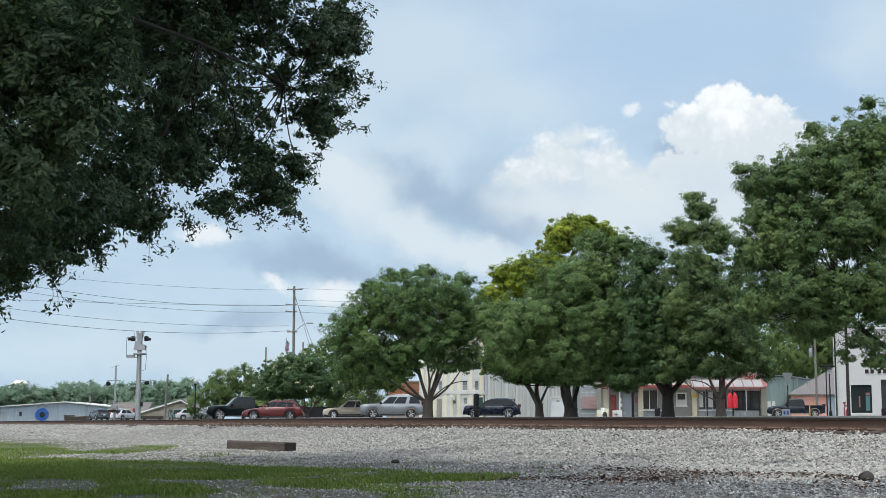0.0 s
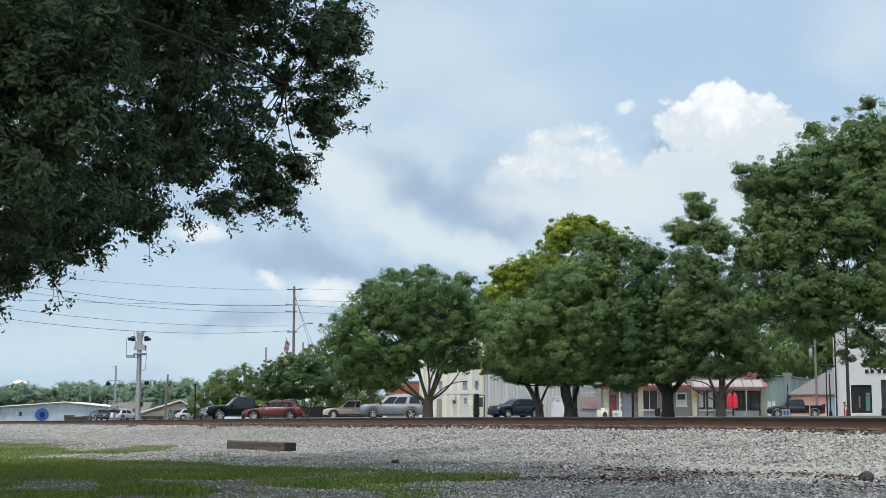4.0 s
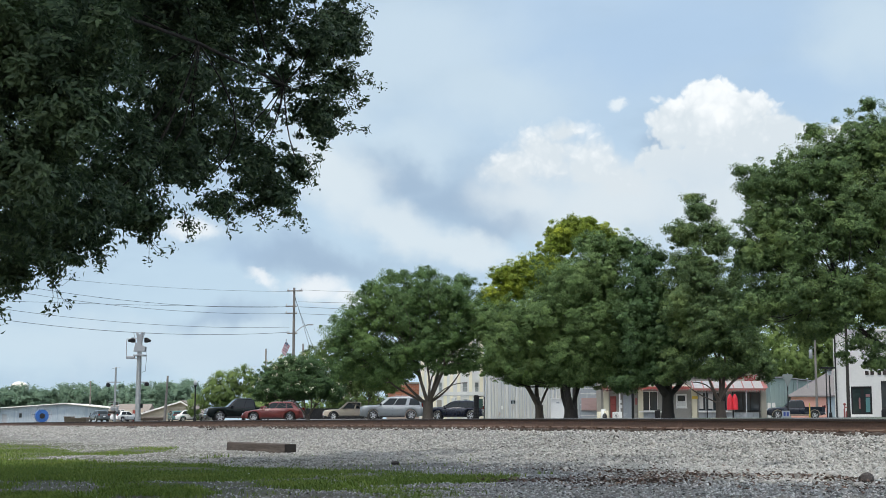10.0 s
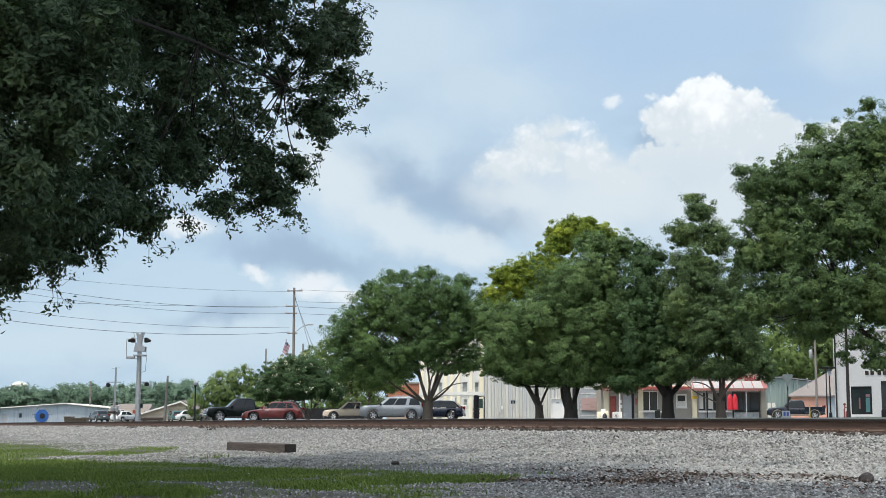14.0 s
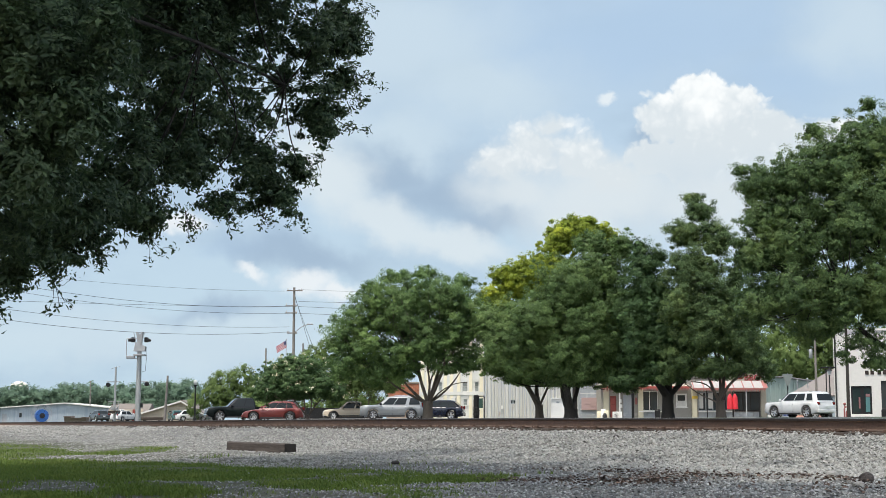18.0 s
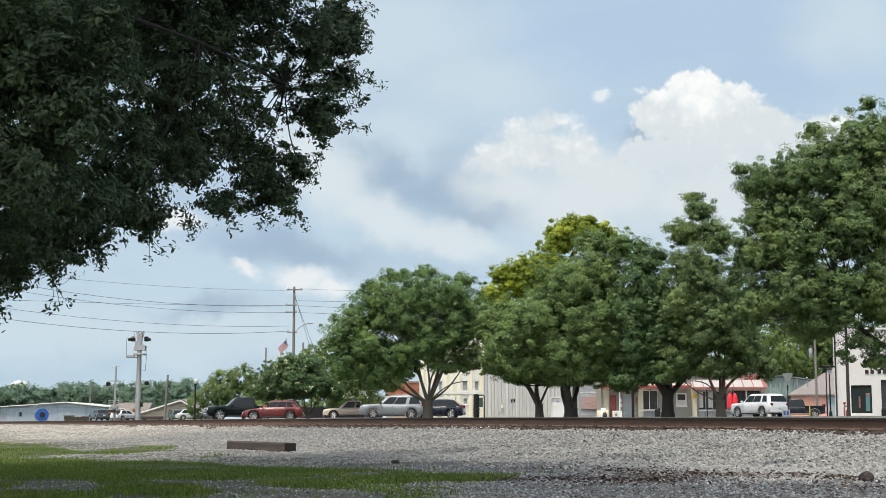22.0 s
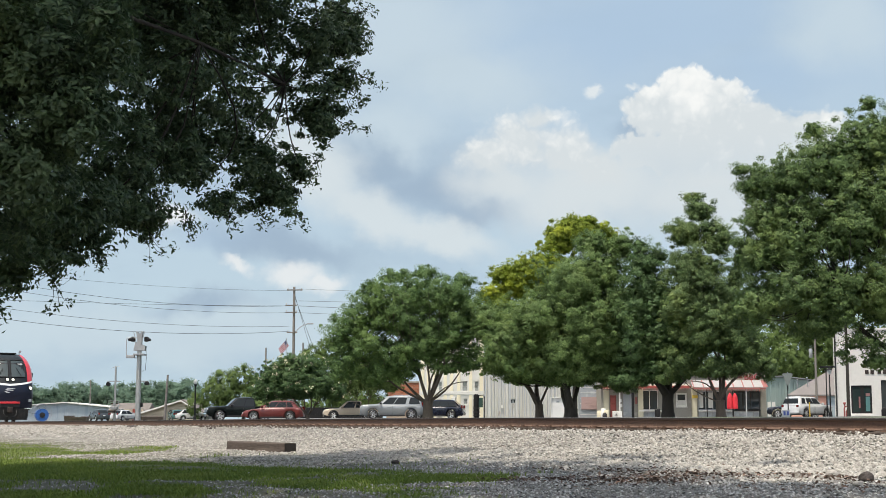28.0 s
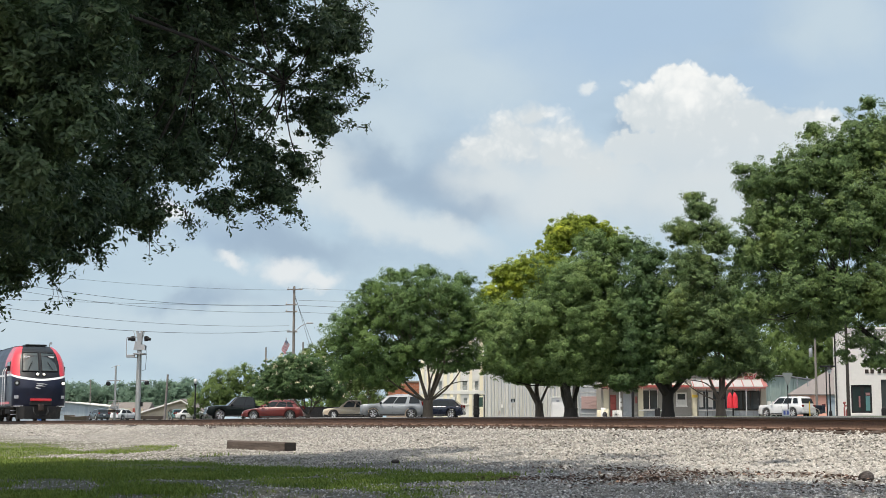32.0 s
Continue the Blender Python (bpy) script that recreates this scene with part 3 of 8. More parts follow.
stones("ballast_stones", "sharp pale grey crushed ballast stones", pts, rng0.uniform(0.05, 0.11, len(pts)), M["ballast"])
pts = scatter(52000, None, (-14.5, -4.8), 13, near=(9.3, 22), keep=lambda x, y, s, p, r: (grid_noise(x, y, 0.35) * 0.5 + (x + 1.8) * 0.5 + (p + 6.2) * 0.35 + r.normal(0, 0.5, len(x)) > 0))
stones("loose_gravel", "fine grey gravel trodden into the dirt", pts, rng0.uniform(0.013, 0.038, len(pts)), M["pebble"], 0.9)


# ---- trees ----
def leaf_mesh(name, centres, length, rng, material, wide=0.5, out=None, loose=0.45, plain=False):
    """Small pointed leaves, each folded along its rib (plain ones are one flat blade); they face up and, where out is given,
    away from their clump."""
    n = len(centres)
    nrm = rng.normal(size=(n, 3)) * loose + np.array([0, 0, 0.45])
    if out is not None:
        nrm += out
    nrm /= np.linalg.norm(nrm, axis=1)[:, None] + 1e-9
    d = np.cross(nrm, rng.normal(size=(n, 3)))
    d /= np.linalg.norm(d, axis=1)[:, None] + 1e-9
    side = np.cross(d, nrm)
    L = (length * rng.uniform(0.6, 1.3, n))[:, None]
    a, b = centres - d * L * 0.5, centres + d * L * 0.5
    if plain:
        v = np.stack([a - side * L * wide * 0.5, a + side * L * wide * 0.5, b], 1).reshape(-1, 3)
        return fast_mesh(name, v, np.arange(n * 3).reshape(-1, 3), material)
    mid = centres + nrm * L * 0.10
    v = np.stack([a, mid + side * L * wide * 0.5 - d * L * 0.05, b, mid - side * L * wide * 0.5 + d * L * 0.05], 1).reshape(-1, 3)
    k = np.arange(n) * 4
    f = np.stack([k, k + 1, k + 2, k, k + 2, k + 3], -1).reshape(-1, 3)
    return fast_mesh(name, v, f, material)


def limb(shape, a, b, r0, r1, rng, sag=0.12, n=6, sides=6):
    a, b = np.array(a, float), np.array(b, float)
    ln = np.linalg.norm(b - a)
    bend = rng.normal(0, 0.1, 3) * ln
    pts, rad = [], []
    for i in range(n + 1):
        t = i / n
        pts.append(a + (b - a) * t + bend * math.sin(math.pi * t) + np.array([0, 0, -sag * ln * math.sin(math.pi * t)]))
        rad.append(r0 + (r1 - r0) * t ** 0.8)
    shape.tube([tuple(p) for p in pts], rad, sides)
    return pts


def tree(name, base, trunk, forks, masses, density, leaves, leaf, seed, leaf_mat, bark, label, spread_r=(0.5, 0.9), group="", hollow=0.55, twigs=0.04, flowers=None, wide=0.5, slim=0.85, droop=0.0, plain=True, core=11, deep=1.5):
    """trunk: radius and height of the fork; forks: stems (dx, dy, dz, radius) that leave it; masses: crown ellipsoids
    (x, y, z, rx, ry, rz and, where it is thin or thick, its share of leaves); clumps of leaves, density to a square metre of their outline, fill their outer parts."""
    rng = np.random.default_rng(seed)
    t = thing(name, pose(*base), label, "tree", group)
    r, h = trunk
    lean = rng.normal(0, 0.03, 2)
    prof = [(0, 1.55), (0.12, 1.2), (0.35, 1.02), (0.7, 0.92), (1.0, 0.95)]
    stem = Shape().tube([(lean[0] * k * h, lean[1] * k * h, k * h - 0.1) for k, _ in prof], [r * q for _, q in prof], 12)
    part("trunk", stem, bark, t, smooth=True)
    top = np.array([lean[0] * h, lean[1] * h, h - 0.25])
    ends = []
    for dx, dy, dz, rr in forks:
        wood = Shape()
        pts = limb(wood, top, top + np.array([dx, dy, dz]), rr, rr * 0.4, rng, sag=-0.05, n=7, sides=8)
        part("limb", wood, bark, t, smooth=True)
        ends += [(p, rr * (1 - 0.6 * i / 7)) for i, p in enumerate(pts) if i >= 2]
    share = np.array([m[6] if len(m) > 6 else 1.0 for m in masses])
    ms = np.array([m[:6] for m in masses])
    ms[:, :3] -= np.array(base)
    ms[:, 4] *= deep
    vol = (ms[:, 3] * ms[:, 5] + ms[:, 3] * ms[:, 4]) * share
    counts = np.maximum(3, vol * density).astype(int)
    pick = np.repeat(np.arange(len(ms)), counts)
    clumps = len(pick)
    d = rng.normal(size=(clumps, 3))
    d /= np.linalg.norm(d, axis=1)[:, None]
    rad = (hollow ** 2 + (1 - hollow ** 2) * rng.uniform(0, 1, clumps)) ** 0.5
    # uneven outline: hollows and lobes, and a few tips that stand out
    ph = rng.uniform(0, 6.28, (len(ms), 3))[pick]
    rad *= 0.98 + 0.13 * np.sin(5 * d[:, 0] + ph[:, 0]) * np.sin(6 * d[:, 2] + ph[:, 1]) + 0.07 * np.sin(13 * d[:, 0] + 11 * d[:, 2] + ph[:, 2])
    tip = rng.uniform(0, 1, clumps) < 0.09
    rad = np.where(tip, rng.uniform(1.0, 1.2, clumps), rad)
    mc = ms[pick]
    c = mc[:, :3] + d * rad[:, None] * mc[:, 3:6]
    src = np.array([e[0] for e in ends])
    fine = Shape()
    for i in range(clumps):
        if rng.uniform() > twigs:
            continue
        k = int(np.argmin(np.linalg.norm(src - c[i], axis=1) + rng.uniform(0, 1.0, len(src))))
        limb(fine, src[k], c[i], min(ends[k][1] * 0.5, 0.015 + 0.012 * np.linalg.norm(src[k] - c[i])), 0.008, rng, n=5, sides=5)
    tagged(part("twig_work", fine, bark, t, smooth=True), kind="stuff")
    cr = rng.uniform(*spread_r, clumps) * np.where(tip, 0.5, 1)
    n = clumps * leaves
    who = np.repeat(np.arange(clumps), leaves)
    # each clump is a spray, stretched along a direction of its own
    axis = rng.normal(size=(clumps, 3)) * np.array([1, 1, 0.6]) - np.array([0, 0, droop])
    axis /= np.linalg.norm(axis, axis=1)[:, None]
    ball = rng.normal(size=(n, 3))
    ball *= (np.minimum(1.0, rng.uniform(0.15, 1, n) ** 0.5) / (np.linalg.norm(ball, axis=1) + 1e-9))[:, None]
    off = ball * np.array([1, 1, 0.7]) * cr[who][:, None] * slim + axis[who] * (rng.uniform(-0.4, 1, n) * cr[who] * (1.1 - slim) * 1.6)[:, None]
    tagged(part("crown", leaf_mesh("crown", c[who] + off, leaf, rng, leaf_mat, wide, ball * 0.7 + d[who] * 0.8, plain=plain), None, t), kind="stuff")
    if core:
        # larger leaves deep inside, which close the crown
        full = np.where(share >= 0.8)[0]
        each = np.maximum(4, counts[full] * core).astype(int)
        q = ms[np.repeat(full, each)]
        ins = rng.normal(size=(len(q), 3))
        ins *= (rng.uniform(0, 1, len(q)) ** 0.4 * 0.7 / np.linalg.norm(ins, axis=1))[:, None]
        ins[:, 2] -= 0.18
        tagged(part("inner_leaves", leaf_mesh("inner_leaves", q[:, :3] + ins * q[:, 3:6], leaf * 2.4, rng, leaf_mat, 0.7, ins, plain=plain), None, t), kind="stuff")
    if flowers:
        sel = rng.choice(clumps, flowers[0])
        outer = c[sel] + np.array([0, -0.3, 0.35]) * cr[sel][:, None] + rng.normal(0, 0.15, (flowers[0], 3))
        each = np.repeat(outer, 9, axis=0) + rng.normal(0, 0.08, (flowers[0] * 9, 3))
        tagged(part("blossom", leaf_mesh("blossom", each, 0.105, rng, flowers[1], wide=0.9), None, t, "cream-pink flower heads"), kind="stuff")
    return t


def on_ground(x, y, sink=0.05):
    return (x, y, float(ground_level(x, y)) - sink)


M["leaf_oak"] = leafage("leaf_oak", (0.071, 0.129, 0.044), (0.112, 0.188, 0.059), (0.165, 0.251, 0.076), 0.5, 0.26, gloss=0.28, yellow=(0.159, 0.244, 0.062))
M["leaf_soft"] = leafage("leaf_soft", (0.090, 0.148, 0.048), (0.136, 0.212, 0.067), (0.193, 0.273, 0.088), 0.4, 0.26, gloss=0.28, yellow=(0.200, 0.273, 0.080))
M["leaf_dark"] = leafage("leaf_dark", (0.054, 0.102, 0.040), (0.081, 0.145, 0.051), (0.119, 0.190, 0.065), 0.5, 0.26, gloss=0.28, yellow=(0.107, 0.171, 0.057))
M["leaf_mixed"] = leafage("leaf_mixed", (0.072, 0.118, 0.047), (0.118, 0.182, 0.063), (0.186, 0.255, 0.087), 0.6, 0.26, gloss=0.28, yellow=(0.199, 0.261, 0.078))
M["leaf_large"] = leafage("leaf_large", (0.069, 0.116, 0.044), (0.113, 0.181, 0.059), (0.185, 0.263, 0.086), 0.5, 0.26, gloss=0.28, yellow=(0.197, 0.263, 0.075))
M["leaf_near"] = leafage("leaf_near", (0.042, 0.076, 0.038), (0.078, 0.13, 0.06), (0.15, 0.21, 0.1), 0.8, 0.32, yellow=(0.115, 0.17, 0.065), gloss=0.5)
M["leaf_light"] = leafage("leaf_light", (0.156, 0.2124, 0.032), (0.234, 0.295, 0.038), (0.325, 0.3776, 0.045), 0.7, 0.4, yellow=(0.468, 0.5074, 0.045), gloss=0.2)
# far leaves: pale and bluish, distance haze is put into the colour
M["leaf_hazed"] = leafage("leaf_hazed", (0.145, 0.222, 0.162), (0.166, 0.249, 0.179), (0.184, 0.269, 0.191), 0.15, 0.45, gloss=0.05)
M["leaf_fresh"] = leafage("leaf_fresh", (0.1034, 0.1567, 0.0517), (0.1378, 0.1987, 0.0643), (0.1791, 0.2449, 0.0804), 0.3, 0.32, gloss=0.1)
M["blossom"] = leafage("blossom", (0.6, 0.55, 0.36), (0.7, 0.65, 0.46), (0.78, 0.74, 0.56), 0.5, 0.2)

OAKS = "trees beyond the track"
# spreading tree with many slim stems
b = on_ground(-0.93, 86)
tree("oak_tree", b, (0.33, 1.35), [(-2.6, 0, 1.7, 0.09), (-2.0, 0.8, 2.6, 0.09), (-1.1, -0.6, 3.2, 0.12), (-0.3, 0.2, 3.6, 0.09), (0.4, 0.6, 3.6, 0.1), (1.0, -0.5, 2.8, 0.13), (2.0, 0.3, 2.0, 0.08), (2.4, -0.3, 1.3, 0.05), (-1.4, -0.9, 1.3, 0.05), (0.8, 1.0, 3.2, 0.08), (1.4, 0.2, 3.0, 0.07), (-0.7, 0.6, 3.0, 0.08)],
     [(-1.35, 86, 8.62, 2.59, 1.69, 1.52), (-3.26, 86, 8.27, 2.14, 1.54, 1.52), (0.56, 86, 8.45, 1.73, 1.31, 1.38), (-4.99, 86, 7.23, 1.63, 1.27, 1.38), (-6.19, 86, 6.19, 1.21, 1.01, 1.18), (-2.22, 86, 7.06, 2.7, 1.51, 1.18), (0.73, 86, 6.71, 1.8, 1.47, 1.66), (1.94, 86, 7.41, 1.04, 1.14, 1.73), (-4.63, 86, 5.57, 1.87, 1.37, 1.38), (-6.07, 86, 4.47, 1.18, 1.06, 1.31), (-3.18, 86, 4.74, 1.52, 1.1, 1.11), (1.59, 86, 4.88, 1.18, 1.0, 1.18), (-0.66, 86, 5.85, 2.21, 1.49, 1.38), (-1.52, 86, 5.33, 2.14, 1.31, 1.11), (-0.48, 86, 4.64, 2.08, 1.12, 0.83, 0.75), (-2.38, 86, 4.19, 1.31, 0.72, 0.55, 0.75), (1.07, 86, 4.26, 1.25, 0.71, 0.55, 0.75), (-4.1, 86, 3.95, 1.38, 0.79, 0.62), (-2.92, 86, 9.77, 1.04, 0.58, 0.45), (-1.11, 86, 10.02, 0.86, 0.49, 0.38), (-4.48, 86, 9.08, 0.69, 0.47, 0.45), (1.32, 86, 9.53, 0.86, 0.53, 0.45), (-2.5, 86, 3.75, 1.0, 0.7, 0.45, 0.8), (-4.3, 86, 3.4, 0.9, 0.7, 0.45, 0.8), (0.2, 86, 4.05, 0.9, 0.7, 0.4, 0.7)], 19, 84, 0.115, 21, M["leaf_oak"], M["bark_pale"],
     "round-headed oak with many slim pale stems", (0.2, 0.5), OAKS, hollow=0.45, core=4, twigs=0.07)
b = on_ground(5.74, 84)
tree("oak_tree", b, (0.25, 1.0), [(-0.85, 0, 1.8, 0.17), (0.42, 0, 1.9, 0.17), (-2.0, 0.4, 2.8, 0.08), (1.0, 0.3, 3.0, 0.08)],
     [(3.25, 84, 6.4, 1.28, 1.31, 1.86), (4.93, 84, 5.05, 1.69, 1.36, 1.52), (5.96, 84, 7.08, 1.69, 1.44, 1.69), (2.5, 84, 7.08, 0.88, 0.93, 1.35), (4.91, 84, 3.54, 1.69, 0.86, 0.61), (2.97, 84, 4.38, 0.95, 0.77, 0.88)], 23, 100, 0.115, 22, M["leaf_soft"], M["bark_pale"],
     "soft-green oak with a slim forked trunk", (0.2, 0.5), OAKS, hollow=0.4)
b = on_ground(7.41, 82)
tree("oak_tree", b, (0.42, 0.7), [(-0.6, -0.1, 2.0, 0.27), (0.28, 0.1, 2.4, 0.3), (0.7, 0.2, 4.4, 0.14), (-0.2, 0.8, 4.6, 0.16)],
     [(7.49, 82, 8.92, 2.37, 1.87, 2.04), (5.48, 82, 6.93, 2.37, 1.81, 1.91), (9.16, 82, 9.75, 1.91, 1.54, 1.71), (3.82, 82, 5.28, 1.58, 1.4, 1.71), (10.12, 82, 7.59, 1.58, 1.62, 2.31), (7.12, 82, 5.28, 2.9, 1.82, 1.58), (9.48, 82, 4.29, 1.58, 1.26, 1.39), (4.8, 82, 3.97, 1.71, 1.03, 0.86), (10.44, 82, 11.19, 1.12, 0.86, 0.92), (8.84, 82, 11.33, 1.32, 0.83, 0.73), (7.1, 82, 3.38, 1.91, 0.85, 0.53), (10.38, 82, 3.11, 1.12, 0.69, 0.59), (11.07, 82, 5.28, 0.99, 1.09, 1.65), (8.46, 82, 6.93, 2.31, 1.96, 2.31), (9.1, 82, 5.61, 1.98, 1.68, 1.98), (8.09, 82, 3.97, 1.98, 1.28, 1.15), (6.61, 82, 4.29, 1.98, 1.28, 1.15)], 23, 100, 0.112, 23, M["leaf_soft"], M["bark"],
     "broad soft-green oak with a thick dark trunk", (0.2, 0.52), OAKS, hollow=0.1)
b = on_ground(9.27, 100)
tree("yellow_green_tree", b, (0.2, 2.5), [(-1.6, 0, 7, 0.14), (-1.5, 0, 5.5, 0.15), (1.6, 0, 8, 0.15)],
     [(7.12, 100, 11.93, 1.69, 1.33, 1.45), (8.36, 100, 13.89, 1.45, 1.16, 1.29), (9.91, 100, 14.71, 1.53, 0.99, 0.88), (5.5, 100, 10.92, 1.69, 1.33, 1.45), (3.87, 100, 9.58, 1.29, 1.16, 1.45), (4.37, 100, 11.45, 1.05, 0.7, 0.64), (8.73, 100, 10.72, 2.41, 1.87, 2.01), (11.2, 100, 13.98, 1.53, 1.12, 1.13), (3.38, 100, 8.29, 0.88, 0.85, 1.13), (9.18, 100, 15.0, 0.8, 0.53, 0.48), (10.4, 100, 15.29, 0.56, 0.36, 0.32)], 22, 66, 0.17, 24, M["leaf_light"], M["bark"],
     "taller yellow-green broadleaf tree rising behind the oaks", (0.22, 0.55), "", hollow=0.3, wide=0.65)
b = on_ground(12.72, 80)
tree("oak_tree", b, (0.34, 1.5), [(-1.5, 0, 1.9, 0.25), (-0.2, 0.1, 2.4, 0.23), (1.4, 0, 3.2, 0.18), (0.2, 0.6, 4.6, 0.16)],
     [(11.82, 80, 8.07, 1.67, 1.74, 2.51), (11.13, 80, 5.49, 1.54, 1.56, 2.19), (13.07, 80, 6.13, 1.54, 1.56, 2.19), (12.06, 80, 3.89, 1.87, 1.2, 1.06), (11.53, 80, 10.02, 1.06, 0.94, 1.16), (10.51, 80, 3.25, 1.22, 0.72, 0.58), (13.35, 80, 3.89, 1.22, 0.89, 0.9), (11.22, 80, 10.94, 0.51, 0.38, 0.39), (12.34, 80, 10.19, 0.51, 0.44, 0.51), (10.84, 80, 7.26, 1.45, 1.42, 1.93), (12.25, 80, 5.17, 1.93, 1.5, 1.61)], 23, 90, 0.12, 25, M["leaf_dark"], M["bark"],
     "dark oak with a leaning bent trunk", (0.2, 0.52), OAKS, hollow=0.1)
b = on_ground(15.34, 78)
tree("oak_tree", b, (0.27, 1.1), [(-1.6, 0, 1.2, 0.06), (-0.8, -0.2, 2.0, 0.11), (-0.25, 0, 2.8, 0.13), (0.35, 0.2, 2.6, 0.12), (1.3, 0.2, 1.7, 0.11), (2.2, -0.3, 2.0, 0.05), (-2.2, 0.3, 1.6, 0.045), (-0.8, 0.4, 5.6, 0.09)],
     [(14.37, 78, 12.73, 0.94, 0.72, 0.75), (13.74, 78, 11.45, 1.38, 1.0, 1.0, 0.8), (15.32, 78, 11.13, 1.19, 0.99, 1.13, 0.8), (14.14, 78, 9.47, 1.82, 1.41, 1.51), (13.09, 78, 7.57, 1.51, 1.41, 1.82), (15.29, 78, 7.57, 1.82, 1.55, 1.82), (16.19, 78, 5.69, 1.63, 1.33, 1.51), (13.99, 78, 5.69, 1.82, 1.41, 1.51), (17.1, 78, 4.43, 1.19, 0.93, 1.0), (13.02, 78, 4.12, 1.19, 0.87, 0.88), (15.2, 78, 3.81, 2.13, 0.98, 0.63), (12.38, 78, 3.25, 0.63, 0.43, 0.41), (17.96, 78, 3.81, 0.75, 0.61, 0.69), (14.04, 78, 13.4, 0.5, 0.32, 0.28), (16.33, 78, 8.84, 0.63, 0.63, 0.88), (14.64, 78, 6.63, 1.88, 1.6, 1.88)], 23, 100, 0.112, 26, M["leaf_mixed"], M["bark_pale"],
     "oak with a slim upright top and several pale stems", (0.2, 0.5), OAKS, hollow=0.4)
b = on_ground(22.69, 62)
tree("large_oak_tree", b, (0.6, 3.2), [(-4.5, 0, 1.0, 0.26), (-3.4, 0, 4.0, 0.26), (-0.6, 0.5, 6.5, 0.3), (2.5, 0, 4.5, 0.3), (-6.2, -0.4, 2.6, 0.18)],
     [(14.18, 62, 11.45, 1.12, 0.92, 1.05), (15.58, 62, 11.7, 1.5, 1.16, 1.25), (14.52, 62, 9.97, 1.37, 1.05, 1.12), (13.84, 62, 8.32, 1.25, 0.97, 1.05), (15.49, 62, 8.95, 1.8, 1.5, 1.75), (17.37, 62, 12.4, 1.8, 1.5, 1.75), (19.18, 62, 13.43, 1.55, 1.38, 1.7), (18.04, 62, 9.97, 2.04, 1.84, 2.29), (19.84, 62, 10.73, 1.8, 1.89, 2.74), (15.42, 62, 6.68, 1.94, 1.45, 1.5), (13.78, 62, 6.17, 1.12, 1.03, 1.3), (17.43, 62, 6.8, 2.04, 1.58, 1.7), (19.43, 62, 6.8, 1.8, 1.59, 1.94), (16.62, 62, 5.05, 1.45, 0.76, 0.55), (18.6, 62, 4.42, 1.12, 0.72, 0.65, 0.7), (19.19, 62, 3.55, 0.87, 0.59, 0.55, 0.8), (17.82, 62, 3.73, 0.6, 0.46, 0.5, 0.7), (13.31, 62, 12.09, 0.35, 0.25, 0.25), (16.66, 62, 13.87, 0.55, 0.37, 0.35), (19.14, 62, 15.06, 0.45, 0.31, 0.3), (16.1, 62, 10.35, 1.15, 0.9, 0.75)], 26, 90, 0.105, 227, M["leaf_large"], M["bark"],
     "large spreading oak with a heavy low limb", (0.18, 0.45), OAKS, hollow=0.4)
# flowering small trees by the parked cars
b = on_ground(-9.55, 100)
tree("crape_myrtle", b, (0.16, 0.6), [(-1.0, 0, 1.3, 0.08), (0.2, 0, 1.6, 0.08), (0.9, 0, 1.2, 0.08), (-0.3, 0.3, 1.6, 0.08)],
     [(-10.9, 100, 3.95, 2.31, 1.69, 1.44), (-8.97, 100, 3.79, 1.84, 1.44, 1.36), (-12.49, 100, 3.3, 1.25, 0.95, 1.15), (-11.9, 100, 4.3, 1.2, 0.9, 0.8), (-10.39, 100, 4.87, 1.92, 1.26, 0.88), (-7.76, 100, 3.08, 0.96, 0.79, 0.8), (-10.37, 100, 3.08, 2.39, 1.36, 0.64)], 34, 80, 0.12, 28, M["leaf_dark"], M["bark_pale"],
     "low crape myrtle with cream-pink flower heads", (0.18, 0.35), "crape myrtles", hollow=0.3, flowers=(230, M["blossom"]))
b = on_ground(-6.85, 128)
tree("crape_myrtle", b, (0.16, 0.6), [(-1.0, 0, 1.3, 0.08), (0.2, 0, 1.6, 0.08), (0.9, 0, 1.2, 0.08)],
     [(-6.87, 128, 5.26, 2.55, 1.93, 1.74), (-8.92, 128, 4.75, 1.74, 1.42, 1.43), (-4.82, 128, 4.75, 1.53, 1.29, 1.33)], 24, 70, 0.14, 29, M["leaf_fresh"], M["bark_pale"],
     "low crape myrtle with cream-pink flower heads", (0.2, 0.4), "crape myrtles", hollow=0.3, flowers=(160, M["blossom"]))

# near live oak: its trunk stands to the side of the camera, its limbs hang into view and overhead
OUTER = [
    (-1.61, 17, 5.4, 0.45, 0.6, 0.58, 0.75), (-1.56, 17, 4.62, 0.33, 0.5, 0.37), (-2.12, 17, 4.9, 0.58, 0.9, 0.92, 0.3),
    (-2.28, 17, 3.84, 0.43, 0.6, 0.49), (-1.8, 17, 3.91, 0.18, 0.3, 0.31), (-1.96, 17, 3.49, 0.19, 0.3, 0.2),
    (-2.99, 16, 4.79, 0.86, 1.2, 1.03), (-3.0, 16, 3.84, 0.46, 0.8, 0.45), (-3.48, 15, 3.47, 0.65, 1.0, 0.7),
]
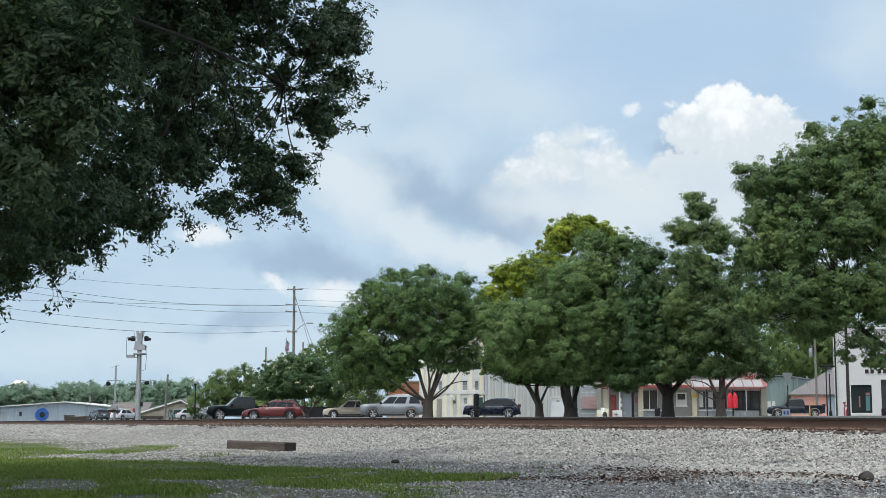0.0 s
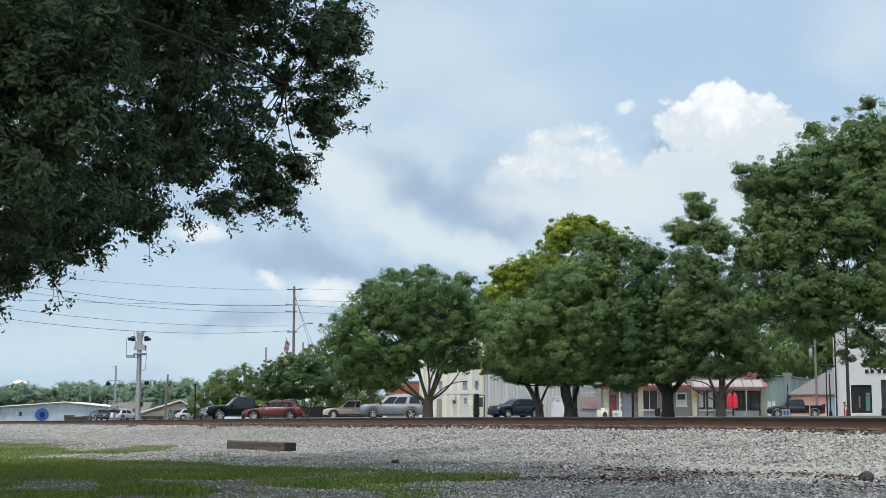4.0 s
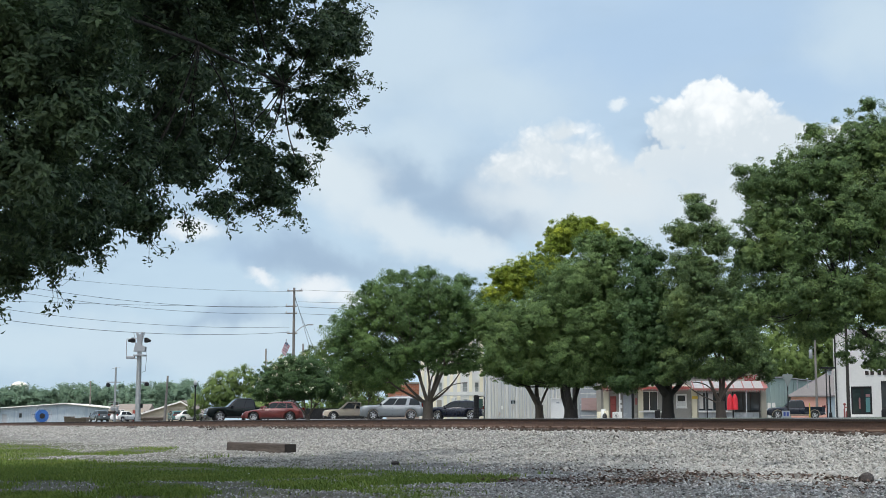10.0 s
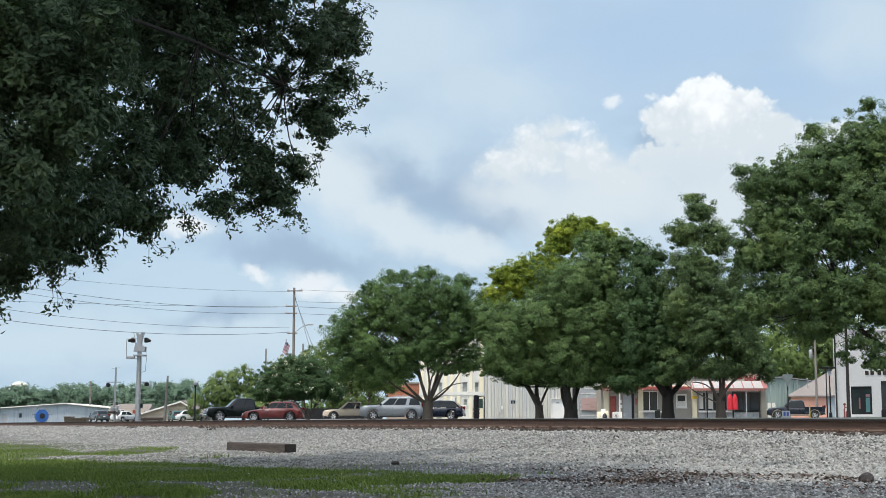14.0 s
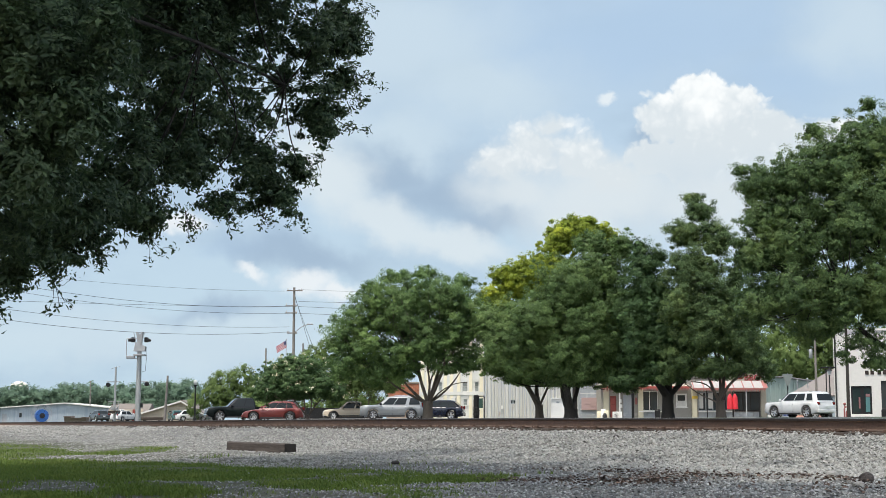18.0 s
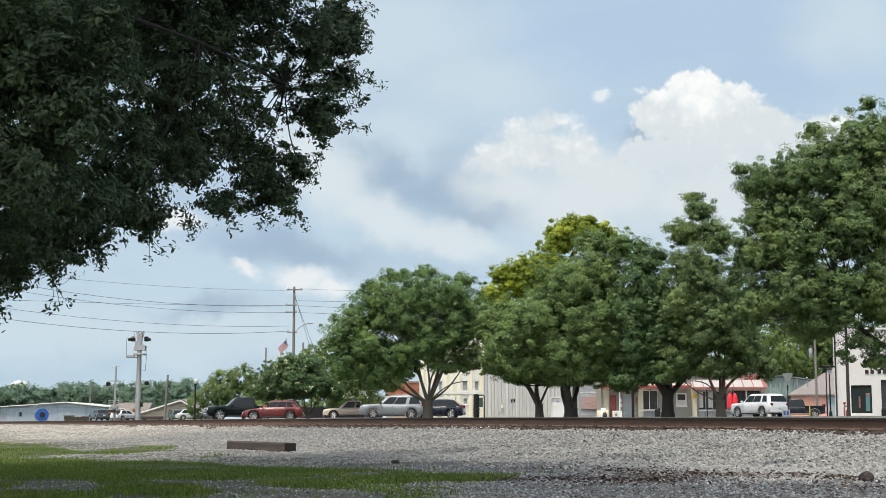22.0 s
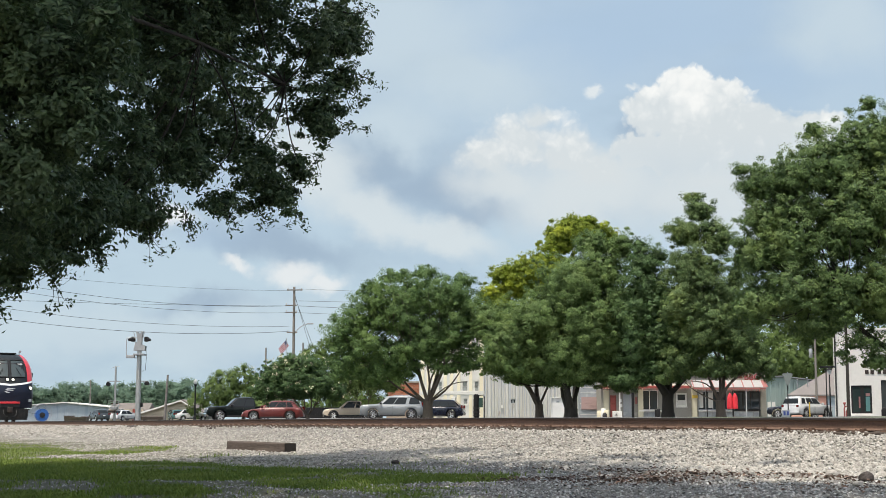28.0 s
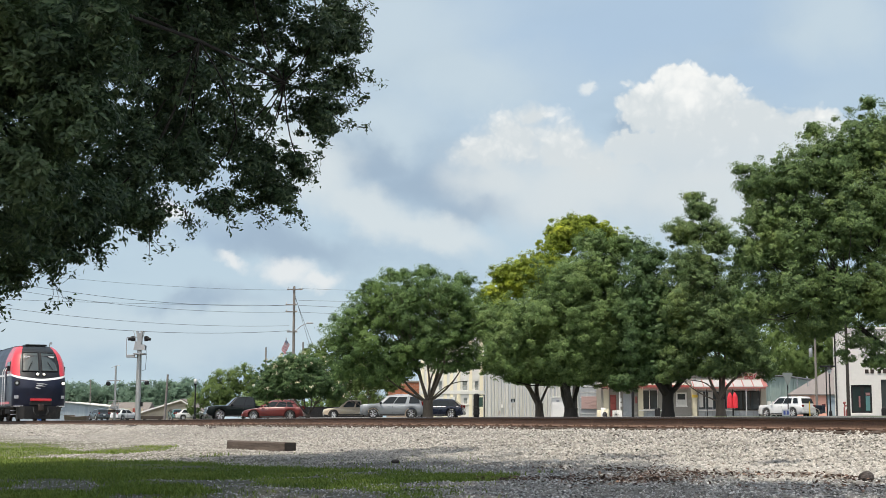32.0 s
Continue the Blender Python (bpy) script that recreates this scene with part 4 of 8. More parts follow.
INNER = [
    (-3.78, 14, 2.83, 0.55, 0.8, 0.45), (-4.11, 14, 2.54, 0.4, 0.7, 0.45), (-3.38, 12, 3.78, 0.65, 0.9, 0.82),
    (-4.38, 14, 2.2, 0.2, 0.5, 0.35), (-3.74, 12, 2.83, 0.52, 0.9, 0.73), (-3.25, 15, 2.97, 0.27, 0.4, 0.18),
    (-2.65, 16.5, 3.37, 0.24, 0.3, 0.14), (-2.42, 16.5, 4.19, 0.28, 0.4, 0.21, 0.6), (-1.33, 17.5, 5.99, 0.28, 0.5, 0.38),
]
CLOSE = [
    (-3.62, 11.5, 3.85, 0.37, 0.43, 0.51), (-3.13, 11.5, 3.27, 0.32, 0.37, 0.42), (-3.49, 11.5, 2.79, 0.37, 0.35, 0.32), (-2.82, 11.5, 3.95, 0.23, 0.25, 0.28),
]
UPPER = [
    (-3.03, 16, 6.5, 1.72, 1.5, 0.8), (-4.18, 14, 4.46, 1.01, 1.0, 0.75), (-1.29, 17, 4.97, 0.23, 0.3, 0.18),
    (-1.26, 17, 5.48, 0.23, 0.3, 0.24), (-1.52, 17, 4.37, 0.2, 0.3, 0.19), (-3.54, 16, 5.54, 1.09, 1.2, 0.57),
    (-2.56, 17, 5.87, 0.81, 0.9, 0.54), (-3.84, 13, 4.7, 0.83, 0.9, 0.57),
]
NEAR_AT = b = on_ground(-8.5, 10.5, 0.1)
NEAR_OAK = tree("live_oak", b, (0.55, 2.6), [(2.0, 2.5, 4.6, 0.26), (5.0, 5.5, 4.4, 0.045), (1.0, 5.5, 3.5, 0.1), (4.8, 1.0, 6.0, 0.3), (6.6, 6.2, 2.6, 0.04), (-3, -3, 4, 0.3), (2.5, -4.5, 4.5, 0.3)],
     OUTER + INNER + UPPER + CLOSE, 150, 62, 0.072, 31, M["leaf_near"], M["bark"],
     "old live oak with small dark leathery leaves", (0.12, 0.27), "", hollow=0.1, twigs=0.02, slim=0.6, wide=0.42, droop=0.2, plain=False, core=0, deep=1.0)
# unseen oak: high crowns added for ground shade, last three block side skylight
b = on_ground(-5.5, 3.0, 0.1)
tree("live_oak", b, (0.6, 2.8), [(3.0, 3.5, 5.0, 0.3), (1.0, 7, 5, 0.28), (4.6, 2, 5, 0.3), (-3, 3, 5, 0.3), (2.5, -4.5, 4.5, 0.3)],
     [(-4.7, 15.8, 9.4, 3.4, 4.0, 0.9), (-1.3, 12.8, 9.2, 2.5, 3.6, 0.9), (-2.2, 8.8, 9.4, 4, 3, 0.9), (-8.2, 13.8, 9, 3, 5, 0.9), (-3.7, 19.1, 9.2, 3.0, 2.4, 0.8), (-0.05, 8.1, 9.2, 1.5, 2.3, 0.8), (-5.7, 10.3, 9.3, 3.2, 3.6, 0.9), (-7.7, 18.2, 9.2, 2.8, 2.6, 0.8), (-13.5, 9, 5.5, 2.8, 6, 3), (-11, 3, 5, 3, 3, 2.6), (-7, -1.5, 6.5, 4, 3, 2.2)], 10, 48, 0.27, 32, M["leaf_near"], M["bark"],
     "unseen live oak added to shade the lawn", (0.4, 0.7), "", hollow=0.2, twigs=0.1, core=0, deep=1.0)


# thin leafy sprays that stand out of the near oak's rim: (start, end) in the oak's own space
def spray(k, start, end):
    rng = np.random.default_rng(900 + k)
    a, b = np.array(start) - np.array(NEAR_AT), np.array(end) - np.array(NEAR_AT)
    wood = Shape()
    pts = np.array(limb(wood, a, b, 0.009, 0.003, rng, sag=0.06, n=8, sides=5))
    side = []
    for i in range(2, 9):
        q = pts[i] + rng.normal(0, 0.09, 3) * np.array([1, 1, 1.2])
        limb(wood, pts[i], q, 0.004, 0.002, rng, n=2, sides=4)
        side.append(q)
    tagged(part("twig", wood, M["bark"], NEAR_OAK), kind="stuff")
    hubs = np.concatenate([pts[1:], np.array(side), np.array(side)])
    tagged(part("leaf_spray", leaf_mesh("leaf_spray", np.repeat(hubs, 7, axis=0) + rng.normal(0, 0.035, (len(hubs) * 7, 3)), 0.06, rng, M["leaf_near"], 0.42), None, NEAR_OAK), kind="stuff")


for k, (start, end) in enumerate((
        ((-1.32, 17, 5.12), (-0.88, 17, 4.97)), ((-1.45, 17, 4.62), (-0.91, 16.9, 4.32)), ((-1.32, 17, 5.55), (-0.9, 17.1, 5.56)),
        ((-1.25, 17, 5.84), (-0.91, 17, 5.92)), ((-1.93, 17, 3.56), (-1.73, 17, 3.26)),
        ((-2.27, 17, 3.49), (-2.17, 17, 3.22)), ((-2.52, 16, 3.26), (-2.47, 16, 3.04)), ((-2.97, 16, 3.19), (-2.9, 16, 2.98)),
        ((-3.2, 15, 2.86), (-3.16, 15, 2.67)), ((-3.49, 14, 2.49), (-3.42, 14, 2.34)), ((-3.94, 14, 2.26), (-3.88, 14, 2.12)), ((-1.45, 17, 4.9), (-0.98, 17, 4.7)))):
    spray(k, start, end)


# ---- far trees ----
def far_wood(name, label, stands, leaf, density, seed, mat, per=22):
    """Many crowns too far to tell apart; stands: (x, y, z, rx, ry, rz)."""
    rng = np.random.default_rng(seed)
    out, way = [], []
    for x, y, z, rx, ry, rz in stands:
        k = int(rx * rz * density)
        d = rng.normal(size=(k, 3))
        d /= np.linalg.norm(d, axis=1)[:, None]
        lobes = 0.9 + 0.12 * np.sin(4 * d[:, :1] + x) * np.sin(5 * d[:, 2:] + z)
        c = np.array([x, y, z]) + d * np.array([rx, ry, rz]) * rng.uniform(0.75, 1, (k, 1)) * lobes
        out.append(np.repeat(c, per, axis=0) + rng.normal(0, 1, (k * per, 3)) * rng.uniform(0.6, 1.2, k * per)[:, None] * leaf * 0.75)
        way.append(np.repeat(d, per, axis=0))
    ob = new(name, leaf_mesh(name, np.concatenate(out), leaf, rng, mat, 0.8, np.concatenate(way) * 1.6, 0.3, True))
    return tagged(ob, label, "woods", kind="stuff")


def hedge_of(x0, x1, y, low, top_a, top_b, r, n, seed):
    rng = np.random.default_rng(seed)
    out = []
    for i in range(n):
        x = x0 + (x1 - x0) * (i + rng.uniform(-0.4, 0.4)) / n
        top = top_a + (top_b - top_a) * i / n + rng.uniform(-0.16, 0.1) * (top_a - low)
        rr = r * rng.uniform(0.7, 1.3)
        out.append((x, y + rng.uniform(-8, 8), top - rr, rr * 1.3, rr, rr))
        out.append((x + rng.uniform(-2, 2), y + rng.uniform(-8, 8), low + (top - low) * 0.4, rr * 1.5, rr, (top - low) * 0.42))
    return out


# woodland in the paled leaf colour that stands in for haze
far_wood("tree_line", "distant line of green woodland, haze mixed into its leaf colour", hedge_of(-124.49, -57.89, 330, 1, 8.95, 10.79, 2.6, 50, 41), 0.42, 6.5, 42, M["leaf_hazed"])
far_wood("roadside_trees", "fresh green trees along the far road", [(-29.58, 190, 5.17, 2.73, 2.76, 3.41), (-26.94, 190, 6.68, 2.27, 2.05, 2.27), (-31.08, 190, 4.41, 1.9, 2.22, 3.03), (-27.27, 190, 3.66, 3.18, 2.46, 2.27), (-25.4, 190, 5.17, 1.52, 1.88, 2.65), (-33.34, 190, 3.28, 1.21, 1.4, 1.9), (-22.5, 185, 4.32, 2.95, 2.66, 2.95), (-20.7, 165, 2.62, 3.95, 2.37, 1.32), (-14.77, 165, 2.75, 3.95, 2.43, 1.45), (-9.5, 165, 3.01, 3.62, 2.34, 1.58)], 0.2, 38, 43, M["leaf_fresh"])
far_wood("roadside_trees", "light green tree behind the crape myrtle", [(-13.78, 150, 7.23, 1.92, 1.83, 2.15), (-11.99, 150, 8.44, 1.68, 1.56, 1.8), (-11.06, 150, 5.44, 1.8, 1.89, 2.39), (-9.84, 150, 3.64, 3.59, 2.37, 1.68)], 0.2, 38, 44, M["leaf_fresh"])
far_wood("street_trees", "shady green trees behind the low buildings", [(38.3, 185, 8.75, 4.43, 3.32, 2.95), (45.0, 185, 9.49, 4.43, 3.65, 3.69), (49.48, 185, 10.23, 3.69, 3.49, 4.06), (41.35, 185, 11.71, 4.43, 3.99, 4.43), (48.14, 185, 14.69, 5.91, 4.65, 4.43), (33.83, 185, 8.01, 4.43, 2.82, 1.85), (54.73, 185, 11.71, 4.43, 3.99, 4.43), (48.66, 185, 8.01, 3.69, 2.82, 2.58), (45.67, 185, 7.27, 4.43, 2.99, 2.21), (51.01, 185, 11.71, 2.95, 3.32, 4.43)], 0.26, 20, 45, M["leaf_fresh"])
far_wood("street_trees", "sunlit yellow-green tree behind the green hall", [(44.36, 180, 9.25, 2.73, 2.39, 2.59), (46.28, 180, 8.17, 1.87, 1.68, 1.87), (42.3, 180, 7.81, 1.87, 1.42, 1.29)], 0.2, 38, 47, M["leaf_fresh"])
# same leaf colour with the haze painted in
far_wood("street_trees", "green trees with haze-paled leaves behind the metal buildings", [(6.04, 175, 8.31, 5.59, 4.08, 3.49), (12.36, 175, 8.31, 4.19, 3.46, 3.49), (17.96, 175, 7.26, 4.89, 3.14, 2.09), (24.28, 175, 7.61, 4.89, 3.14, 2.09)], 0.26, 20, 46, M["leaf_hazed"])


# ---- the street beyond the track ----
def lerp(a, b, t):
    return a + (b - a) * t


T = {
    "cream": surf("cream_wall", (0.78, 0.72, 0.54), (0.72, 0.66, 0.49), 1.5, 0.75, bump=0.1, wear=(0.72, 0.65, 0.5)),
    "offwhite": surf("offwhite_trim", (0.7, 0.69, 0.65), (0.63, 0.62, 0.58), 2, 0.6, bump=0.05),
    "sheet": ribbed("pale_sheeting", ((0.42, 0.435, 0.44), (0.5, 0.48, 0.41), (0.54, 0.54, 0.52)), (2.0, 0.01, 0.01), 2.2, pos=(0.45, 0.55)),
    "white_door": surf("white_door", (0.74, 0.74, 0.72), (0.66, 0.66, 0.64), 2, 0.5, bump=0.03),
    "grey_panel": surf("grey_panel", (0.33, 0.355, 0.37), (0.27, 0.29, 0.305), 2, 0.6, bump=0.1, wear=(0.5, 0.52, 0.53)),
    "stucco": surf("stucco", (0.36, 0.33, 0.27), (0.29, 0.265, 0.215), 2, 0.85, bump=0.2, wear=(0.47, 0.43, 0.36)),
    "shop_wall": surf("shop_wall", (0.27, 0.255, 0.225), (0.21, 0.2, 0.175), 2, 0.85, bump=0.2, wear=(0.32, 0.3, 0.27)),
    "yellow_post": surf("yellow_post", (0.6, 0.55, 0.4), (0.52, 0.47, 0.34), 2, 0.7, bump=0.1),
    "red_trim": surf("red_trim", (0.34, 0.07, 0.055), (0.27, 0.055, 0.045), 3, 0.6, bump=0.05),
    "red_door": surf("red_door", (0.26, 0.05, 0.035), (0.2, 0.04, 0.03), 3, 0.5, bump=0.05),
    "letter_red": surf("letter_red", (0.33, 0.03, 0.035), (0.25, 0.02, 0.025), 3, 0.4, bump=0),
    "awn_white": surf("awning_white", (0.4, 0.395, 0.385), (0.2, 0.19, 0.18), 3, 0.7, bump=0.05),
    "awn_red": surf("awning_red", (0.33, 0.12, 0.105), (0.26, 0.09, 0.08), 3, 0.7, bump=0.05),
    "umbrella": surf("umbrella_cloth", (0.6, 0.02, 0.035), (0.48, 0.015, 0.028), 3, 0.7, bump=0.1),
    "pink": surf("pink_wall", (0.72, 0.38, 0.3), (0.66, 0.34, 0.27), 1.2, 0.8, bump=0.1, wear=(0.62, 0.36, 0.3)),
    "roof_grey": surf("roof_grey", (0.2, 0.18, 0.17), (0.15, 0.135, 0.13), 1.5, 0.85, bump=0.2),
    "green_sheet": ribbed("green_sheeting", ((0.22, 0.29, 0.28), (0.25, 0.32, 0.3), (0.2, 0.27, 0.26)), (0.4, 0.01, 0.01), 1.0, rust=(0.2, 0.22, 0.2)),
    "white_wall": surf("white_wall", (0.62, 0.605, 0.57), (0.56, 0.545, 0.515), 0.8, 0.75, bump=0.08, wear=(0.54, 0.525, 0.5)),
    "brick": surf("brick_red", (0.45, 0.17, 0.09), (0.33, 0.12, 0.07), 3, 0.9, bump=0.3, vary=0.18),
    "mortar": surf("mortar", (0.42, 0.33, 0.27), None, 4, 0.95, bump=0.2),
    "blue_white": ribbed("white_sheeting", ((0.29, 0.35, 0.4), (0.33, 0.385, 0.425), (0.26, 0.32, 0.37)), (0.6, 0.01, 0.01), 1.0, rust=(0.5, 0.54, 0.57)),
    "tan_siding": surf("tan_siding", (0.45, 0.39, 0.31), (0.39, 0.34, 0.27), 1.5, 0.8, bump=0.1),
    "shingle": surf("shingle", (0.18, 0.16, 0.145), (0.14, 0.125, 0.112), 3, 0.9, bump=0.3),
    "pale_glass": glass_dark("pale_glass", (0.3, 0.32, 0.31), 0.08),
    "teal_glass": glass_dark("teal_glass", (0.02, 0.035, 0.036), 0.06),
    # panel colours that imitate reflections in the shop window
    "pink_reflection": surf("pink_reflection", (0.26, 0.12, 0.12), (0.2, 0.1, 0.1), 3, 0.5, bump=0),
    "teal_reflection": surf("teal_reflection", (0.08, 0.2, 0.2), (0.06, 0.16, 0.17), 3, 0.5, bump=0),
    "mural_red": surf("mural_red", (0.4, 0.27, 0.25), (0.3, 0.22, 0.21), 2, 0.6, bump=0.0, wear=(0.45, 0.44, 0.44)),
    "concrete": surf("concrete", (0.42, 0.41, 0.39), (0.35, 0.34, 0.32), 2, 0.9, bump=0.2),
    "asphalt": surf("asphalt", (0.06, 0.06, 0.062), (0.045, 0.045, 0.046), 4, 0.9, bump=0.3),
    "curtain": surf("curtain", (0.62, 0.61, 0.58), (0.5, 0.49, 0.47), 3, 0.9, bump=0.1, stretch=(4, 1, 0.3)),
    "dark_room": surf("dark_room", (0.05, 0.05, 0.052), (0.035, 0.035, 0.036), 2, 0.9, bump=0.0),
    "yellow": surf("yellow_paint", (0.62, 0.42, 0.05), (0.52, 0.35, 0.04), 3, 0.5, bump=0.05),
    "hydrant": surf("hydrant_red", (0.3, 0.07, 0.06), (0.24, 0.05, 0.045), 3, 0.5, bump=0.1),
}


def building(name, x0, x1, y, top, label, category="building", depth=8.0, turn=0.0):
    """An empty at the front left corner on the ground: x along the front, y away. Gives it, its width and its height."""
    g = float(ground_level((x0 + x1) / 2, y)) - 0.1
    t = thing(name, pose(x0, y, g, 0, 0, turn), label, category)
    return t, x1 - x0, top - g


def wall_with_holes(w, h, holes, thick=0.25):
    """A front wall of width w and height h with rectangular openings (x0, x1, z0, z1) through it."""
    xs = sorted({0, w, *[v for q in holes for v in q[:2]]})
    zs = sorted({0, h, *[v for q in holes for v in q[2:]]})
    nx, nz = len(xs), len(zs)
    full = [[not any(a < (xs[i] + xs[i + 1]) / 2 < b and c < (zs[k] + zs[k + 1]) / 2 < d for a, b, c, d in holes) for k in range(nz - 1)] for i in range(nx - 1)]

    def filled(i, k):
        return 0 <= i < nx - 1 and 0 <= k < nz - 1 and full[i][k]

    def at(i, k, back):
        return (back * nz + k) * nx + i
    verts = [(x, y, z) for y in (0, thick) for z in zs for x in xs]
    faces = []
    for i in range(nx - 1):
        for k in range(nz - 1):
            if not full[i][k]:
                continue
            faces.append((at(i, k, 0), at(i + 1, k, 0), at(i + 1, k + 1, 0), at(i, k + 1, 0)))
            faces.append((at(i, k, 1), at(i, k + 1, 1), at(i + 1, k + 1, 1), at(i + 1, k, 1)))
            for (di, dk), (p, q) in (((-1, 0), ((i, k), (i, k + 1))), ((1, 0), ((i + 1, k), (i + 1, k + 1))), ((0, -1), ((i, k), (i + 1, k))), ((0, 1), ((i, k + 1), (i + 1, k + 1)))):
                if not filled(i + di, k + dk):
                    faces.append((at(*p, 0), at(*q, 0), at(*q, 1), at(*p, 1)))
    used = sorted({v for q in faces for v in q})
    back = {v: n for n, v in enumerate(used)}
    return Shape().add([verts[v] for v in used], [tuple(back[v] for v in q) for q in faces])


def shell(t, w, h, depth, material, thick=0.25, front=True):
    """Side and back walls."""
    part("side_wall", Shape().box(0, thick, thick, depth, 0, h), material, t)
    part("side_wall", Shape().box(w - thick, w, thick, depth, 0, h), material, t)
    part("back_wall", Shape().box(thick, w - thick, depth - thick, depth, 0, h), material, t)


def window(t, x0, x1, z0, z1, frame_mat, panes=(1, 1), glass=None, deep=0.12, bar=0.06, sill=True, label=""):
    f = Shape()
    f.box(x0, x0 + bar, deep - 0.05, deep + 0.05, z0, z1, 0.01).box(x1 - bar, x1, deep - 0.05, deep + 0.05, z0, z1, 0.01)
    f.box(x0 + bar, x1 - bar, deep - 0.05, deep + 0.05, z0, z0 + bar, 0.01).box(x0 + bar, x1 - bar, deep - 0.05, deep + 0.05, z1 - bar, z1, 0.01)
    win = part("window", f, frame_mat, t, label)
    nx, nz = panes
    for i in range(nx):
        for j in range(nz):
            a, b = x0 + bar + (x1 - x0 - 2 * bar) * i / nx, x0 + bar + (x1 - x0 - 2 * bar) * (i + 1) / nx
            c, d = z0 + bar + (z1 - z0 - 2 * bar) * j / nz, z0 + bar + (z1 - z0 - 2 * bar) * (j + 1) / nz
            g = 0.5 * bar
            part("pane", Shape().box(a + g * (i > 0), b - g * (i < nx - 1), deep - 0.01, deep + 0.01, c + g * (j > 0), d - g * (j < nz - 1)), glass or M["window_glass"], win)
    for i in range(1, nx):
        a = x0 + bar + (x1 - x0 - 2 * bar) * i / nx
        part("mullion", Shape().box(a - g, a + g, deep - 0.04, deep + 0.04, z0 + bar, z1 - bar), frame_mat, win)
    if sill:
        part("sill", Shape().box(x0 - 0.06, x1 + 0.06, -0.07, deep, z0 - 0.07, z0 - 0.004, 0.01), frame_mat, win)
    return win


def flat_roof(t, w, h, depth, material=None, over=0.1):
    part("roof", Shape().box(-over, w + over, -over, depth + over, h + 0.004, h + 0.18, 0.03), material or T["roof_grey"], t)


def lettering(text, size, material, parent, at, name="letters", deep=0.03):
    cu = bpy.data.curves.new(name, "FONT")
    cu.body, cu.size, cu.extrude = text, size, deep
    tmp = bpy.data.objects.new(name, cu)
    scene.collection.objects.link(tmp)
    me = bpy.data.meshes.new_from_object(tmp.evaluated_get(bpy.context.evaluated_depsgraph_get()))
    bpy.data.objects.remove(tmp)
    me.materials.append(material)
    ob = part(name, me, None, parent)
    ob.location, ob.rotation_euler = at, (radians(90), 0, 0)
    return ob


def cream_block():
    D = 140
    x0, x1 = -2.35, 4.08
    t, w, h = building("cream_building", x0, x1, D, 9.27, "two-storey cream building with pale pilasters and tall shutters")
    k = w / 115.0
    z = lambda y: h - (y - 596) * k
    wins = [(76, 86, 674, 692), (34, 41, 674, 692), (98, 106, 674, 692)]
    low = [(54, 66, 702, 716), (78, 86, 704, 716)]
    holes = [(a * k, b * k, z(d), z(c)) for a, b, c, d in wins + low]
    part("front_wall", wall_with_holes(w, h, holes), T["offwhite"], t)
    shell(t, w, h, 9, T["offwhite"])
    flat_roof(t, w, h, 9)
    for a, b, c, d in holes:
        window(t, a, b, c, d, T["offwhite"], (1, 2), T["pale_glass"])
    part("band", Shape().box(0, w, -0.08, -0.004, z(698), z(692), 0.02), T["offwhite"], t, "white band between the storeys")
    for a in (6, 16, 27, 46, 57, 70, 91, 110):
        part("pilaster", Shape().box(a * k - 0.17, a * k + 0.17, -0.06, -0.004, 0, z(698.3), 0.015), T["cream"], t)
        part("pilaster", Shape().box(a * k - 0.17, a * k + 0.17, -0.06, -0.004, z(691.7), h, 0.015), T["cream"], t)
    for a in (36, 100):
        sh = part("shutter", Shape().box(a * k - 0.25, a * k + 0.2, -0.05, -0.004, 0.3, z(706), 0.01), T["stucco"], t, "tall tan louvred shutter")
        for q in range(7):
            part("slat", Shape().box(a * k - 0.2, a * k + 0.15, -0.075, -0.052, 0.45 + q * 0.22, 0.57 + q * 0.22, 0.01), T["stucco"], sh)
    part("cooling_unit", Shape().box(57 * k, 64 * k, -0.4, -0.004, z(709), z(703), 0.03), T["offwhite"], t, "white window cooling unit")


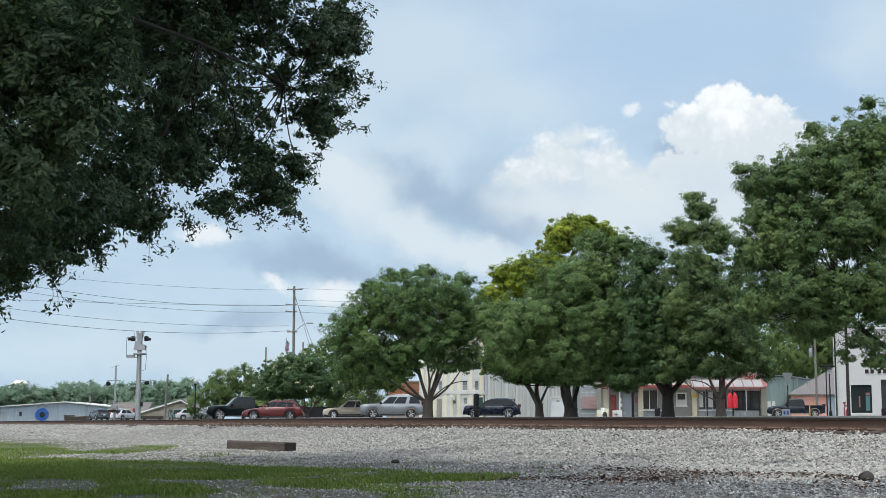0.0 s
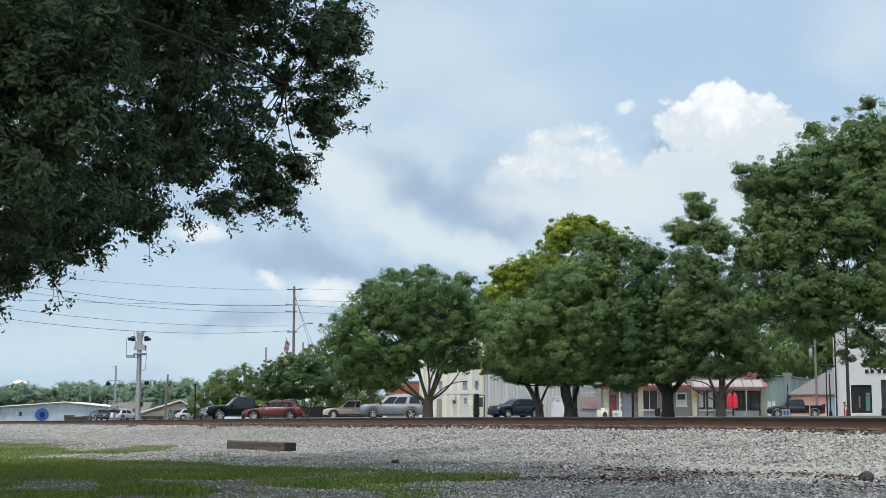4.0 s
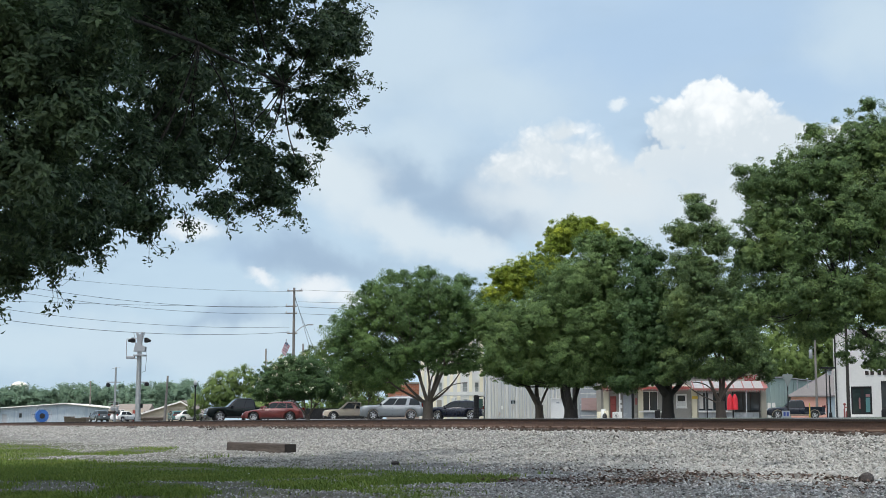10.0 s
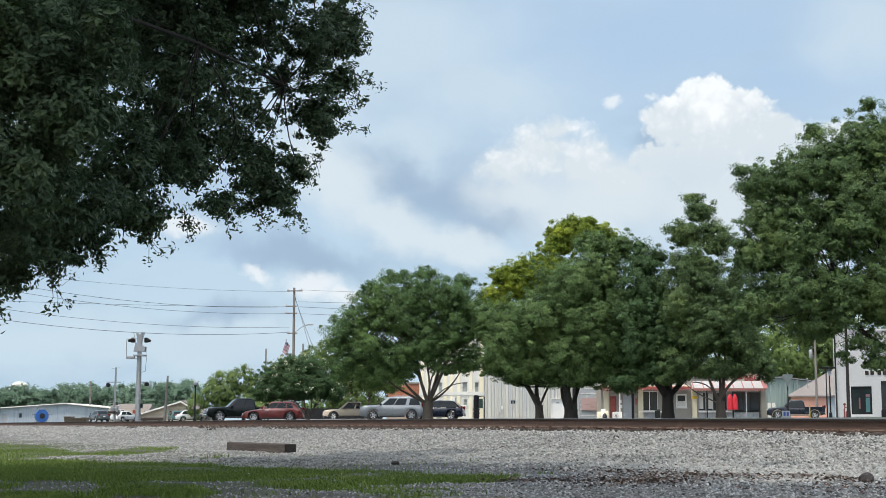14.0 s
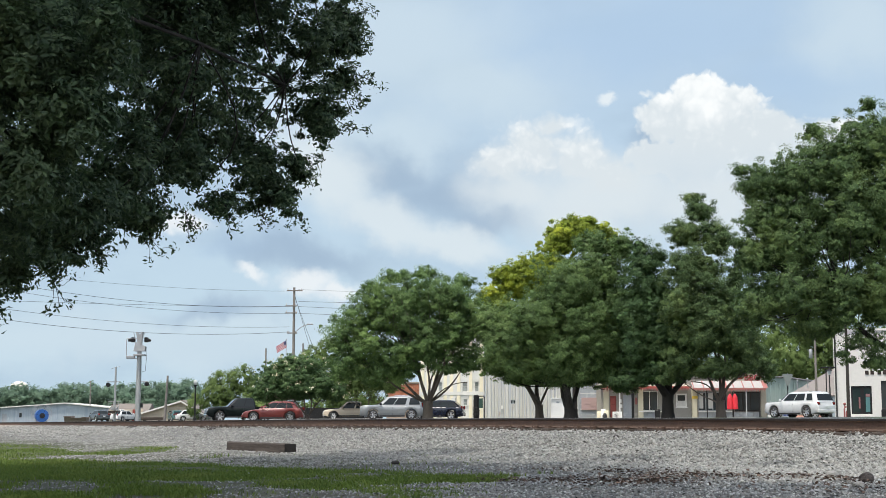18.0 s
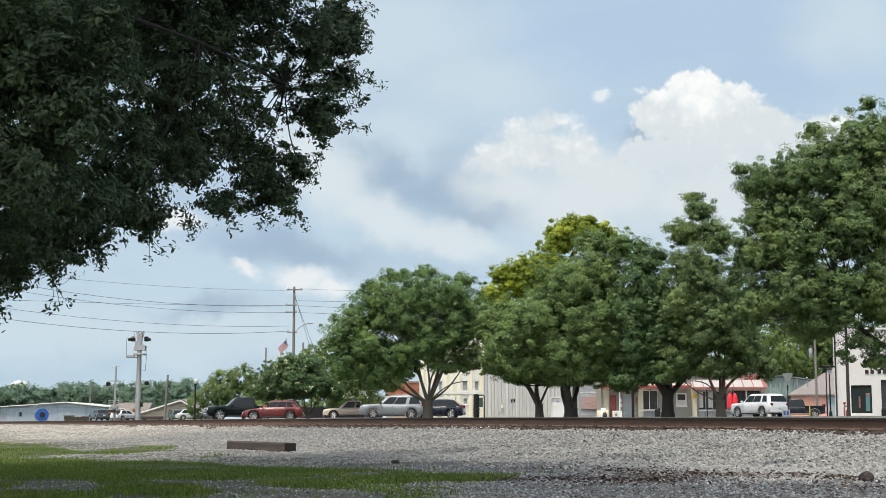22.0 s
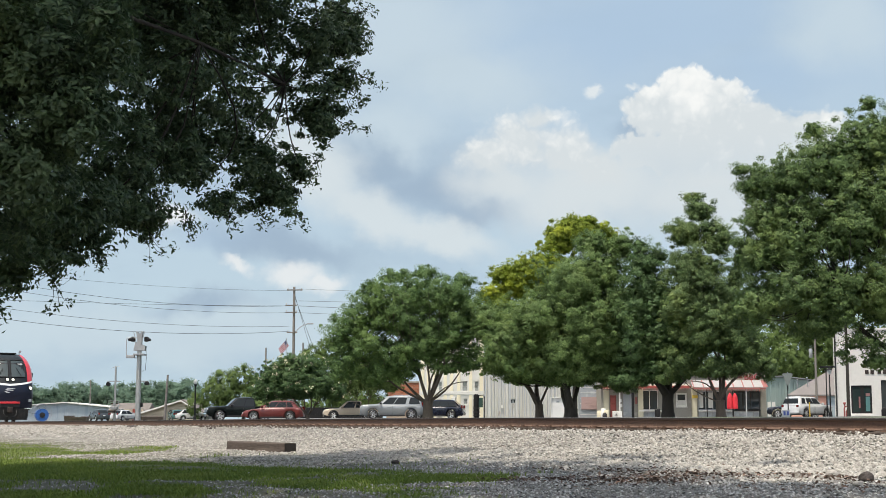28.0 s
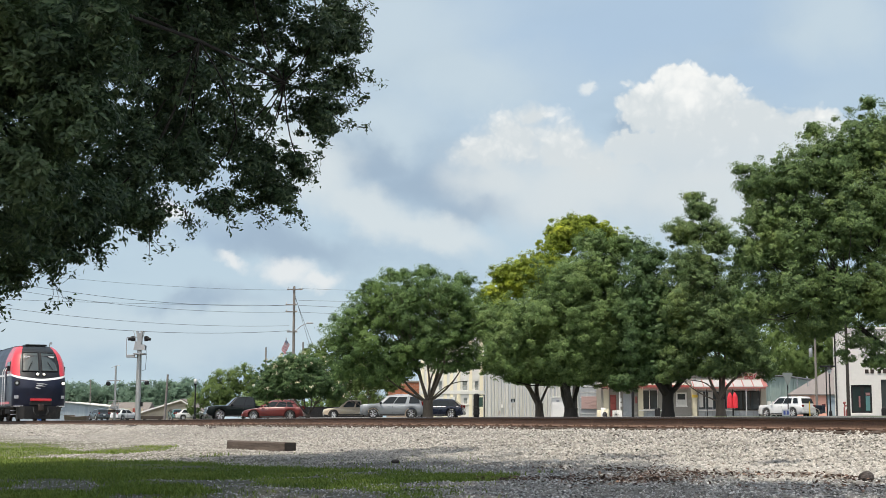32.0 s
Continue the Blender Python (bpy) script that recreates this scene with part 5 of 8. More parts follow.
def metal_block():
    D = 137
    x0, x1 = 4.11, 13.25
    t, w, h = building("metal_building", x0, x1, D, 6.4, "weathered corrugated metal building in cream and grey")
    k = w / 167.0
    z = lambda y: h - (y - 645) * k
    door = (117 * k, 139 * k, 0.12, z(704))
    vent = (45 * k, 53 * k, z(713), z(706))
    part("front_wall", wall_with_holes(w, h, [door, vent], 0.2), T["sheet"], t)
    shell(t, w, h, 12, T["sheet"], 0.2)
    flat_roof(t, w, h, 12)
    rib = Shape().prism([(-0.06, -0.004), (-0.03, -0.06), (0.03, -0.06), (0.06, -0.004)], "z", 0, 1).mesh("rib", T["sheet"])
    n = int(w / 0.34)
    for i in range(n):
        x = 0.17 + i * 0.34
        for a, b in ((0, h),) if not (door[0] - 0.1 < x < door[1] + 0.1 or vent[0] - 0.1 < x < vent[1] + 0.1) else ((door[3] if x > vent[1] + 0.5 else vent[3], h),) if x > vent[1] + 0.5 else ((0, vent[2]), (vent[3], h)):
            r = part("rib", rib, None, t)
            r.location, r.scale = (x, 0, a), (1, 1, b - a)
    d = part("door", Shape().box(door[0], door[1], 0.06, 0.12, door[2], door[3], 0.01), T["white_door"], t, "plain white steel door")
    part("door_frame", Shape().box(door[0] - 0.08, door[0] - 0.004, -0.07, 0.1, 0, door[3] + 0.08).box(door[1] + 0.004, door[1] + 0.08, -0.07, 0.1, 0, door[3] + 0.08).box(door[0], door[1], -0.07, 0.1, door[3] + 0.004, door[3] + 0.08), T["white_door"], d)
    part("notice", Shape().box((door[0] + door[1]) / 2 - 0.12, (door[0] + door[1]) / 2 + 0.18, 0.045, 0.056, door[3] - 0.42, door[3] - 0.26), T["grey_panel"], d)
    window(t, *vent, T["grey_panel"], (3, 1), bar=0.05, sill=False, label="small barred vent")
    part("meter_box", Shape().box(28 * k, 31 * k, -0.2, -0.07, z(722), z(716), 0.02), T["offwhite"], t)
    # side wing with a faded painted board
    D = 135
    t, w, h = building("metal_shed", 13.11, 15.0, D, 5.78, "grey metal shed with a faded red painted board")
    k = w / 35.0
    z = lambda y: h - (y - 655) * k
    part("front_wall", Shape().box(0, w, 0, 0.2, 0, h), T["grey_panel"], t)
    shell(t, w, h, 8, T["grey_panel"], 0.2)
    flat_roof(t, w, h, 8)
    for i in range(9):
        part("seam", Shape().box(0, w, -0.03, -0.004, z(742 - i * 9.5) - 0.02, z(742 - i * 9.5) + 0.02), T["offwhite"], t)
    bd = part("painted_board", Shape().box(2 * k, w + 0.3, -0.12, -0.04, z(724), z(702), 0.02), T["mural_red"], t, "faded red picture board")
    for a, b, c, d in ((6, 20, 708, 716), (16, 30, 712, 720), (24, 34, 705, 712)):
        part("picture_shape", Shape().ball(((a + b) / 2 * k, -0.125, z((c + d) / 2)), 0.3, 10, (1, 0.05, 0.45)), T["mural_red"], bd)


def diner():
    D = 131
    x0, x1 = 14.66, 29.94
    t, w, h = building("restaurant", x0, x1, D, 4.95, "single-storey stucco restaurant with red-edged awnings")
    k = w / 292.0
    X = lambda px: (px - 1064) * k
    z = lambda y: h - (y - 668) * k
    door = (X(1080), X(1091), 0.1, z(699))
    grey = (X(1103), X(1122), 0.1, z(697))
    big = (X(1135), X(1165), z(725), z(690))
    small = (X(1197), X(1216), z(719), z(695))
    serve = (X(1236), X(1288), z(725), z(692))
    bay = (X(1300), X(1345), z(725), z(692))
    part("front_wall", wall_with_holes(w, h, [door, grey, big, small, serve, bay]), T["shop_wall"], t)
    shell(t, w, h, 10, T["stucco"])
    flat_roof(t, w, h, 10)
    part("dark_interior", Shape().box(0.3, w - 0.3, 2.2, 2.3, 0.02, h - 0.05), T["dark_room"], t)
    part("floor_slab", Shape().box(0, w, -1.6, 2.2, 0, 0.12, 0.01), T["concrete"], t, "concrete step along the front")
    d = part("door", Shape().box(door[0], door[1], 0.08, 0.14, 0.12, door[3], 0.01), T["red_door"], t, "dark red panelled door")
    for q in range(3):
        part("panel", Shape().box(door[0] + 0.1, door[1] - 0.1, 0.055, 0.078, 0.3 + q * 0.62, 0.8 + q * 0.62, 0.01), T["red_trim"], d)
    d = part("door", Shape().box(grey[0], grey[1], 0.08, 0.14, 0.12, grey[3], 0.01), T["grey_panel"], t, "pale grey roller door")
    for q in range(10):
        part("slat", Shape().box(grey[0] + 0.03, grey[1] - 0.03, 0.06, 0.078, 0.2 + q * 0.2, 0.36 + q * 0.2, 0.01), T["grey_panel"], d)
    window(t, *big, T["offwhite"], (2, 1), label="wide grey shuttered window")
    part("blind", Shape().box(big[0] + 0.1, big[1] - 0.1, 0.2, 0.22, big[2] + 0.1, big[3] - 0.1), T["grey_panel"], t)
    window(t, *small, T["offwhite"], (1, 2), bar=0.14, label="white-framed sash window")
    part("blind", Shape().box(small[0] + 0.16, small[1] - 0.16, 0.06, 0.1, small[2] + 0.14, small[2] + 0.6), T["curtain"], t)
    window(t, *serve, T["grey_panel"], (4, 1), bar=0.07, label="serving window with pale curtains")
    for a, b in ((1238, 1245), (1254, 1262)):
        part("curtain", Shape().box(X(a), X(b), 0.02, 0.07, serve[2] + 0.2, serve[3] - 0.1, 0.02), T["curtain"], t)
    window(t, *bay, M["black"], (3, 1), bar=0.08, label="tall dark restaurant windows")
    part("counter_shelf", Shape().box(X(1130), X(1172), -0.35, -0.004, z(727.5), z(725.5), 0.02), T["offwhite"], t)
    part("counter_shelf", Shape().box(X(1236), X(1298), -0.35, -0.004, z(727.5), z(725.5), 0.02), T["offwhite"], t)
    for i in range(9):
        a = 1236 + i * 12.2
        part("lower_panel", Shape().box(X(a), X(a + 11.6), -0.06, -0.004, 0.12, z(727.8), 0.01), T["grey_panel"], t)
    for i in range(3):
        a = 1135 + i * 10.3
        part("lower_panel", Shape().box(X(a), X(a + 9.8), -0.06, -0.004, 0.12, z(728), 0.01), T["grey_panel"], t)
    for a in (1068, 1129, 1224):
        part("column", Shape().box(X(a), X(a + 9), -0.3, -0.004, 0.12, z(684), 0.03), T["yellow_post"], t, "pale yellow square column")
    part("column", Shape().box(X(1346), X(1356), -0.25, -0.004, 0.12, h + 0.35, 0.03), T["stucco"], t)
    part("post", Shape().box(X(1093), X(1095), -1.3, -1.2, 0.12, z(688), 0.01), T["offwhite"], t, "white awning post")
    # lean-to awning with a red edge and a frayed string of lights
    aw = part("awning", Shape().slab([(X(1060), -1.5, z(684.5)), (X(1219), -1.5, z(684.5)), (X(1219), -0.004, z(680)), (X(1060), -0.004, z(680))], 0.08), T["stucco"], t, "long lean-to awning")
    part("awning_edge", Shape().box(X(1060), X(1219), -1.56, -1.51, z(686.5), z(682.5), 0.01), T["red_trim"], aw, "red fascia")
    rng = np.random.default_rng(8)
    tuft = Shape().prism([(-0.05, 0), (0.05, 0), (0.01, -0.22)], "y", -0.008, 0.008).mesh("pennant", T["awn_red"])
    for i in range(60):
        f = part("pennant", tuft, None, aw)
        f.location, f.scale = (X(1062) + i * (X(1217) - X(1062)) / 60, -1.535, z(686.5) - 0.002), (1, 1, float(rng.uniform(0.5, 1.5)))
    # striped awning and the sign over it
    aw = part("striped_awning", Shape().box(X(1222), X(1351), -1.42, -1.38, z(688.5), z(686), 0.005), T["awn_red"], t, "red and white striped awning")
    n = 11
    for i in range(n):
        a, b = X(1222) + (X(1351) - X(1222)) * i / n, X(1222) + (X(1351) - X(1222)) * (i + 1) / n
        part("stripe", Shape().slab([(a, -1.4, z(685.8)), (b, -1.4, z(685.8)), (b, -0.26, z(673)), (a, -0.26, z(673))], 0.03), T["awn_white"], aw)
    for i in range(8):
        a = X(1223) + (X(1346) - X(1223)) * i / 7
        b = a + (0.42 if i in (3, 7) else 0.1)
        part("red_stripe", Shape().slab([(a, -1.42, z(685.2)), (b, -1.42, z(685.2)), (b, -0.27, z(672.3)), (a, -0.27, z(672.3))], 0.012), T["awn_red"], aw)
    for i in range(46):
        f = part("pennant", tuft, None, aw)
        f.location, f.scale = (X(1224) + i * (X(1350) - X(1224)) / 46, -1.4, z(688.5) - 0.002), (0.8, 1, float(rng.uniform(0.4, 1.3)))
    for i in range(5):
        part("awning_post", Shape().box(X(1246 + i * 23), X(1247.6 + i * 23), -1.36, -1.28, 0.12, z(688.5), 0.01), T["grey_panel"] if i % 2 else M["black"], t)
    sg = part("sign_board", Shape().box(X(1290), X(1346), -0.2, -0.1, z(673.5), z(657), 0.02), T["stucco"], t, "raised sign with dark red letters")
    lettering("BBQ", 0.8, T["letter_red"], sg, (X(1317), -0.24, z(672)))
    part("letter_bar", Shape().box(X(1301), X(1314), -0.235, -0.205, z(669), z(663), 0.01), T["letter_red"], sg)
    part("yellow_sign", Shape().box(X(1224), X(1234), -0.36, -0.31, z(704), z(699), 0.01), T["yellow"], t, "small yellow sign")
    for a, y in ((1098, 708), (1099, 717)):
        part("meter_box", Shape().box(X(a - 2), X(a + 2), -0.16, -0.004, z(y + 3), z(y - 3), 0.02), T["offwhite"], t)
    part("frame_notice", Shape().box(X(1124), X(1128), -0.05, -0.004, z(714), z(702), 0.01), T["awn_red"], t)
    # things in front of it
    g = float(ground_level(x0, D - 2)) 
    for px, c, hh, nm, lab in ((1084, "offwhite", 0.75, "air_conditioner", "white boxed air conditioner on the ground"),):
        u = thing(nm, pose(x0 + X(1088), D - 1.75, g), lab, "air conditioner")
        part("casing", Shape().box(-0.42, 0.42, -0.17, 0.17, 0.0, 0.72, 0.03), T["offwhite"], u)
        gr = Shape()
        for q in range(6):
            gr.tube([(-0.12 + 0.26 * math.cos(a), -0.185, 0.36 + 0.26 * math.sin(a)) for a in (q * math.pi / 6, q * math.pi / 6 + math.pi)], 0.008, 5)
        part("grille", gr, M["rubber"], u)
    for i, (px, mat, hh) in enumerate(((1056, "yellow_post", 0.75), (1062, "offwhite", 0.95), (1067, "yellow_post", 0.8))):
        solid("drum", Shape().tube([(0, 0, 0), (0, 0, 0.05), (0, 0, hh - 0.05), (0, 0, hh)], [0.22, 0.24, 0.24, 0.2], 14), T[mat], "pale upright drum by the shed wall", "drum", m=pose(x0 + X(px), D - 2.3 - 0.3 * i, g), smooth=True)
    solid("bin_bag", Shape().ball((0, 0, 0.3), 0.3, 10, (0.7, 0.7, 1.1)), M["rubber"], "slumped black rubbish bag", "bag", m=pose(x0 + X(1063), D - 3.2, g - 0.02), smooth=True)
    bn = thing("waste_bin", pose(x0 + X(1160), D - 1.2, g), "dark slatted waste bin", "bin")
    part("body", Shape().tube([(0, 0, 0), (0, 0, 0.85)], [0.22, 0.26], 12), M["black"], bn)
    part("lid", Shape().tube([(0, 0, 0.86), (0, 0, 0.95)], [0.27, 0.2], 12), M["black"], bn)
    # closed umbrella
    um = thing("parasol", pose(x0 + X(1286.5), D - 2.6, g - 0.02), "closed red parasol on a dark stand", "parasol")
    part("pole", Shape().tube([(0, 0, 0.05), (0, 0, 2.55)], 0.03, 8), M["black"], um)
    part("base", Shape().disc((0, 0, 0.04), (0, 0, 1), 0.3, 0.26, 0.08, 16), M["black"], um)
    for q in range(2):
        rings = []
        for zz, rr in ((0.95, 0.36), (1.1, 0.38), (1.5, 0.36), (2.0, 0.3), (2.25, 0.16), (2.36, 0.04)):
            rings.append([((rr * (1 + 0.22 * (j % 2))) * math.cos(j * math.pi / 8) * 0.62 + (0.22 if q else -0.22), rr * math.sin(j * math.pi / 8) * 0.8, zz) for j in range(16)])
        part("canopy", Shape().loft(rings), T["umbrella"], um, "folded bright red cloth")


def right_side():
    # green metal hall
    t, w, h = building("green_hall", 37.45, 44.05, 165, 6.04, "green ribbed metal hall with a low roof")
    part("front_wall", Shape().prism([(0, 0), (w, 0), (w, h - 0.5), (w * 0.35, h + 0.05), (0, h)], "y", 0, 0.2), T["green_sheet"], t)
    shell(t, w, h - 0.5, 14, T["green_sheet"], 0.2)
    part("roof", Shape().prism([(-0.3, h + 0.06), (w * 0.35, h + 0.14), (w + 0.3, h - 0.45), (w + 0.3, h - 0.38), (w * 0.35, h + 0.24), (-0.3, h + 0.14)], "y", -0.4, 14.3), M["galvanised"], t, "pale metal roof")
    rib = Shape().box(-0.07, 0.07, -0.16, -0.004, 0, h - 0.5).mesh("rib", T["green_sheet"])
    for i in range(int(w / 0.55)):
        part("rib", rib, None, t).location = (0.3 + i * 0.55, 0, 0)
    part("door", Shape().box(0.4, 1.4, -0.08, -0.056, 0, 2.1, 0.01), T["offwhite"], t, "pale door")
    # pink building with a grey hip roof
    D = 157
    t, w, h = building("pink_building", 38.65, 44.92, D, 3.9, "salmon-pink building with a grey hipped roof", turn=-14)
    part("front_wall", Shape().box(0, w * 0.62, 0, 0.25, 0, h), T["pink"], t)
    part("front_wall", Shape().box(w * 0.62 + 0.004, w, 0, 0.25, 0, h), T["blue_white"], t, "white end bay")
    shell(t, w, h, 10, T["pink"])
    rz = 6.78 - 3.71
    a = 0.35
    s = Shape()
    s.add([(-a, -a, h), (w + a, -a, h), (w + a, 10 + a, h), (-a, 10 + a, h), (w * 0.75, 5, h + rz), (w * 0.9, 5, h + rz), (-a, -a, h - 0.14), (w + a, -a, h - 0.14), (w + a, 10 + a, h - 0.14), (-a, 10 + a, h - 0.14)],
          [(0, 1, 5, 4), (1, 2, 5), (2, 3, 4, 5), (3, 0, 4), (6, 7, 1, 0), (7, 8, 2, 1), (8, 9, 3, 2), (9, 6, 0, 3), (6, 9, 8, 7)])
    part("roof", s, T["roof_grey"], t, "grey hipped roof")
    for q in (0.12, 0.3):
        part("roof_vent", Shape().tube([(w * q, 1.2, h + 0.2), (w * q, 1.2, h + 1.5 + q), (w * q, 1.0, h + 1.6 + q)], 0.07, 8), M["galvanised"], t)
    # white building
    D = 119
    x0, x1 = 33.0, 40.71
    t, w, h = building("white_building", x0, x1, D, 8.52, "tall white rendered building with black-framed windows", turn=-16.5)
    k = w / 162.0
    X = lambda px: (px - 1478) * k
    z = lambda y: h - (y - 585) * k
    g = (X(1506), X(1541), z(731), z(682))
    dr = (X(1557), X(1582), 0.1, z(673))
    part("front_wall", wall_with_holes(w, h, [g, dr], 0.3), T["white_wall"], t)
    shell(t, w, h, 12, T["white_wall"], 0.3)
    flat_roof(t, w, h, 12, T["white_wall"])
    window(t, *g, M["black"], (2, 1), T["teal_glass"], deep=0.12, bar=0.13, sill=False, label="black-framed shop window")
    part("mullion", Shape().box(X(1522), X(1528), 0.06, 0.18, g[2] + 0.1, g[3] - 0.1), M["black"], t)
    gw = g[1] - g[0]
    # coloured panels before the panes stand in for reflections
    for nm, a, b, lo, hi in (("pink_reflection", 0.36, 0.44, 0.2, 0.6), ("teal_reflection", 0.7, 0.9, 0.08, 0.6), ("pink_reflection", 0.7, 0.9, 0.62, 0.72)):
        part("poster", Shape().box(g[0] + gw * a, g[0] + gw * b, 0.085, 0.105, lerp(g[2], g[3], lo), lerp(g[2], g[3], hi)), T[nm], t, "coloured panel painted as a window reflection")
    part("sill", Shape().box(X(1501), X(1543), -0.12, -0.004, z(736), z(733), 0.02), T["white_wall"], t, "white projecting sill")
    part("door", Shape().box(dr[0], dr[1], 0.1, 0.16, dr[2], dr[3], 0.01), M["window_glass"], t, "dark glazed door")
    part("interior", Shape().box(0.4, w - 0.4, 3.5, 3.6, 0.02, h - 0.1), T["dark_room"], t)
    for a, b, y0, y1 in ((1531, 1537, 655, 662), (1540, 1546, 655, 662), (1535, 1541, 636, 646), (1550, 1557, 633, 645), (1560, 1567, 632, 645), (1552, 1558, 654, 662), (1561, 1567, 654, 662)):
        part("letter_bar", Shape().box(X(a), X(b), -0.06, -0.004, z(y1), z(y0), 0.02), M["iron"], t)
    part("downpipe", Shape().tube([(X(1481), -0.12, 0.1), (X(1481), -0.12, h - 0.2)], 0.06, 8), M["rubber"], t, "dark downpipe at the corner")
    # brick building behind the parked cars
    D = 152
    t, w, h = building("brick_building", -6.07, -0.73, D, 5.07, "orange-red brick building with a pale parapet")
    part("front_wall", Shape().box(0, w, 0, 0.25, 0, h), T["mortar"], t)
    shell(t, w, h, 9, T["brick"])
    flat_roof(t, w, h, 9, T["stucco"])
    bm = Shape().box(0, 0.42, -0.02, -0.004, 0, 0.14).mesh("brick", T["brick"])
    rows = int(1.9 / 0.16)
    for r in range(rows):
        for c in range(int(w / 0.45) - 1):
            part("brick", bm, None, t).location = (0.1 + c * 0.45 + (0.22 if r % 2 else 0), 0, h - 0.17 - r * 0.16)


def far_left():
    # long white warehouse
    D = 235
    x0, x1 = -73.53, -55.59
    t, w, h = building("warehouse", x0, x1, D, 3.32, "long low white sheet-metal warehouse")
    part("front_wall", wall_with_holes(w, h, [(w * 0.17, w * 0.2, h * 0.35, h * 0.7), (0.2, w * 0.06, 0.0, h * 0.62)]), T["blue_white"], t)
    shell(t, w, h, 16, T["blue_white"])
    part("gable", Shape().prism([(0, h + 0.004), (w, h + 0.004), (w * 0.6, h + 0.75)], "y", 0.0, 0.2), T["blue_white"], t)
    part("roof", Shape().prism([(-0.4, h + 0.02), (w * 0.6, h + 0.8), (w + 0.4, h + 0.02), (w + 0.4, h + 0.16), (w * 0.6, h + 0.95), (-0.4, h + 0.16)], "y", -0.5, 16.3), T["offwhite"], t, "pale shallow gabled roof")
    rib = Shape().box(-0.05, 0.05, -0.05, -0.004, 0, h - 0.02).mesh("rib", T["blue_white"])
    for i in range(int(w / 0.75)):
        if not (w * 0.16 < 0.3 + i * 0.75 < w * 0.21 or 0.3 + i * 0.75 < w * 0.065):
            part("rib", rib, None, t).location = (0.3 + i * 0.75, 0, 0)
    window(t, w * 0.17, w * 0.2, h * 0.35, h * 0.7, T["grey_panel"])
    part("roller_door", Shape().box(0.2, w * 0.06, 0.1, 0.16, 0, h * 0.62), T["grey_panel"], t)
    # tan house with a gable and a dark roof
    D = 205
    x0, x1 = -44.2, -34.6
    t, w, h = building("tan_house", x0, x1, D, 2.18, "tan gabled house with a long dark shingle roof")
    rise = 4.05 - 2.18
    part("front_wall", Shape().prism([(0, 0), (w, 0), (w, h), (w * 0.65, h + rise), (0, h)], "y", 0, 0.25), T["tan_siding"], t)
    shell(t, w, h - 0.05, 10, T["tan_siding"])
    for sgn, e in ((0, -0.5), (1, w + 0.5)):
        hz = h - 0.5 * rise / (w * 0.65) if sgn == 0 else h - 0.5 * rise / (w * 0.35)
        part("roof", Shape().slab([(e, -0.5, hz + 0.02), (w * 0.65, -0.5, h + rise + 0.06), (w * 0.65, 10.5, h + rise + 0.06), (e, 10.5, hz + 0.02)], -0.14 if sgn else -0.14), T["shingle"], t)
        part("barge_board", Shape().slab([(e, -0.53, hz - 0.2), (w * 0.65, -0.53, h + rise - 0.16), (w * 0.65, -0.53, h + rise + 0.06), (e, -0.53, hz + 0.02)], 0.02), T["offwhite"], t, "white barge board")
    for q in range(4):
        a = w * (0.5 + 0.05 * q)
        part("scroll", Shape().tube([(a + 0.35 * math.cos(u), -0.03, h + 0.15 + 0.25 * math.sin(u * (1 + q % 2))) for u in np.linspace(0, 4.5, 9)], 0.06, 5), M["rubber"], t, "dark scroll ornament")
    t, w, h = building("tan_house_wing", -49.3, -44.3, 209, 2.04, "low tan wing under a dark shingle roof")
    part("front_wall", wall_with_holes(w, h, [(1, 2.2, 0.9, 1.9), (3.4, 4.4, 0, 1.9)]), T["tan_siding"], t)
    shell(t, w, h, 7, T["tan_siding"])
    window(t, 1, 2.2, 0.9, 1.9, T["offwhite"], (2, 1))
    part("door", Shape().box(3.4, 4.4, 0.1, 0.16, 0.05, 1.9), T["red_door"], t)
    part("roof", Shape().prism([(-0.5, h + 0.01), (7.5, h + 0.01), (3.5, h + 1.75)], "x", -0.4, w + 0.6), T["shingle"], t)
    part("fascia", Shape().box(-0.4, w + 0.6, -0.56, -0.51, h - 0.1, h + 0.12), T["offwhite"], t)
    # white water tank far away
    tk = thing("water_tank", pose(-156.06, 520, float(ground_level(-150, 520))), "white domed water tank over the trees", "water tank")
    zt = 13.88 - float(ground_level(-150, 520))
    part("tank", Shape().ball((0, 0, zt), 3.4, 16, (1, 1, 0.75)), T["white_wall"], tk, smooth=True)
    part("stem", Shape().tube([(0, 0, 0), (0, 0, zt - 1)], [1.2, 0.9], 12), T["white_wall"], tk)


cream_block()
metal_block()
diner()
right_side()
far_left()
# the street in front of the shops, with its kerb
street = Shape()
xs = np.linspace(-40, 75, 24)
street.loft([[(x, y, float(ground_level(x, y)) + 0.03) for x in xs] for y in (99.0, 106.0, 112.0, 118.0, 125.0)], caps=False, closed=False)
solid("road", street, T["asphalt"], "worn grey asphalt street and parking strip", "road", "structure")
walkway = Shape()
walkway.loft([[(x, y, float(ground_level(x, y)) + dz) for x in xs] for y, dz in ((125.2, -0.1), (125.2, 0.15), (129.3, 0.15), (129.3, -0.1))], caps=False, closed=False)
solid("pavement", walkway, T["concrete"], "pale concrete pavement with a kerb", "pavement", "structure")


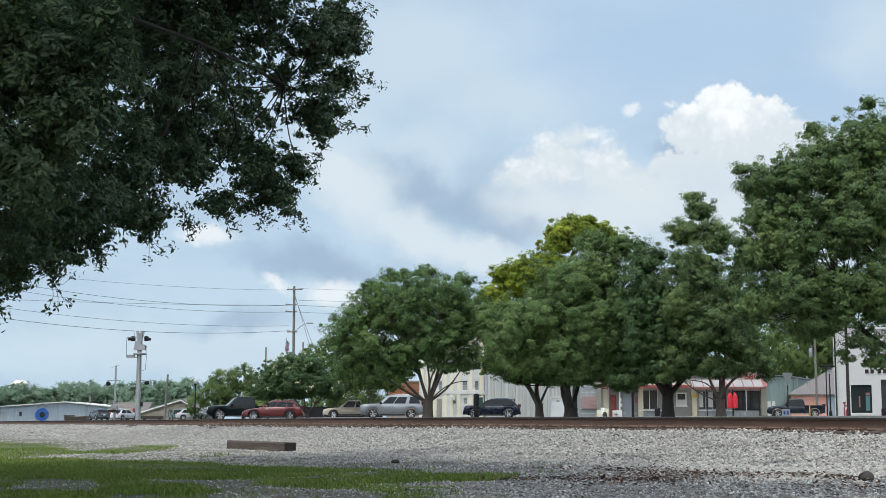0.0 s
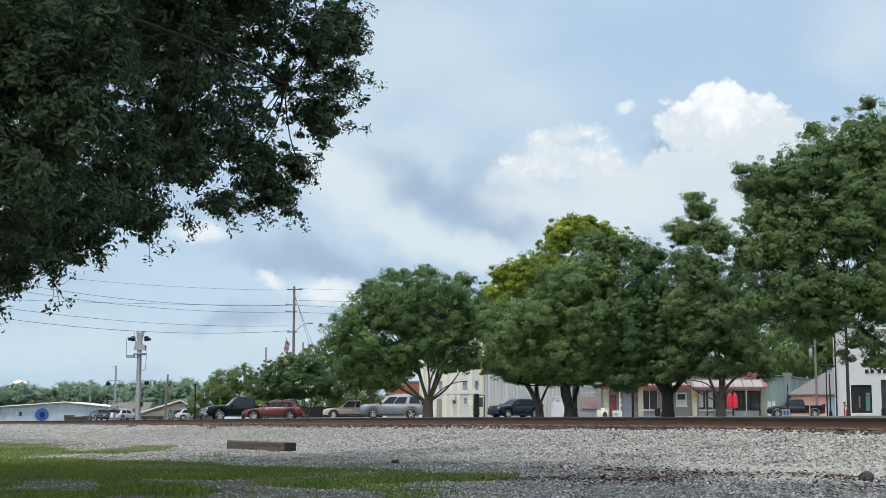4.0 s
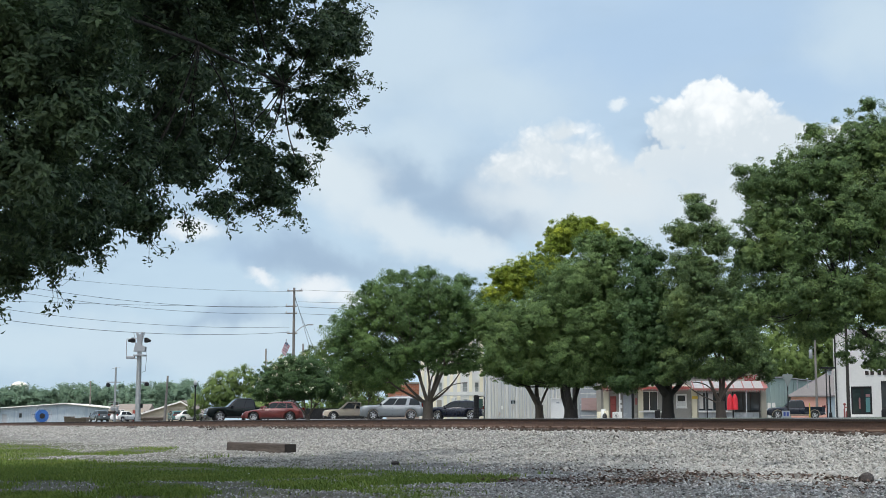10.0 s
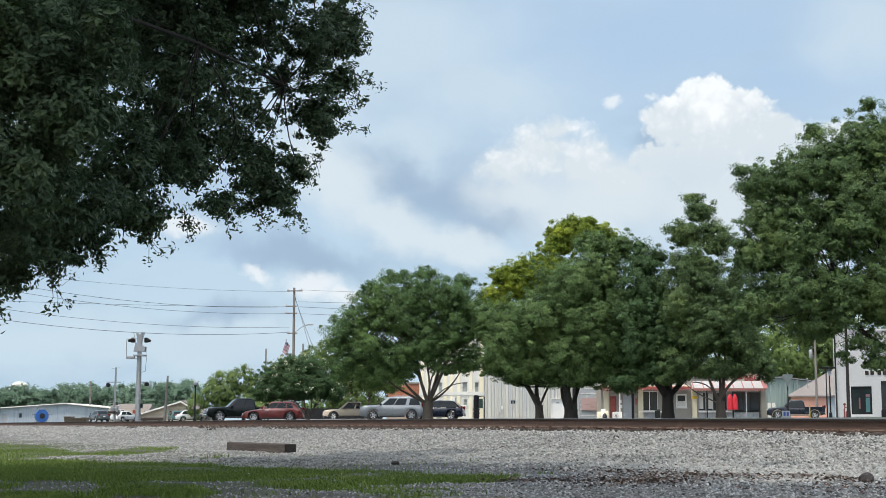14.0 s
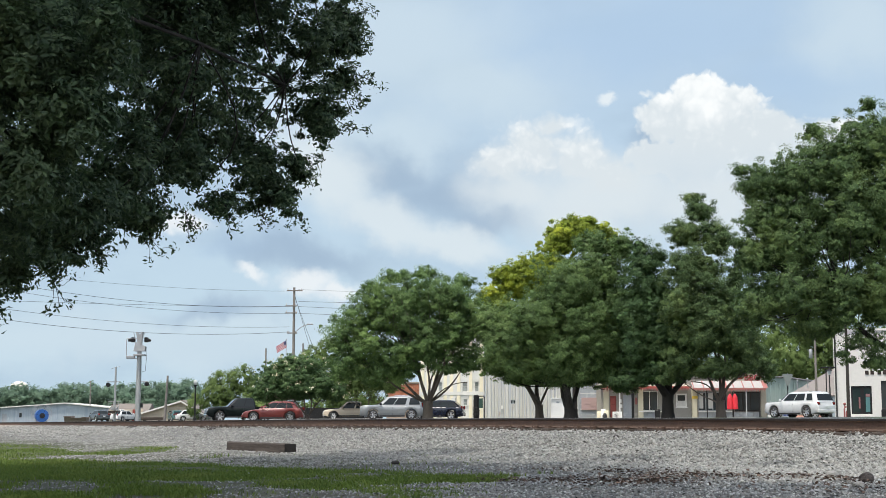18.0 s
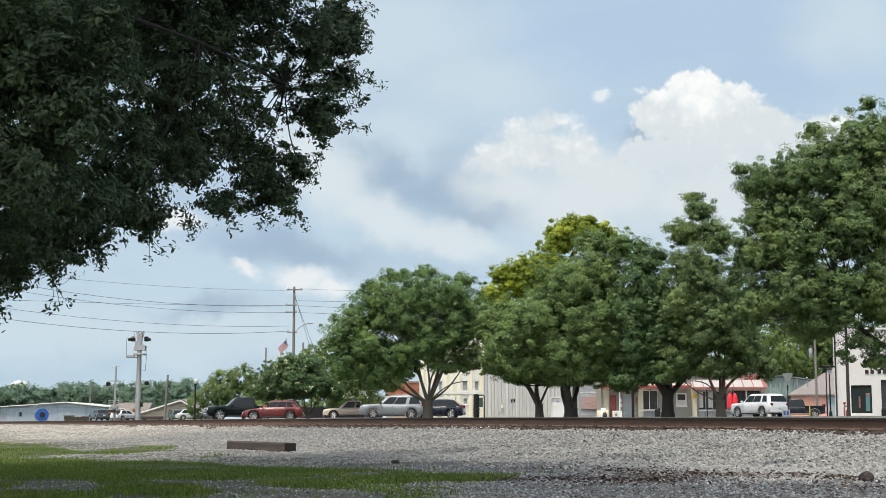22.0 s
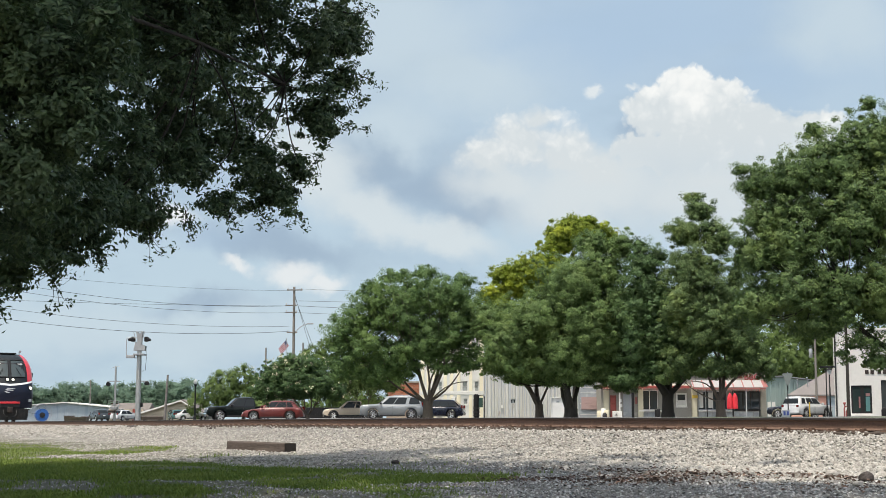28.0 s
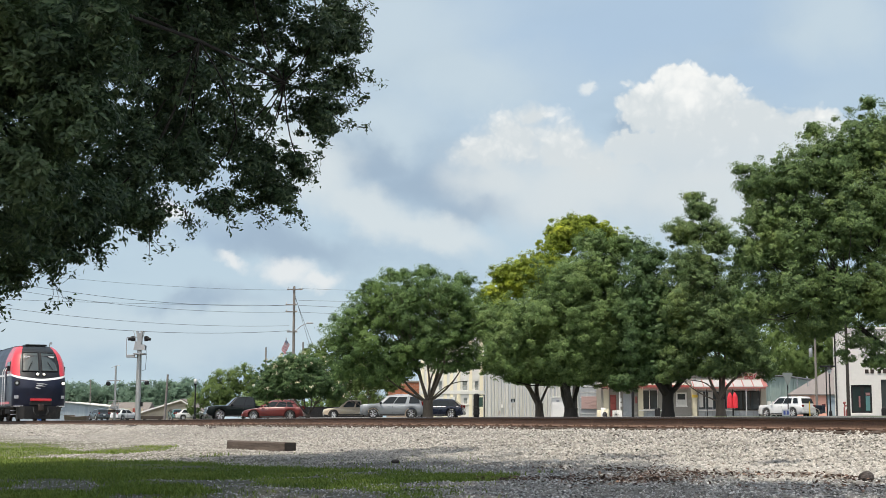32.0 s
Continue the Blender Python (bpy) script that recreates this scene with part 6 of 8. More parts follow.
# ---- vehicles: x forward, z up from the road ----
def wheel_parts(t, r, wide, pos, outer, rim_mat, spokes=6, label=""):
    w = thing("wheel", Matrix(), "", "")
    w.parent, w.location = t, pos
    ty = Shape()
    prof = [(-wide / 2, 0.70), (-wide / 2, 0.9), (-wide * 0.4, 0.985), (wide * 0.4, 0.985), (wide / 2, 0.9), (wide / 2, 0.70), (wide * 0.3, 0.66), (-wide * 0.3, 0.66)]
    n = 24
    rings = [[(q * r * math.cos(2 * math.pi * j / n), y, q * r * math.sin(2 * math.pi * j / n)) for j in range(n)] for y, q in prof + prof[:1]]
    ty.loft(rings, caps=False)
    part("tyre", ty, M["tyre"], w, smooth=True)
    s = 1 if outer else -1
    rim = Shape()
    rings = [[(q * r * math.cos(2 * math.pi * j / n), s * y, q * r * math.sin(2 * math.pi * j / n)) for j in range(n)] for y, q in ((wide * 0.42, 0.70), (wide * 0.44, 0.64), (wide * 0.2, 0.6), (wide * 0.15, 0.1), (wide * 0.15, 0.001))]
    rim.loft(rings, caps=False)
    part("rim", rim, M["iron"], w, smooth=True)
    sp = Shape()
    for k in range(spokes):
        a = 2 * math.pi * k / spokes
        c, d = math.cos(a), math.sin(a)
        wd = 0.085 * r * 6 / spokes * 1.7
        q = [(lerp(0.1, 0.65, u) * r * c - v * wd * d, s * wide * lerp(0.36, 0.44, u), lerp(0.1, 0.65, u) * r * d + v * wd * c) for u, v in ((0, -1), (1, -0.8), (1, 0.8), (0, 1))]
        sp.slab(q, 0.02)
    sp.disc((0, s * wide * 0.36, 0), (0, 1, 0), 0.16 * r, 0.16 * r, 0.05, 12)
    sp.tube([(0.67 * r * math.cos(2 * math.pi * j / n), s * wide * 0.43, 0.67 * r * math.sin(2 * math.pi * j / n)) for j in range(n + 1)], 0.035 * r, 6, False)
    part("spokes", sp, rim_mat, w, smooth=True)
    w["radius"] = r
    return w


def car(name, label, m, L, W, H, paint, top, bed=None, belt=(0, 0), belt_z=1.0, roof=(0, 0), wheels=(-1.3, 1.3), r=0.36, clear=0.24, cuts=(), category="car", trim=None, rails=False, spokes=6, rim_mat=None, pillar=None, lights=(0.62, 0.78), round_off=0.16, glass=(0.14, 0.9)):
    """top: outline of the body (x, z) from tail to nose; belt, roof: the cabin's ends at belt and roof height; cuts: side windows as shares of its length."""
    t = thing(name, m, label, category)
    xs = sorted({*np.linspace(-L / 2, L / 2, 40), *[wx + k * (r + 0.075) for wx in wheels for k in (-1, -0.94, -0.75, -0.5, -0.25, 0, 0.25, 0.5, 0.75, 0.94, 1)]})
    tx, tz = [p[0] for p in top], [p[1] for p in top]
    rings = []
    for x in xs:
        zt = float(np.interp(x, tx, tz))
        zb = clear + (0.18 * max(0, (abs(x) - L / 2 + 0.5) / 0.5) if abs(x) > L / 2 - 0.5 else 0)
        for wx in wheels:
            q = (r + 0.075) ** 2 - (x - wx) ** 2
            if q > 0:
                zb = max(zb, r + math.sqrt(q))
        e = max(0.0, (abs(x) - (L / 2 - 0.45)) / 0.45)
        w = W / 2 * (1 - 0.17 * e ** 2.2)
        zb = min(zb, zt - 0.12)
        hh = zt - zb
        half = [(w * 0.93, zb), (w * 0.985, zb + 0.1 * hh), (w, zb + 0.42 * hh), (w * 0.995, zb + 0.68 * hh), (w * 0.965, zb + 0.9 * hh), (w * 0.9, zb + 0.985 * hh), (w * 0.7, zt + 0.012), (0, zt + 0.03)]
        rings.append([(x, -y, z) for y, z in half] + [(x, y, z) for y, z in half[-2::-1]])
    body = part("body", Shape().loft(rings), paint, t, smooth=True)
    # cabin
    wb, wr = W / 2 * 0.93, W / 2 * 0.74

    def outline(x0, x1, w, z, c=round_off):
        pts = []
        for cx, cy, a0 in ((x1 - c, w - c, 0), (x0 + c, w - c, 90), (x0 + c, -w + c, 180), (x1 - c, -w + c, 270)):
            for k in range(4):
                a = radians(a0 + 30 * k)
                pts.append((cx + c * math.cos(a), cy + c * math.sin(a), z))
        return pts
    edge = outline(lerp(belt[0], roof[0], 0.91), lerp(belt[1], roof[1], 0.91), lerp(wb, wr, 0.91), lerp(belt_z - 0.06, H - 0.05, 0.91))
    part("pillars", Shape().loft([outline(*belt, wb, belt_z - 0.06), edge], caps=False), pillar or paint, t, smooth=True)
    part("roof", Shape().loft([edge, outline(roof[0] + 0.05, roof[1] - 0.07, wr - 0.04, H - 0.03), outline(roof[0] + 0.3, roof[1] - 0.35, wr - 0.3, H)]), paint, t, smooth=True)

    def on_side(u, v, s):
        x0, x1 = lerp(belt[0], roof[0], v), lerp(belt[1], roof[1], v)
        return (lerp(x0, x1, u), s * (lerp(wb, wr, v) + 0.004), lerp(belt_z - 0.06, H - 0.05, v))
    for s in (-1, 1):
        for a, b in cuts:
            q = [on_side(a, glass[0], s), on_side(b, glass[0], s), on_side(b - 0.006, glass[1], s), on_side(a + 0.006, glass[1], s)]
            part("side_window", Shape().slab(q, 0.012 * -s), M["car_glass"], t)
        part("sill_strip", Shape().box(wheels[0] + r + 0.12, wheels[1] - r - 0.12, s * W * 0.497 - 0.02, s * W * 0.497 + 0.02, clear + 0.02, clear + 0.12, 0.015), trim or M["rubber"], t)
        part("mirror", Shape().box(belt[1] - 0.5, belt[1] - 0.3, s * (W / 2 + 0.08) - 0.1, s * (W / 2 + 0.08) + 0.1, belt_z + 0.02, belt_z + 0.2, 0.05), paint if H < 1.9 else M["black_gloss"], t)
        for a, b in list(cuts)[-2:]:
            hx = lerp(belt[0], belt[1], a + 0.03)
            part("door_handle", Shape().box(hx, hx + 0.2, s * W * 0.487 - 0.025, s * W * 0.487 + 0.025, belt_z - 0.21, belt_z - 0.17, 0.01), paint, t)
            dx = lerp(belt[0], belt[1], a - 0.012)
            part("door_gap", Shape().box(dx - 0.006, dx + 0.006, s * W * 0.496 - 0.012, s * W * 0.496 + 0.003, clear + 0.16, belt_z - 0.12), M["rubber"], t)
        nz = float(np.interp(L / 2 - 0.2, tx, tz))
        part("headlight", Shape().box(L / 2 - 0.34, L / 2 - 0.02, s * W * 0.40 - 0.19, s * W * 0.40 + 0.055, nz - 0.26, nz - 0.08, 0.05), M["lens_clear"], t)
        lz0, lz1 = lights
        part("tail_light", Shape().box(-L / 2 - 0.01, -L / 2 + 0.16, s * W * 0.385 - (0.14 if s > 0 else 0.075), s * W * 0.385 + (0.075 if s > 0 else 0.14), H * lz0 - 0.12, H * lz1 - 0.12, 0.03), M["lens_red"], t)
        if trim:
            for wx in wheels:
                arc = [(wx + (r + 0.1) * math.cos(a), s * (W / 2 - 0.01), r + (r + 0.1) * math.sin(a)) for a in np.linspace(-0.1, math.pi + 0.1, 12)]
                part("arch_trim", Shape().tube(arc, 0.035, 6), trim, t)
        if rails:
            part("roof_rail", Shape().tube([(roof[0] + 0.3, s * (wr - 0.1), H - 0.03), (roof[0] + 0.4, s * (wr - 0.1), H + 0.05), (roof[1] - 0.6, s * (wr - 0.1), H + 0.05), (roof[1] - 0.5, s * (wr - 0.1), H - 0.04)], 0.018, 6), M["chrome"], t)
    # front and rear glass follow the slopes of the cabin
    for xa, xb, nm, s in ((belt[1], roof[1], "windscreen", 1), (belt[0], roof[0], "rear_window", -1)):
        q = []
        for v, sy in ((glass[0], -1), (glass[0], 1), (glass[1] - 0.04, 1), (glass[1] - 0.04, -1)):
            q.append((lerp(xa, xb, v) + s * 0.004, sy * (lerp(wb, wr, v) - 0.13), lerp(belt_z - 0.06, H - 0.05, v)))
        part(nm, Shape().slab(q, 0.012 * s), M["car_glass"], t)
    nose = float(np.interp(L / 2, tx, tz))
    part("grille", Shape().box(L / 2 - 0.1, L / 2 + 0.005, -W * 0.27, W * 0.27, nose - 0.36, nose - 0.12, 0.03), M["chrome"] if bed else M["black_gloss"], t)
    part("front_bumper", Shape().box(L / 2 - 0.25, L / 2 + 0.04, -W * 0.43, W * 0.43, clear + 0.08, clear + 0.3, 0.06), M["chrome"] if trim or bed else paint, t)
    part("rear_bumper", Shape().box(-L / 2 - 0.05, -L / 2 + 0.25, -W * 0.44, W * 0.44, clear + 0.1, clear + 0.34, 0.06), M["chrome"] if bed else paint, t)
    part("number_plate", Shape().box(-L / 2 - 0.065, -L / 2 - 0.02, -0.16, 0.16, clear + 0.42, clear + 0.56, 0.005), M["plate"], t)
    if bed:
        x0, x1, zf, zt = bed
        for s in (-1, 1):
            part("bed_side", Shape().box(x0, x1, s * W * 0.45 - 0.07, s * W * 0.45 + 0.07, zf, zt, 0.03), paint, t)
        part("tailgate", Shape().box(x0 - 0.02, x0 + 0.07, -W * 0.41, W * 0.41, zf, zt - 0.01, 0.02), paint, t)
    for wx in wheels:
        for s in (-1, 1):
            wheel_parts(t, r, 0.24, (wx, s * (W / 2 - 0.14), r), s > 0, rim_mat or M["rim"], spokes)
    return t


def parked(px, d, turn):
    return pose(px, d, float(ground_level(px, d)) + 0.03, 0, 0, turn)


def suv_top(L, hood, nose, belt, tail):
    h = L / 2
    return [(-h, tail - 0.25), (-h + 0.06, tail), (-h * 0.2, belt), (h * 0.28, belt), (h * 0.36, hood + 0.05), (h * 0.7, hood), (h - 0.22, nose + 0.06), (h - 0.04, nose - 0.06), (h, nose - 0.3)]


car("silver_suv", "large silver sport utility vehicle parked by the oak", parked(-4.33, 119, 183), 5.3, 2.0, 1.95, M["paint_silver"], suv_top(5.3, 1.2, 1.12, 1.18, 1.14),
             belt=(-2.6, 1.32), belt_z=1.18, roof=(-2.44, 0.35), wheels=(-1.62, 1.55), r=0.41, cuts=((0.06, 0.31), (0.385, 0.645), (0.66, 0.9)), round_off=0.24, glass=(0.16, 0.86), rails=True, trim=None)
car("red_crossover", "dark red compact crossover parked nose to the pickup", parked(-12.95, 108, 180), 4.62, 1.84, 1.56, M["paint_red"],
          [(-2.31, 0.72), (-2.24, 1.0), (-0.5, 1.02), (0.55, 0.97), (0.85, 0.97), (1.55, 0.88), (2.05, 0.78), (2.25, 0.66), (2.31, 0.45)],
          belt=(-2.12, 1.15), belt_z=0.98, roof=(-1.6, 0.1), wheels=(-1.36, 1.4), r=0.36, clear=0.22, cuts=((0.14, 0.3), (0.315, 0.6), (0.615, 0.9)), round_off=0.3, glass=(0.2, 0.86), spokes=10)
car("black_pickup", "black crew-cab pickup with bright wheels", parked(-16.4, 115, 197), 5.85, 2.0, 1.93, M["paint_black"],
          [(-2.925, 0.7), (-2.9, 0.75), (-1.05, 0.78), (-1.0, 1.15), (0.9, 1.17), (1.1, 1.22), (2.3, 1.18), (2.75, 1.12), (2.88, 1.0), (2.925, 0.7)],
          bed=(-2.9, -1.0, 0.72, 1.2), belt=(-1.05, 1.3), belt_z=1.17, roof=(-0.92, 0.5), wheels=(-1.75, 1.85), r=0.42, clear=0.34, pillar=M["black_gloss"], cuts=((0.06, 0.42), (0.45, 0.9)), category="pickup truck")
car("tan_pickup", "old tan extended-cab pickup with black arches", parked(-8.47, 130, 182), 5.1, 1.75, 1.7, M["paint_tan"],
          [(-2.55, 0.62), (-2.5, 0.66), (-0.95, 0.68), (-0.9, 1.0), (0.8, 1.02), (1.0, 1.02), (2.1, 0.94), (2.42, 0.86), (2.5, 0.76), (2.55, 0.6)],
          bed=(-2.5, -0.92, 0.62, 1.02), belt=(-1.0, 1.15), belt_z=1.02, roof=(-0.95, 0.35), wheels=(-1.5, 1.55), r=0.36, clear=0.3, cuts=((0.04, 0.27), (0.34, 0.86)), category="pickup truck", trim=M["rubber"])
car("navy_pickup", "dark navy pickup with tan wheel arches", parked(36.1, 145, 172), 5.9, 2.0, 1.95, M["paint_truck"],
            [(-2.95, 0.7), (-2.9, 0.75), (-0.95, 0.78), (-0.9, 1.15), (0.9, 1.18), (1.1, 1.22), (2.3, 1.16), (2.75, 1.06), (2.88, 0.94), (2.95, 0.7)],
            bed=(-2.9, -0.9, 0.72, 1.26), belt=(-0.95, 1.3), belt_z=1.18, roof=(-0.75, 0.5), wheels=(-1.85, 1.85), r=0.42, clear=0.36, pillar=M["black_gloss"], cuts=((0.06, 0.42), (0.45, 0.9)), category="pickup truck", trim=M["trim_tan"])
BLUE = car("navy_crossover", "dark navy crossover driving along the parking strip", parked(0.77, 121, 176), 4.75, 1.9, 1.66, M["paint_blue"], suv_top(4.75, 1.06, 0.98, 1.05, 1.06),
           belt=(-2.28, 1.2), belt_z=1.02, roof=(-1.55, 0.15), wheels=(-1.4, 1.45), r=0.37, clear=0.22, pillar=M["black_gloss"], cuts=((0.1, 0.285), (0.3, 0.585), (0.6, 0.9)), round_off=0.3, glass=(0.16, 0.86), spokes=5)
WHITE_SUV = car("white_suv", "large white sport utility vehicle turning in the yard", parked(27.08, 101, 128), 5.2, 2.02, 1.86, M["paint_white"], suv_top(5.2, 1.14, 1.06, 1.15, 1.1),
                belt=(-2.52, 1.2), belt_z=1.14, roof=(-2.2, 0.35), wheels=(-1.55, 1.55), r=0.41, clear=0.26, cuts=((0.1, 0.27), (0.33, 0.6), (0.615, 0.9)), lights=(0.56, 0.66), round_off=0.3, glass=(0.2, 0.85))
# small cars far off on the left
def far_car(px, d, turn, paint, label):
    return car("parked_car", label, parked(px, d, turn), 4.5, 1.8, 1.5, paint, suv_top(4.5, 0.95, 0.88, 0.95, 0.97), belt=(-1.9, 1.1), belt_z=0.94, roof=(-1.3, 0.2), wheels=(-1.3, 1.38), r=0.33, clear=0.2, cuts=((0.1, 0.48), (0.52, 0.9)))


far_car(-46.16, 190, 120, M["paint_grey"], "dark grey hatchback parked by the warehouse")
far_car(-44.55, 198, 60, M["paint_white"], "white saloon parked by the tan house")
far_car(-37.72, 200, 110, M["paint_teal"], "teal saloon parked by the tan house")
far_car(-33.99, 192, 15, M["paint_white"], "white saloon parked near the lamp post")


# ---- the locomotive: x forward from its nose, z up from the rails ----
R = {
    "navy": surf("loco_navy", (0.009, 0.012, 0.03), (0.007, 0.01, 0.024), 0.8, 0.4, bump=0.0, coat=0.15, spec=0.3),
    "red": surf("loco_red", (0.62, 0.035, 0.05), (0.56, 0.03, 0.043), 0.8, 0.35, bump=0.0, coat=0.5),
    "white": surf("loco_white", (0.78, 0.78, 0.78), (0.7, 0.7, 0.7), 1, 0.4, bump=0.0),
    "mask": surf("loco_mask", (0.012, 0.014, 0.016), (0.01, 0.012, 0.013), 1, 0.4, bump=0.0, coat=0.15, spec=0.3),
    "under": surf("loco_underframe", (0.018, 0.018, 0.018), (0.012, 0.012, 0.012), 3, 0.75, bump=0.2, wear=(0.04, 0.034, 0.03)),
    "glass": glass_dark("loco_glass", (0.05, 0.066, 0.066), 0.06, 0.6, 0.3),
    "lamp": glow("headlamp_glow", (1.0, 0.95, 0.82), 2.5),
    "ditch": glow("ditch_lamp_glow", (1.0, 0.98, 0.92), 4.0),
    "dim": surf("lamp_glass", (0.4, 0.42, 0.45), None, 5, 0.15, bump=0, coat=0.8),
}


def make_locomotive():
    t = thing("locomotive", pose(0, 0, 0), "passenger diesel locomotive in navy, red and white", "locomotive")

    def half_w(z):
        return 1.53 * (1 - 0.3 * max(0, (z - 2.95) / 1.4) ** 2.2) * (1 - 0.04 * max(0, (1.6 - z) / 1.2) ** 2)

    def nose_x(z):
        return float(np.interp(z, (0.5, 1.0, 1.9, 2.35, 3.9, 4.2, 4.4), (-0.18, -0.05, 0.0, -0.1, -0.95, -1.35, -1.9)))

    def P(f, z):
        """f from -1 to 1 across the front; beyond that back along the side."""
        w = half_w(z)
        k = min(1.0, abs(f))
        y = math.sin(k * math.pi / 2) ** 0.9 * w
        x = nose_x(z) - 0.75 * (1 - math.cos(k * math.pi / 2)) ** 1.15
        if abs(f) > 1:
            x -= (abs(f) - 1)
        return (x, math.copysign(y, f), z)

    def vee(f):
        return 2.36 + 0.32 * min(1.0, abs(f)) ** 1.2

    def skin(f0, f1, lo, hi, nf, nz):
        """A patch of the front between two heights, which may follow the vee."""
        s = Shape()
        pts = []
        for j in range(nz + 1):
            for i in range(nf + 1):
                f = lerp(f0, f1, i / nf)
                a, b = lo(f), hi(f)
                pts.append(P(f, lerp(a, b, j / nz)))
        s.add(pts, [(j * (nf + 1) + i, j * (nf + 1) + i + 1, (j + 1) * (nf + 1) + i + 1, (j + 1) * (nf + 1) + i) for j in range(nz) for i in range(nf)])
        return s
    TOP = 4.36
    part("nose_panel", skin(-1, 1, lambda f: 0.85, lambda f: vee(f) - 0.06, 28, 8), R["navy"], t, "navy nose with rounded corners", True)
    part("vee_stripe", skin(-1, 1, lambda f: vee(f) - 0.06, lambda f: vee(f) + 0.06, 28, 1), R["white"], t, "white vee stripe", True)
    part("front_mask", skin(-0.5, 0.5, lambda f: vee(f) + 0.06, lambda f: TOP, 18, 10), R["mask"], t, "black mask round the windscreen", True)
    for s in (-1, 1):
        a, b = sorted((s * 0.5, s * 1.0))
        part("red_flank", skin(a, b, lambda f: vee(f) + 0.06, lambda f: TOP, 12, 10), R["red"], t, "bright red cab corner", True)
    # long body behind the cab
    LEN = 20.5
    prof = [(1.53, 0.85), (1.53, 2.0)]
    for s in (-1, 1):
        def strip(z0, z1, x0, x1, n=4):
            sh = Shape()
            rings = []
            for q in range(n + 1):
                z = lerp(z0, z1, q / n)
                x_start = nose_x(z) - 0.75 + 0.0 if x0 is None else x0
                rings.append([(x_start, s * half_w(z), z), (x1, s * half_w(z), z)])
            sh.loft(rings, caps=False, closed=False)
            return sh
        part("side_panel", strip(0.85, 2.62, None, -LEN), R["navy"], t, "navy body side")
        part("side_stripe", strip(2.62, 2.74, None, -LEN, 1), R["white"], t)
        part("side_panel", strip(2.74, TOP, None, -3.4), R["red"], t, "red cab side")
        part("side_panel", strip(2.74, TOP, -3.4, -LEN), R["navy"], t, "navy upper body side")
        part("lower_stripe", Shape().box(-LEN, -1.4, s * 1.535 - 0.012, s * 1.535 + 0.012, 0.98, 1.12), R["red"], t, "red sill stripe")
        part("cab_window", Shape().box(-2.4, -1.5, s * 1.5 - 0.04, s * 1.5 + 0.04, 2.75, 3.45, 0.05), R["glass"], t)
        part("cab_door", Shape().box(-3.2, -2.6, s * 1.535 - 0.02, s * 1.535 + 0.02, 1.2, 3.2, 0.02), R["navy"], t)
        for q in (-2.52, -3.28):
            part("handrail", Shape().tube([(q, s * 1.62, 0.9), (q, s * 1.64, 1.3), (q, s * 1.64, 2.9), (q, s * 1.54, 3.1)], 0.02, 6), R["white"], t)
        part("mirror_arm", Shape().box(-1.75, -1.6, s * 1.6 - 0.06, s * 1.6 + 0.06, 2.9, 3.2, 0.03), M["black"], t)
        for q in range(4):
            part("step", Shape().box(-1.25, -0.75, s * 1.35 - 0.12, s * 1.35 + 0.12, 0.35 + q * 0.24, 0.39 + q * 0.24, 0.01), M["galvanised"], t)
    roof = Shape()
    rr = []
    for x in (-2.66, -3.2, -6, -12, -LEN):
        rr.append([(x, y, TOP + 0.1 * (1 - (y / 1.35) ** 2)) for y in np.linspace(-half_w(TOP), half_w(TOP), 9)])
    roof.loft(rr, caps=False, closed=False)
    part("roof", roof, R["mask"], t, "dark roof", True)
    part("roof_front", Shape().add([P(f, TOP) for f in np.linspace(-1, 1, 17)] + [(-2.67, half_w(TOP), TOP), (-2.67, -half_w(TOP), TOP)], [tuple(range(19))]), R["mask"], t)
    part("back_wall", Shape().box(-LEN, -LEN + 0.1, -1.5, 1.5, 0.85, TOP), R["navy"], t)
    part("roof_hatch", Shape().box(-3.2, -1.9, -0.6, 0.6, TOP + 0.06, TOP + 0.14, 0.03), R["mask"], t)
    part("horn", Shape().tube([(-2.6, 0.9, TOP + 0.05), (-2.6, 0.9, TOP + 0.22), (-2.2, 0.9, TOP + 0.24)], [0.03, 0.03, 0.08], 8), M["galvanised"], t)
    # windscreen halves, set on the mask
    for s in (-1, 1):
        a, b = (0.025, 0.455) if s > 0 else (-0.455, -0.025)

        def sits(f, z, out):
            x, y, zz = P(f, z)
            return (x + out, y, zz + out * 0.5)
        g = []
        for z, tr in ((2.86, 0.02), (3.95, 0.0)):
            e0, e1 = (a, b - tr) if s > 0 else (a + tr, b)
            g.append([sits(lerp(e0, e1, i / 6), z, 0.025) for i in range(7)])
        sh = Shape()
        sh.loft(g, caps=False, closed=False)
        ws = part("windscreen", sh, R["glass"], t, "dark raked windscreen")
        edge = g[0] + g[1][::-1]
        part("windscreen_frame", Shape().tube(edge + edge[:1], 0.03, 6), M["black"], ws)
        part("wiper", Shape().tube([sits(s * 0.28, 2.9, 0.07), sits(s * 0.16, 3.4, 0.07)], 0.018, 5), M["black"], ws)
        part("sun_blind", Shape().slab([sits(lerp(a, b, 0.1), 3.3, -0.12), sits(lerp(a, b, 0.85), 3.3, -0.12), sits(lerp(a, b, 0.8), 3.55, -0.12), sits(lerp(a, b, 0.15), 3.55, -0.12)], 0.01), R["white"], ws)
        x, y, z = P(s * 0.3, 3.78)
        part("number_box", Shape().box(x + 0.03, x + 0.06, y - 0.16, y + 0.16, z - 0.12, z - 0.02, 0.01), R["white"], t, "pale number bar")
        # twin headlamps below the screen, and the ditch lamps
        x, y, z = P(s * 0.08, 2.68)
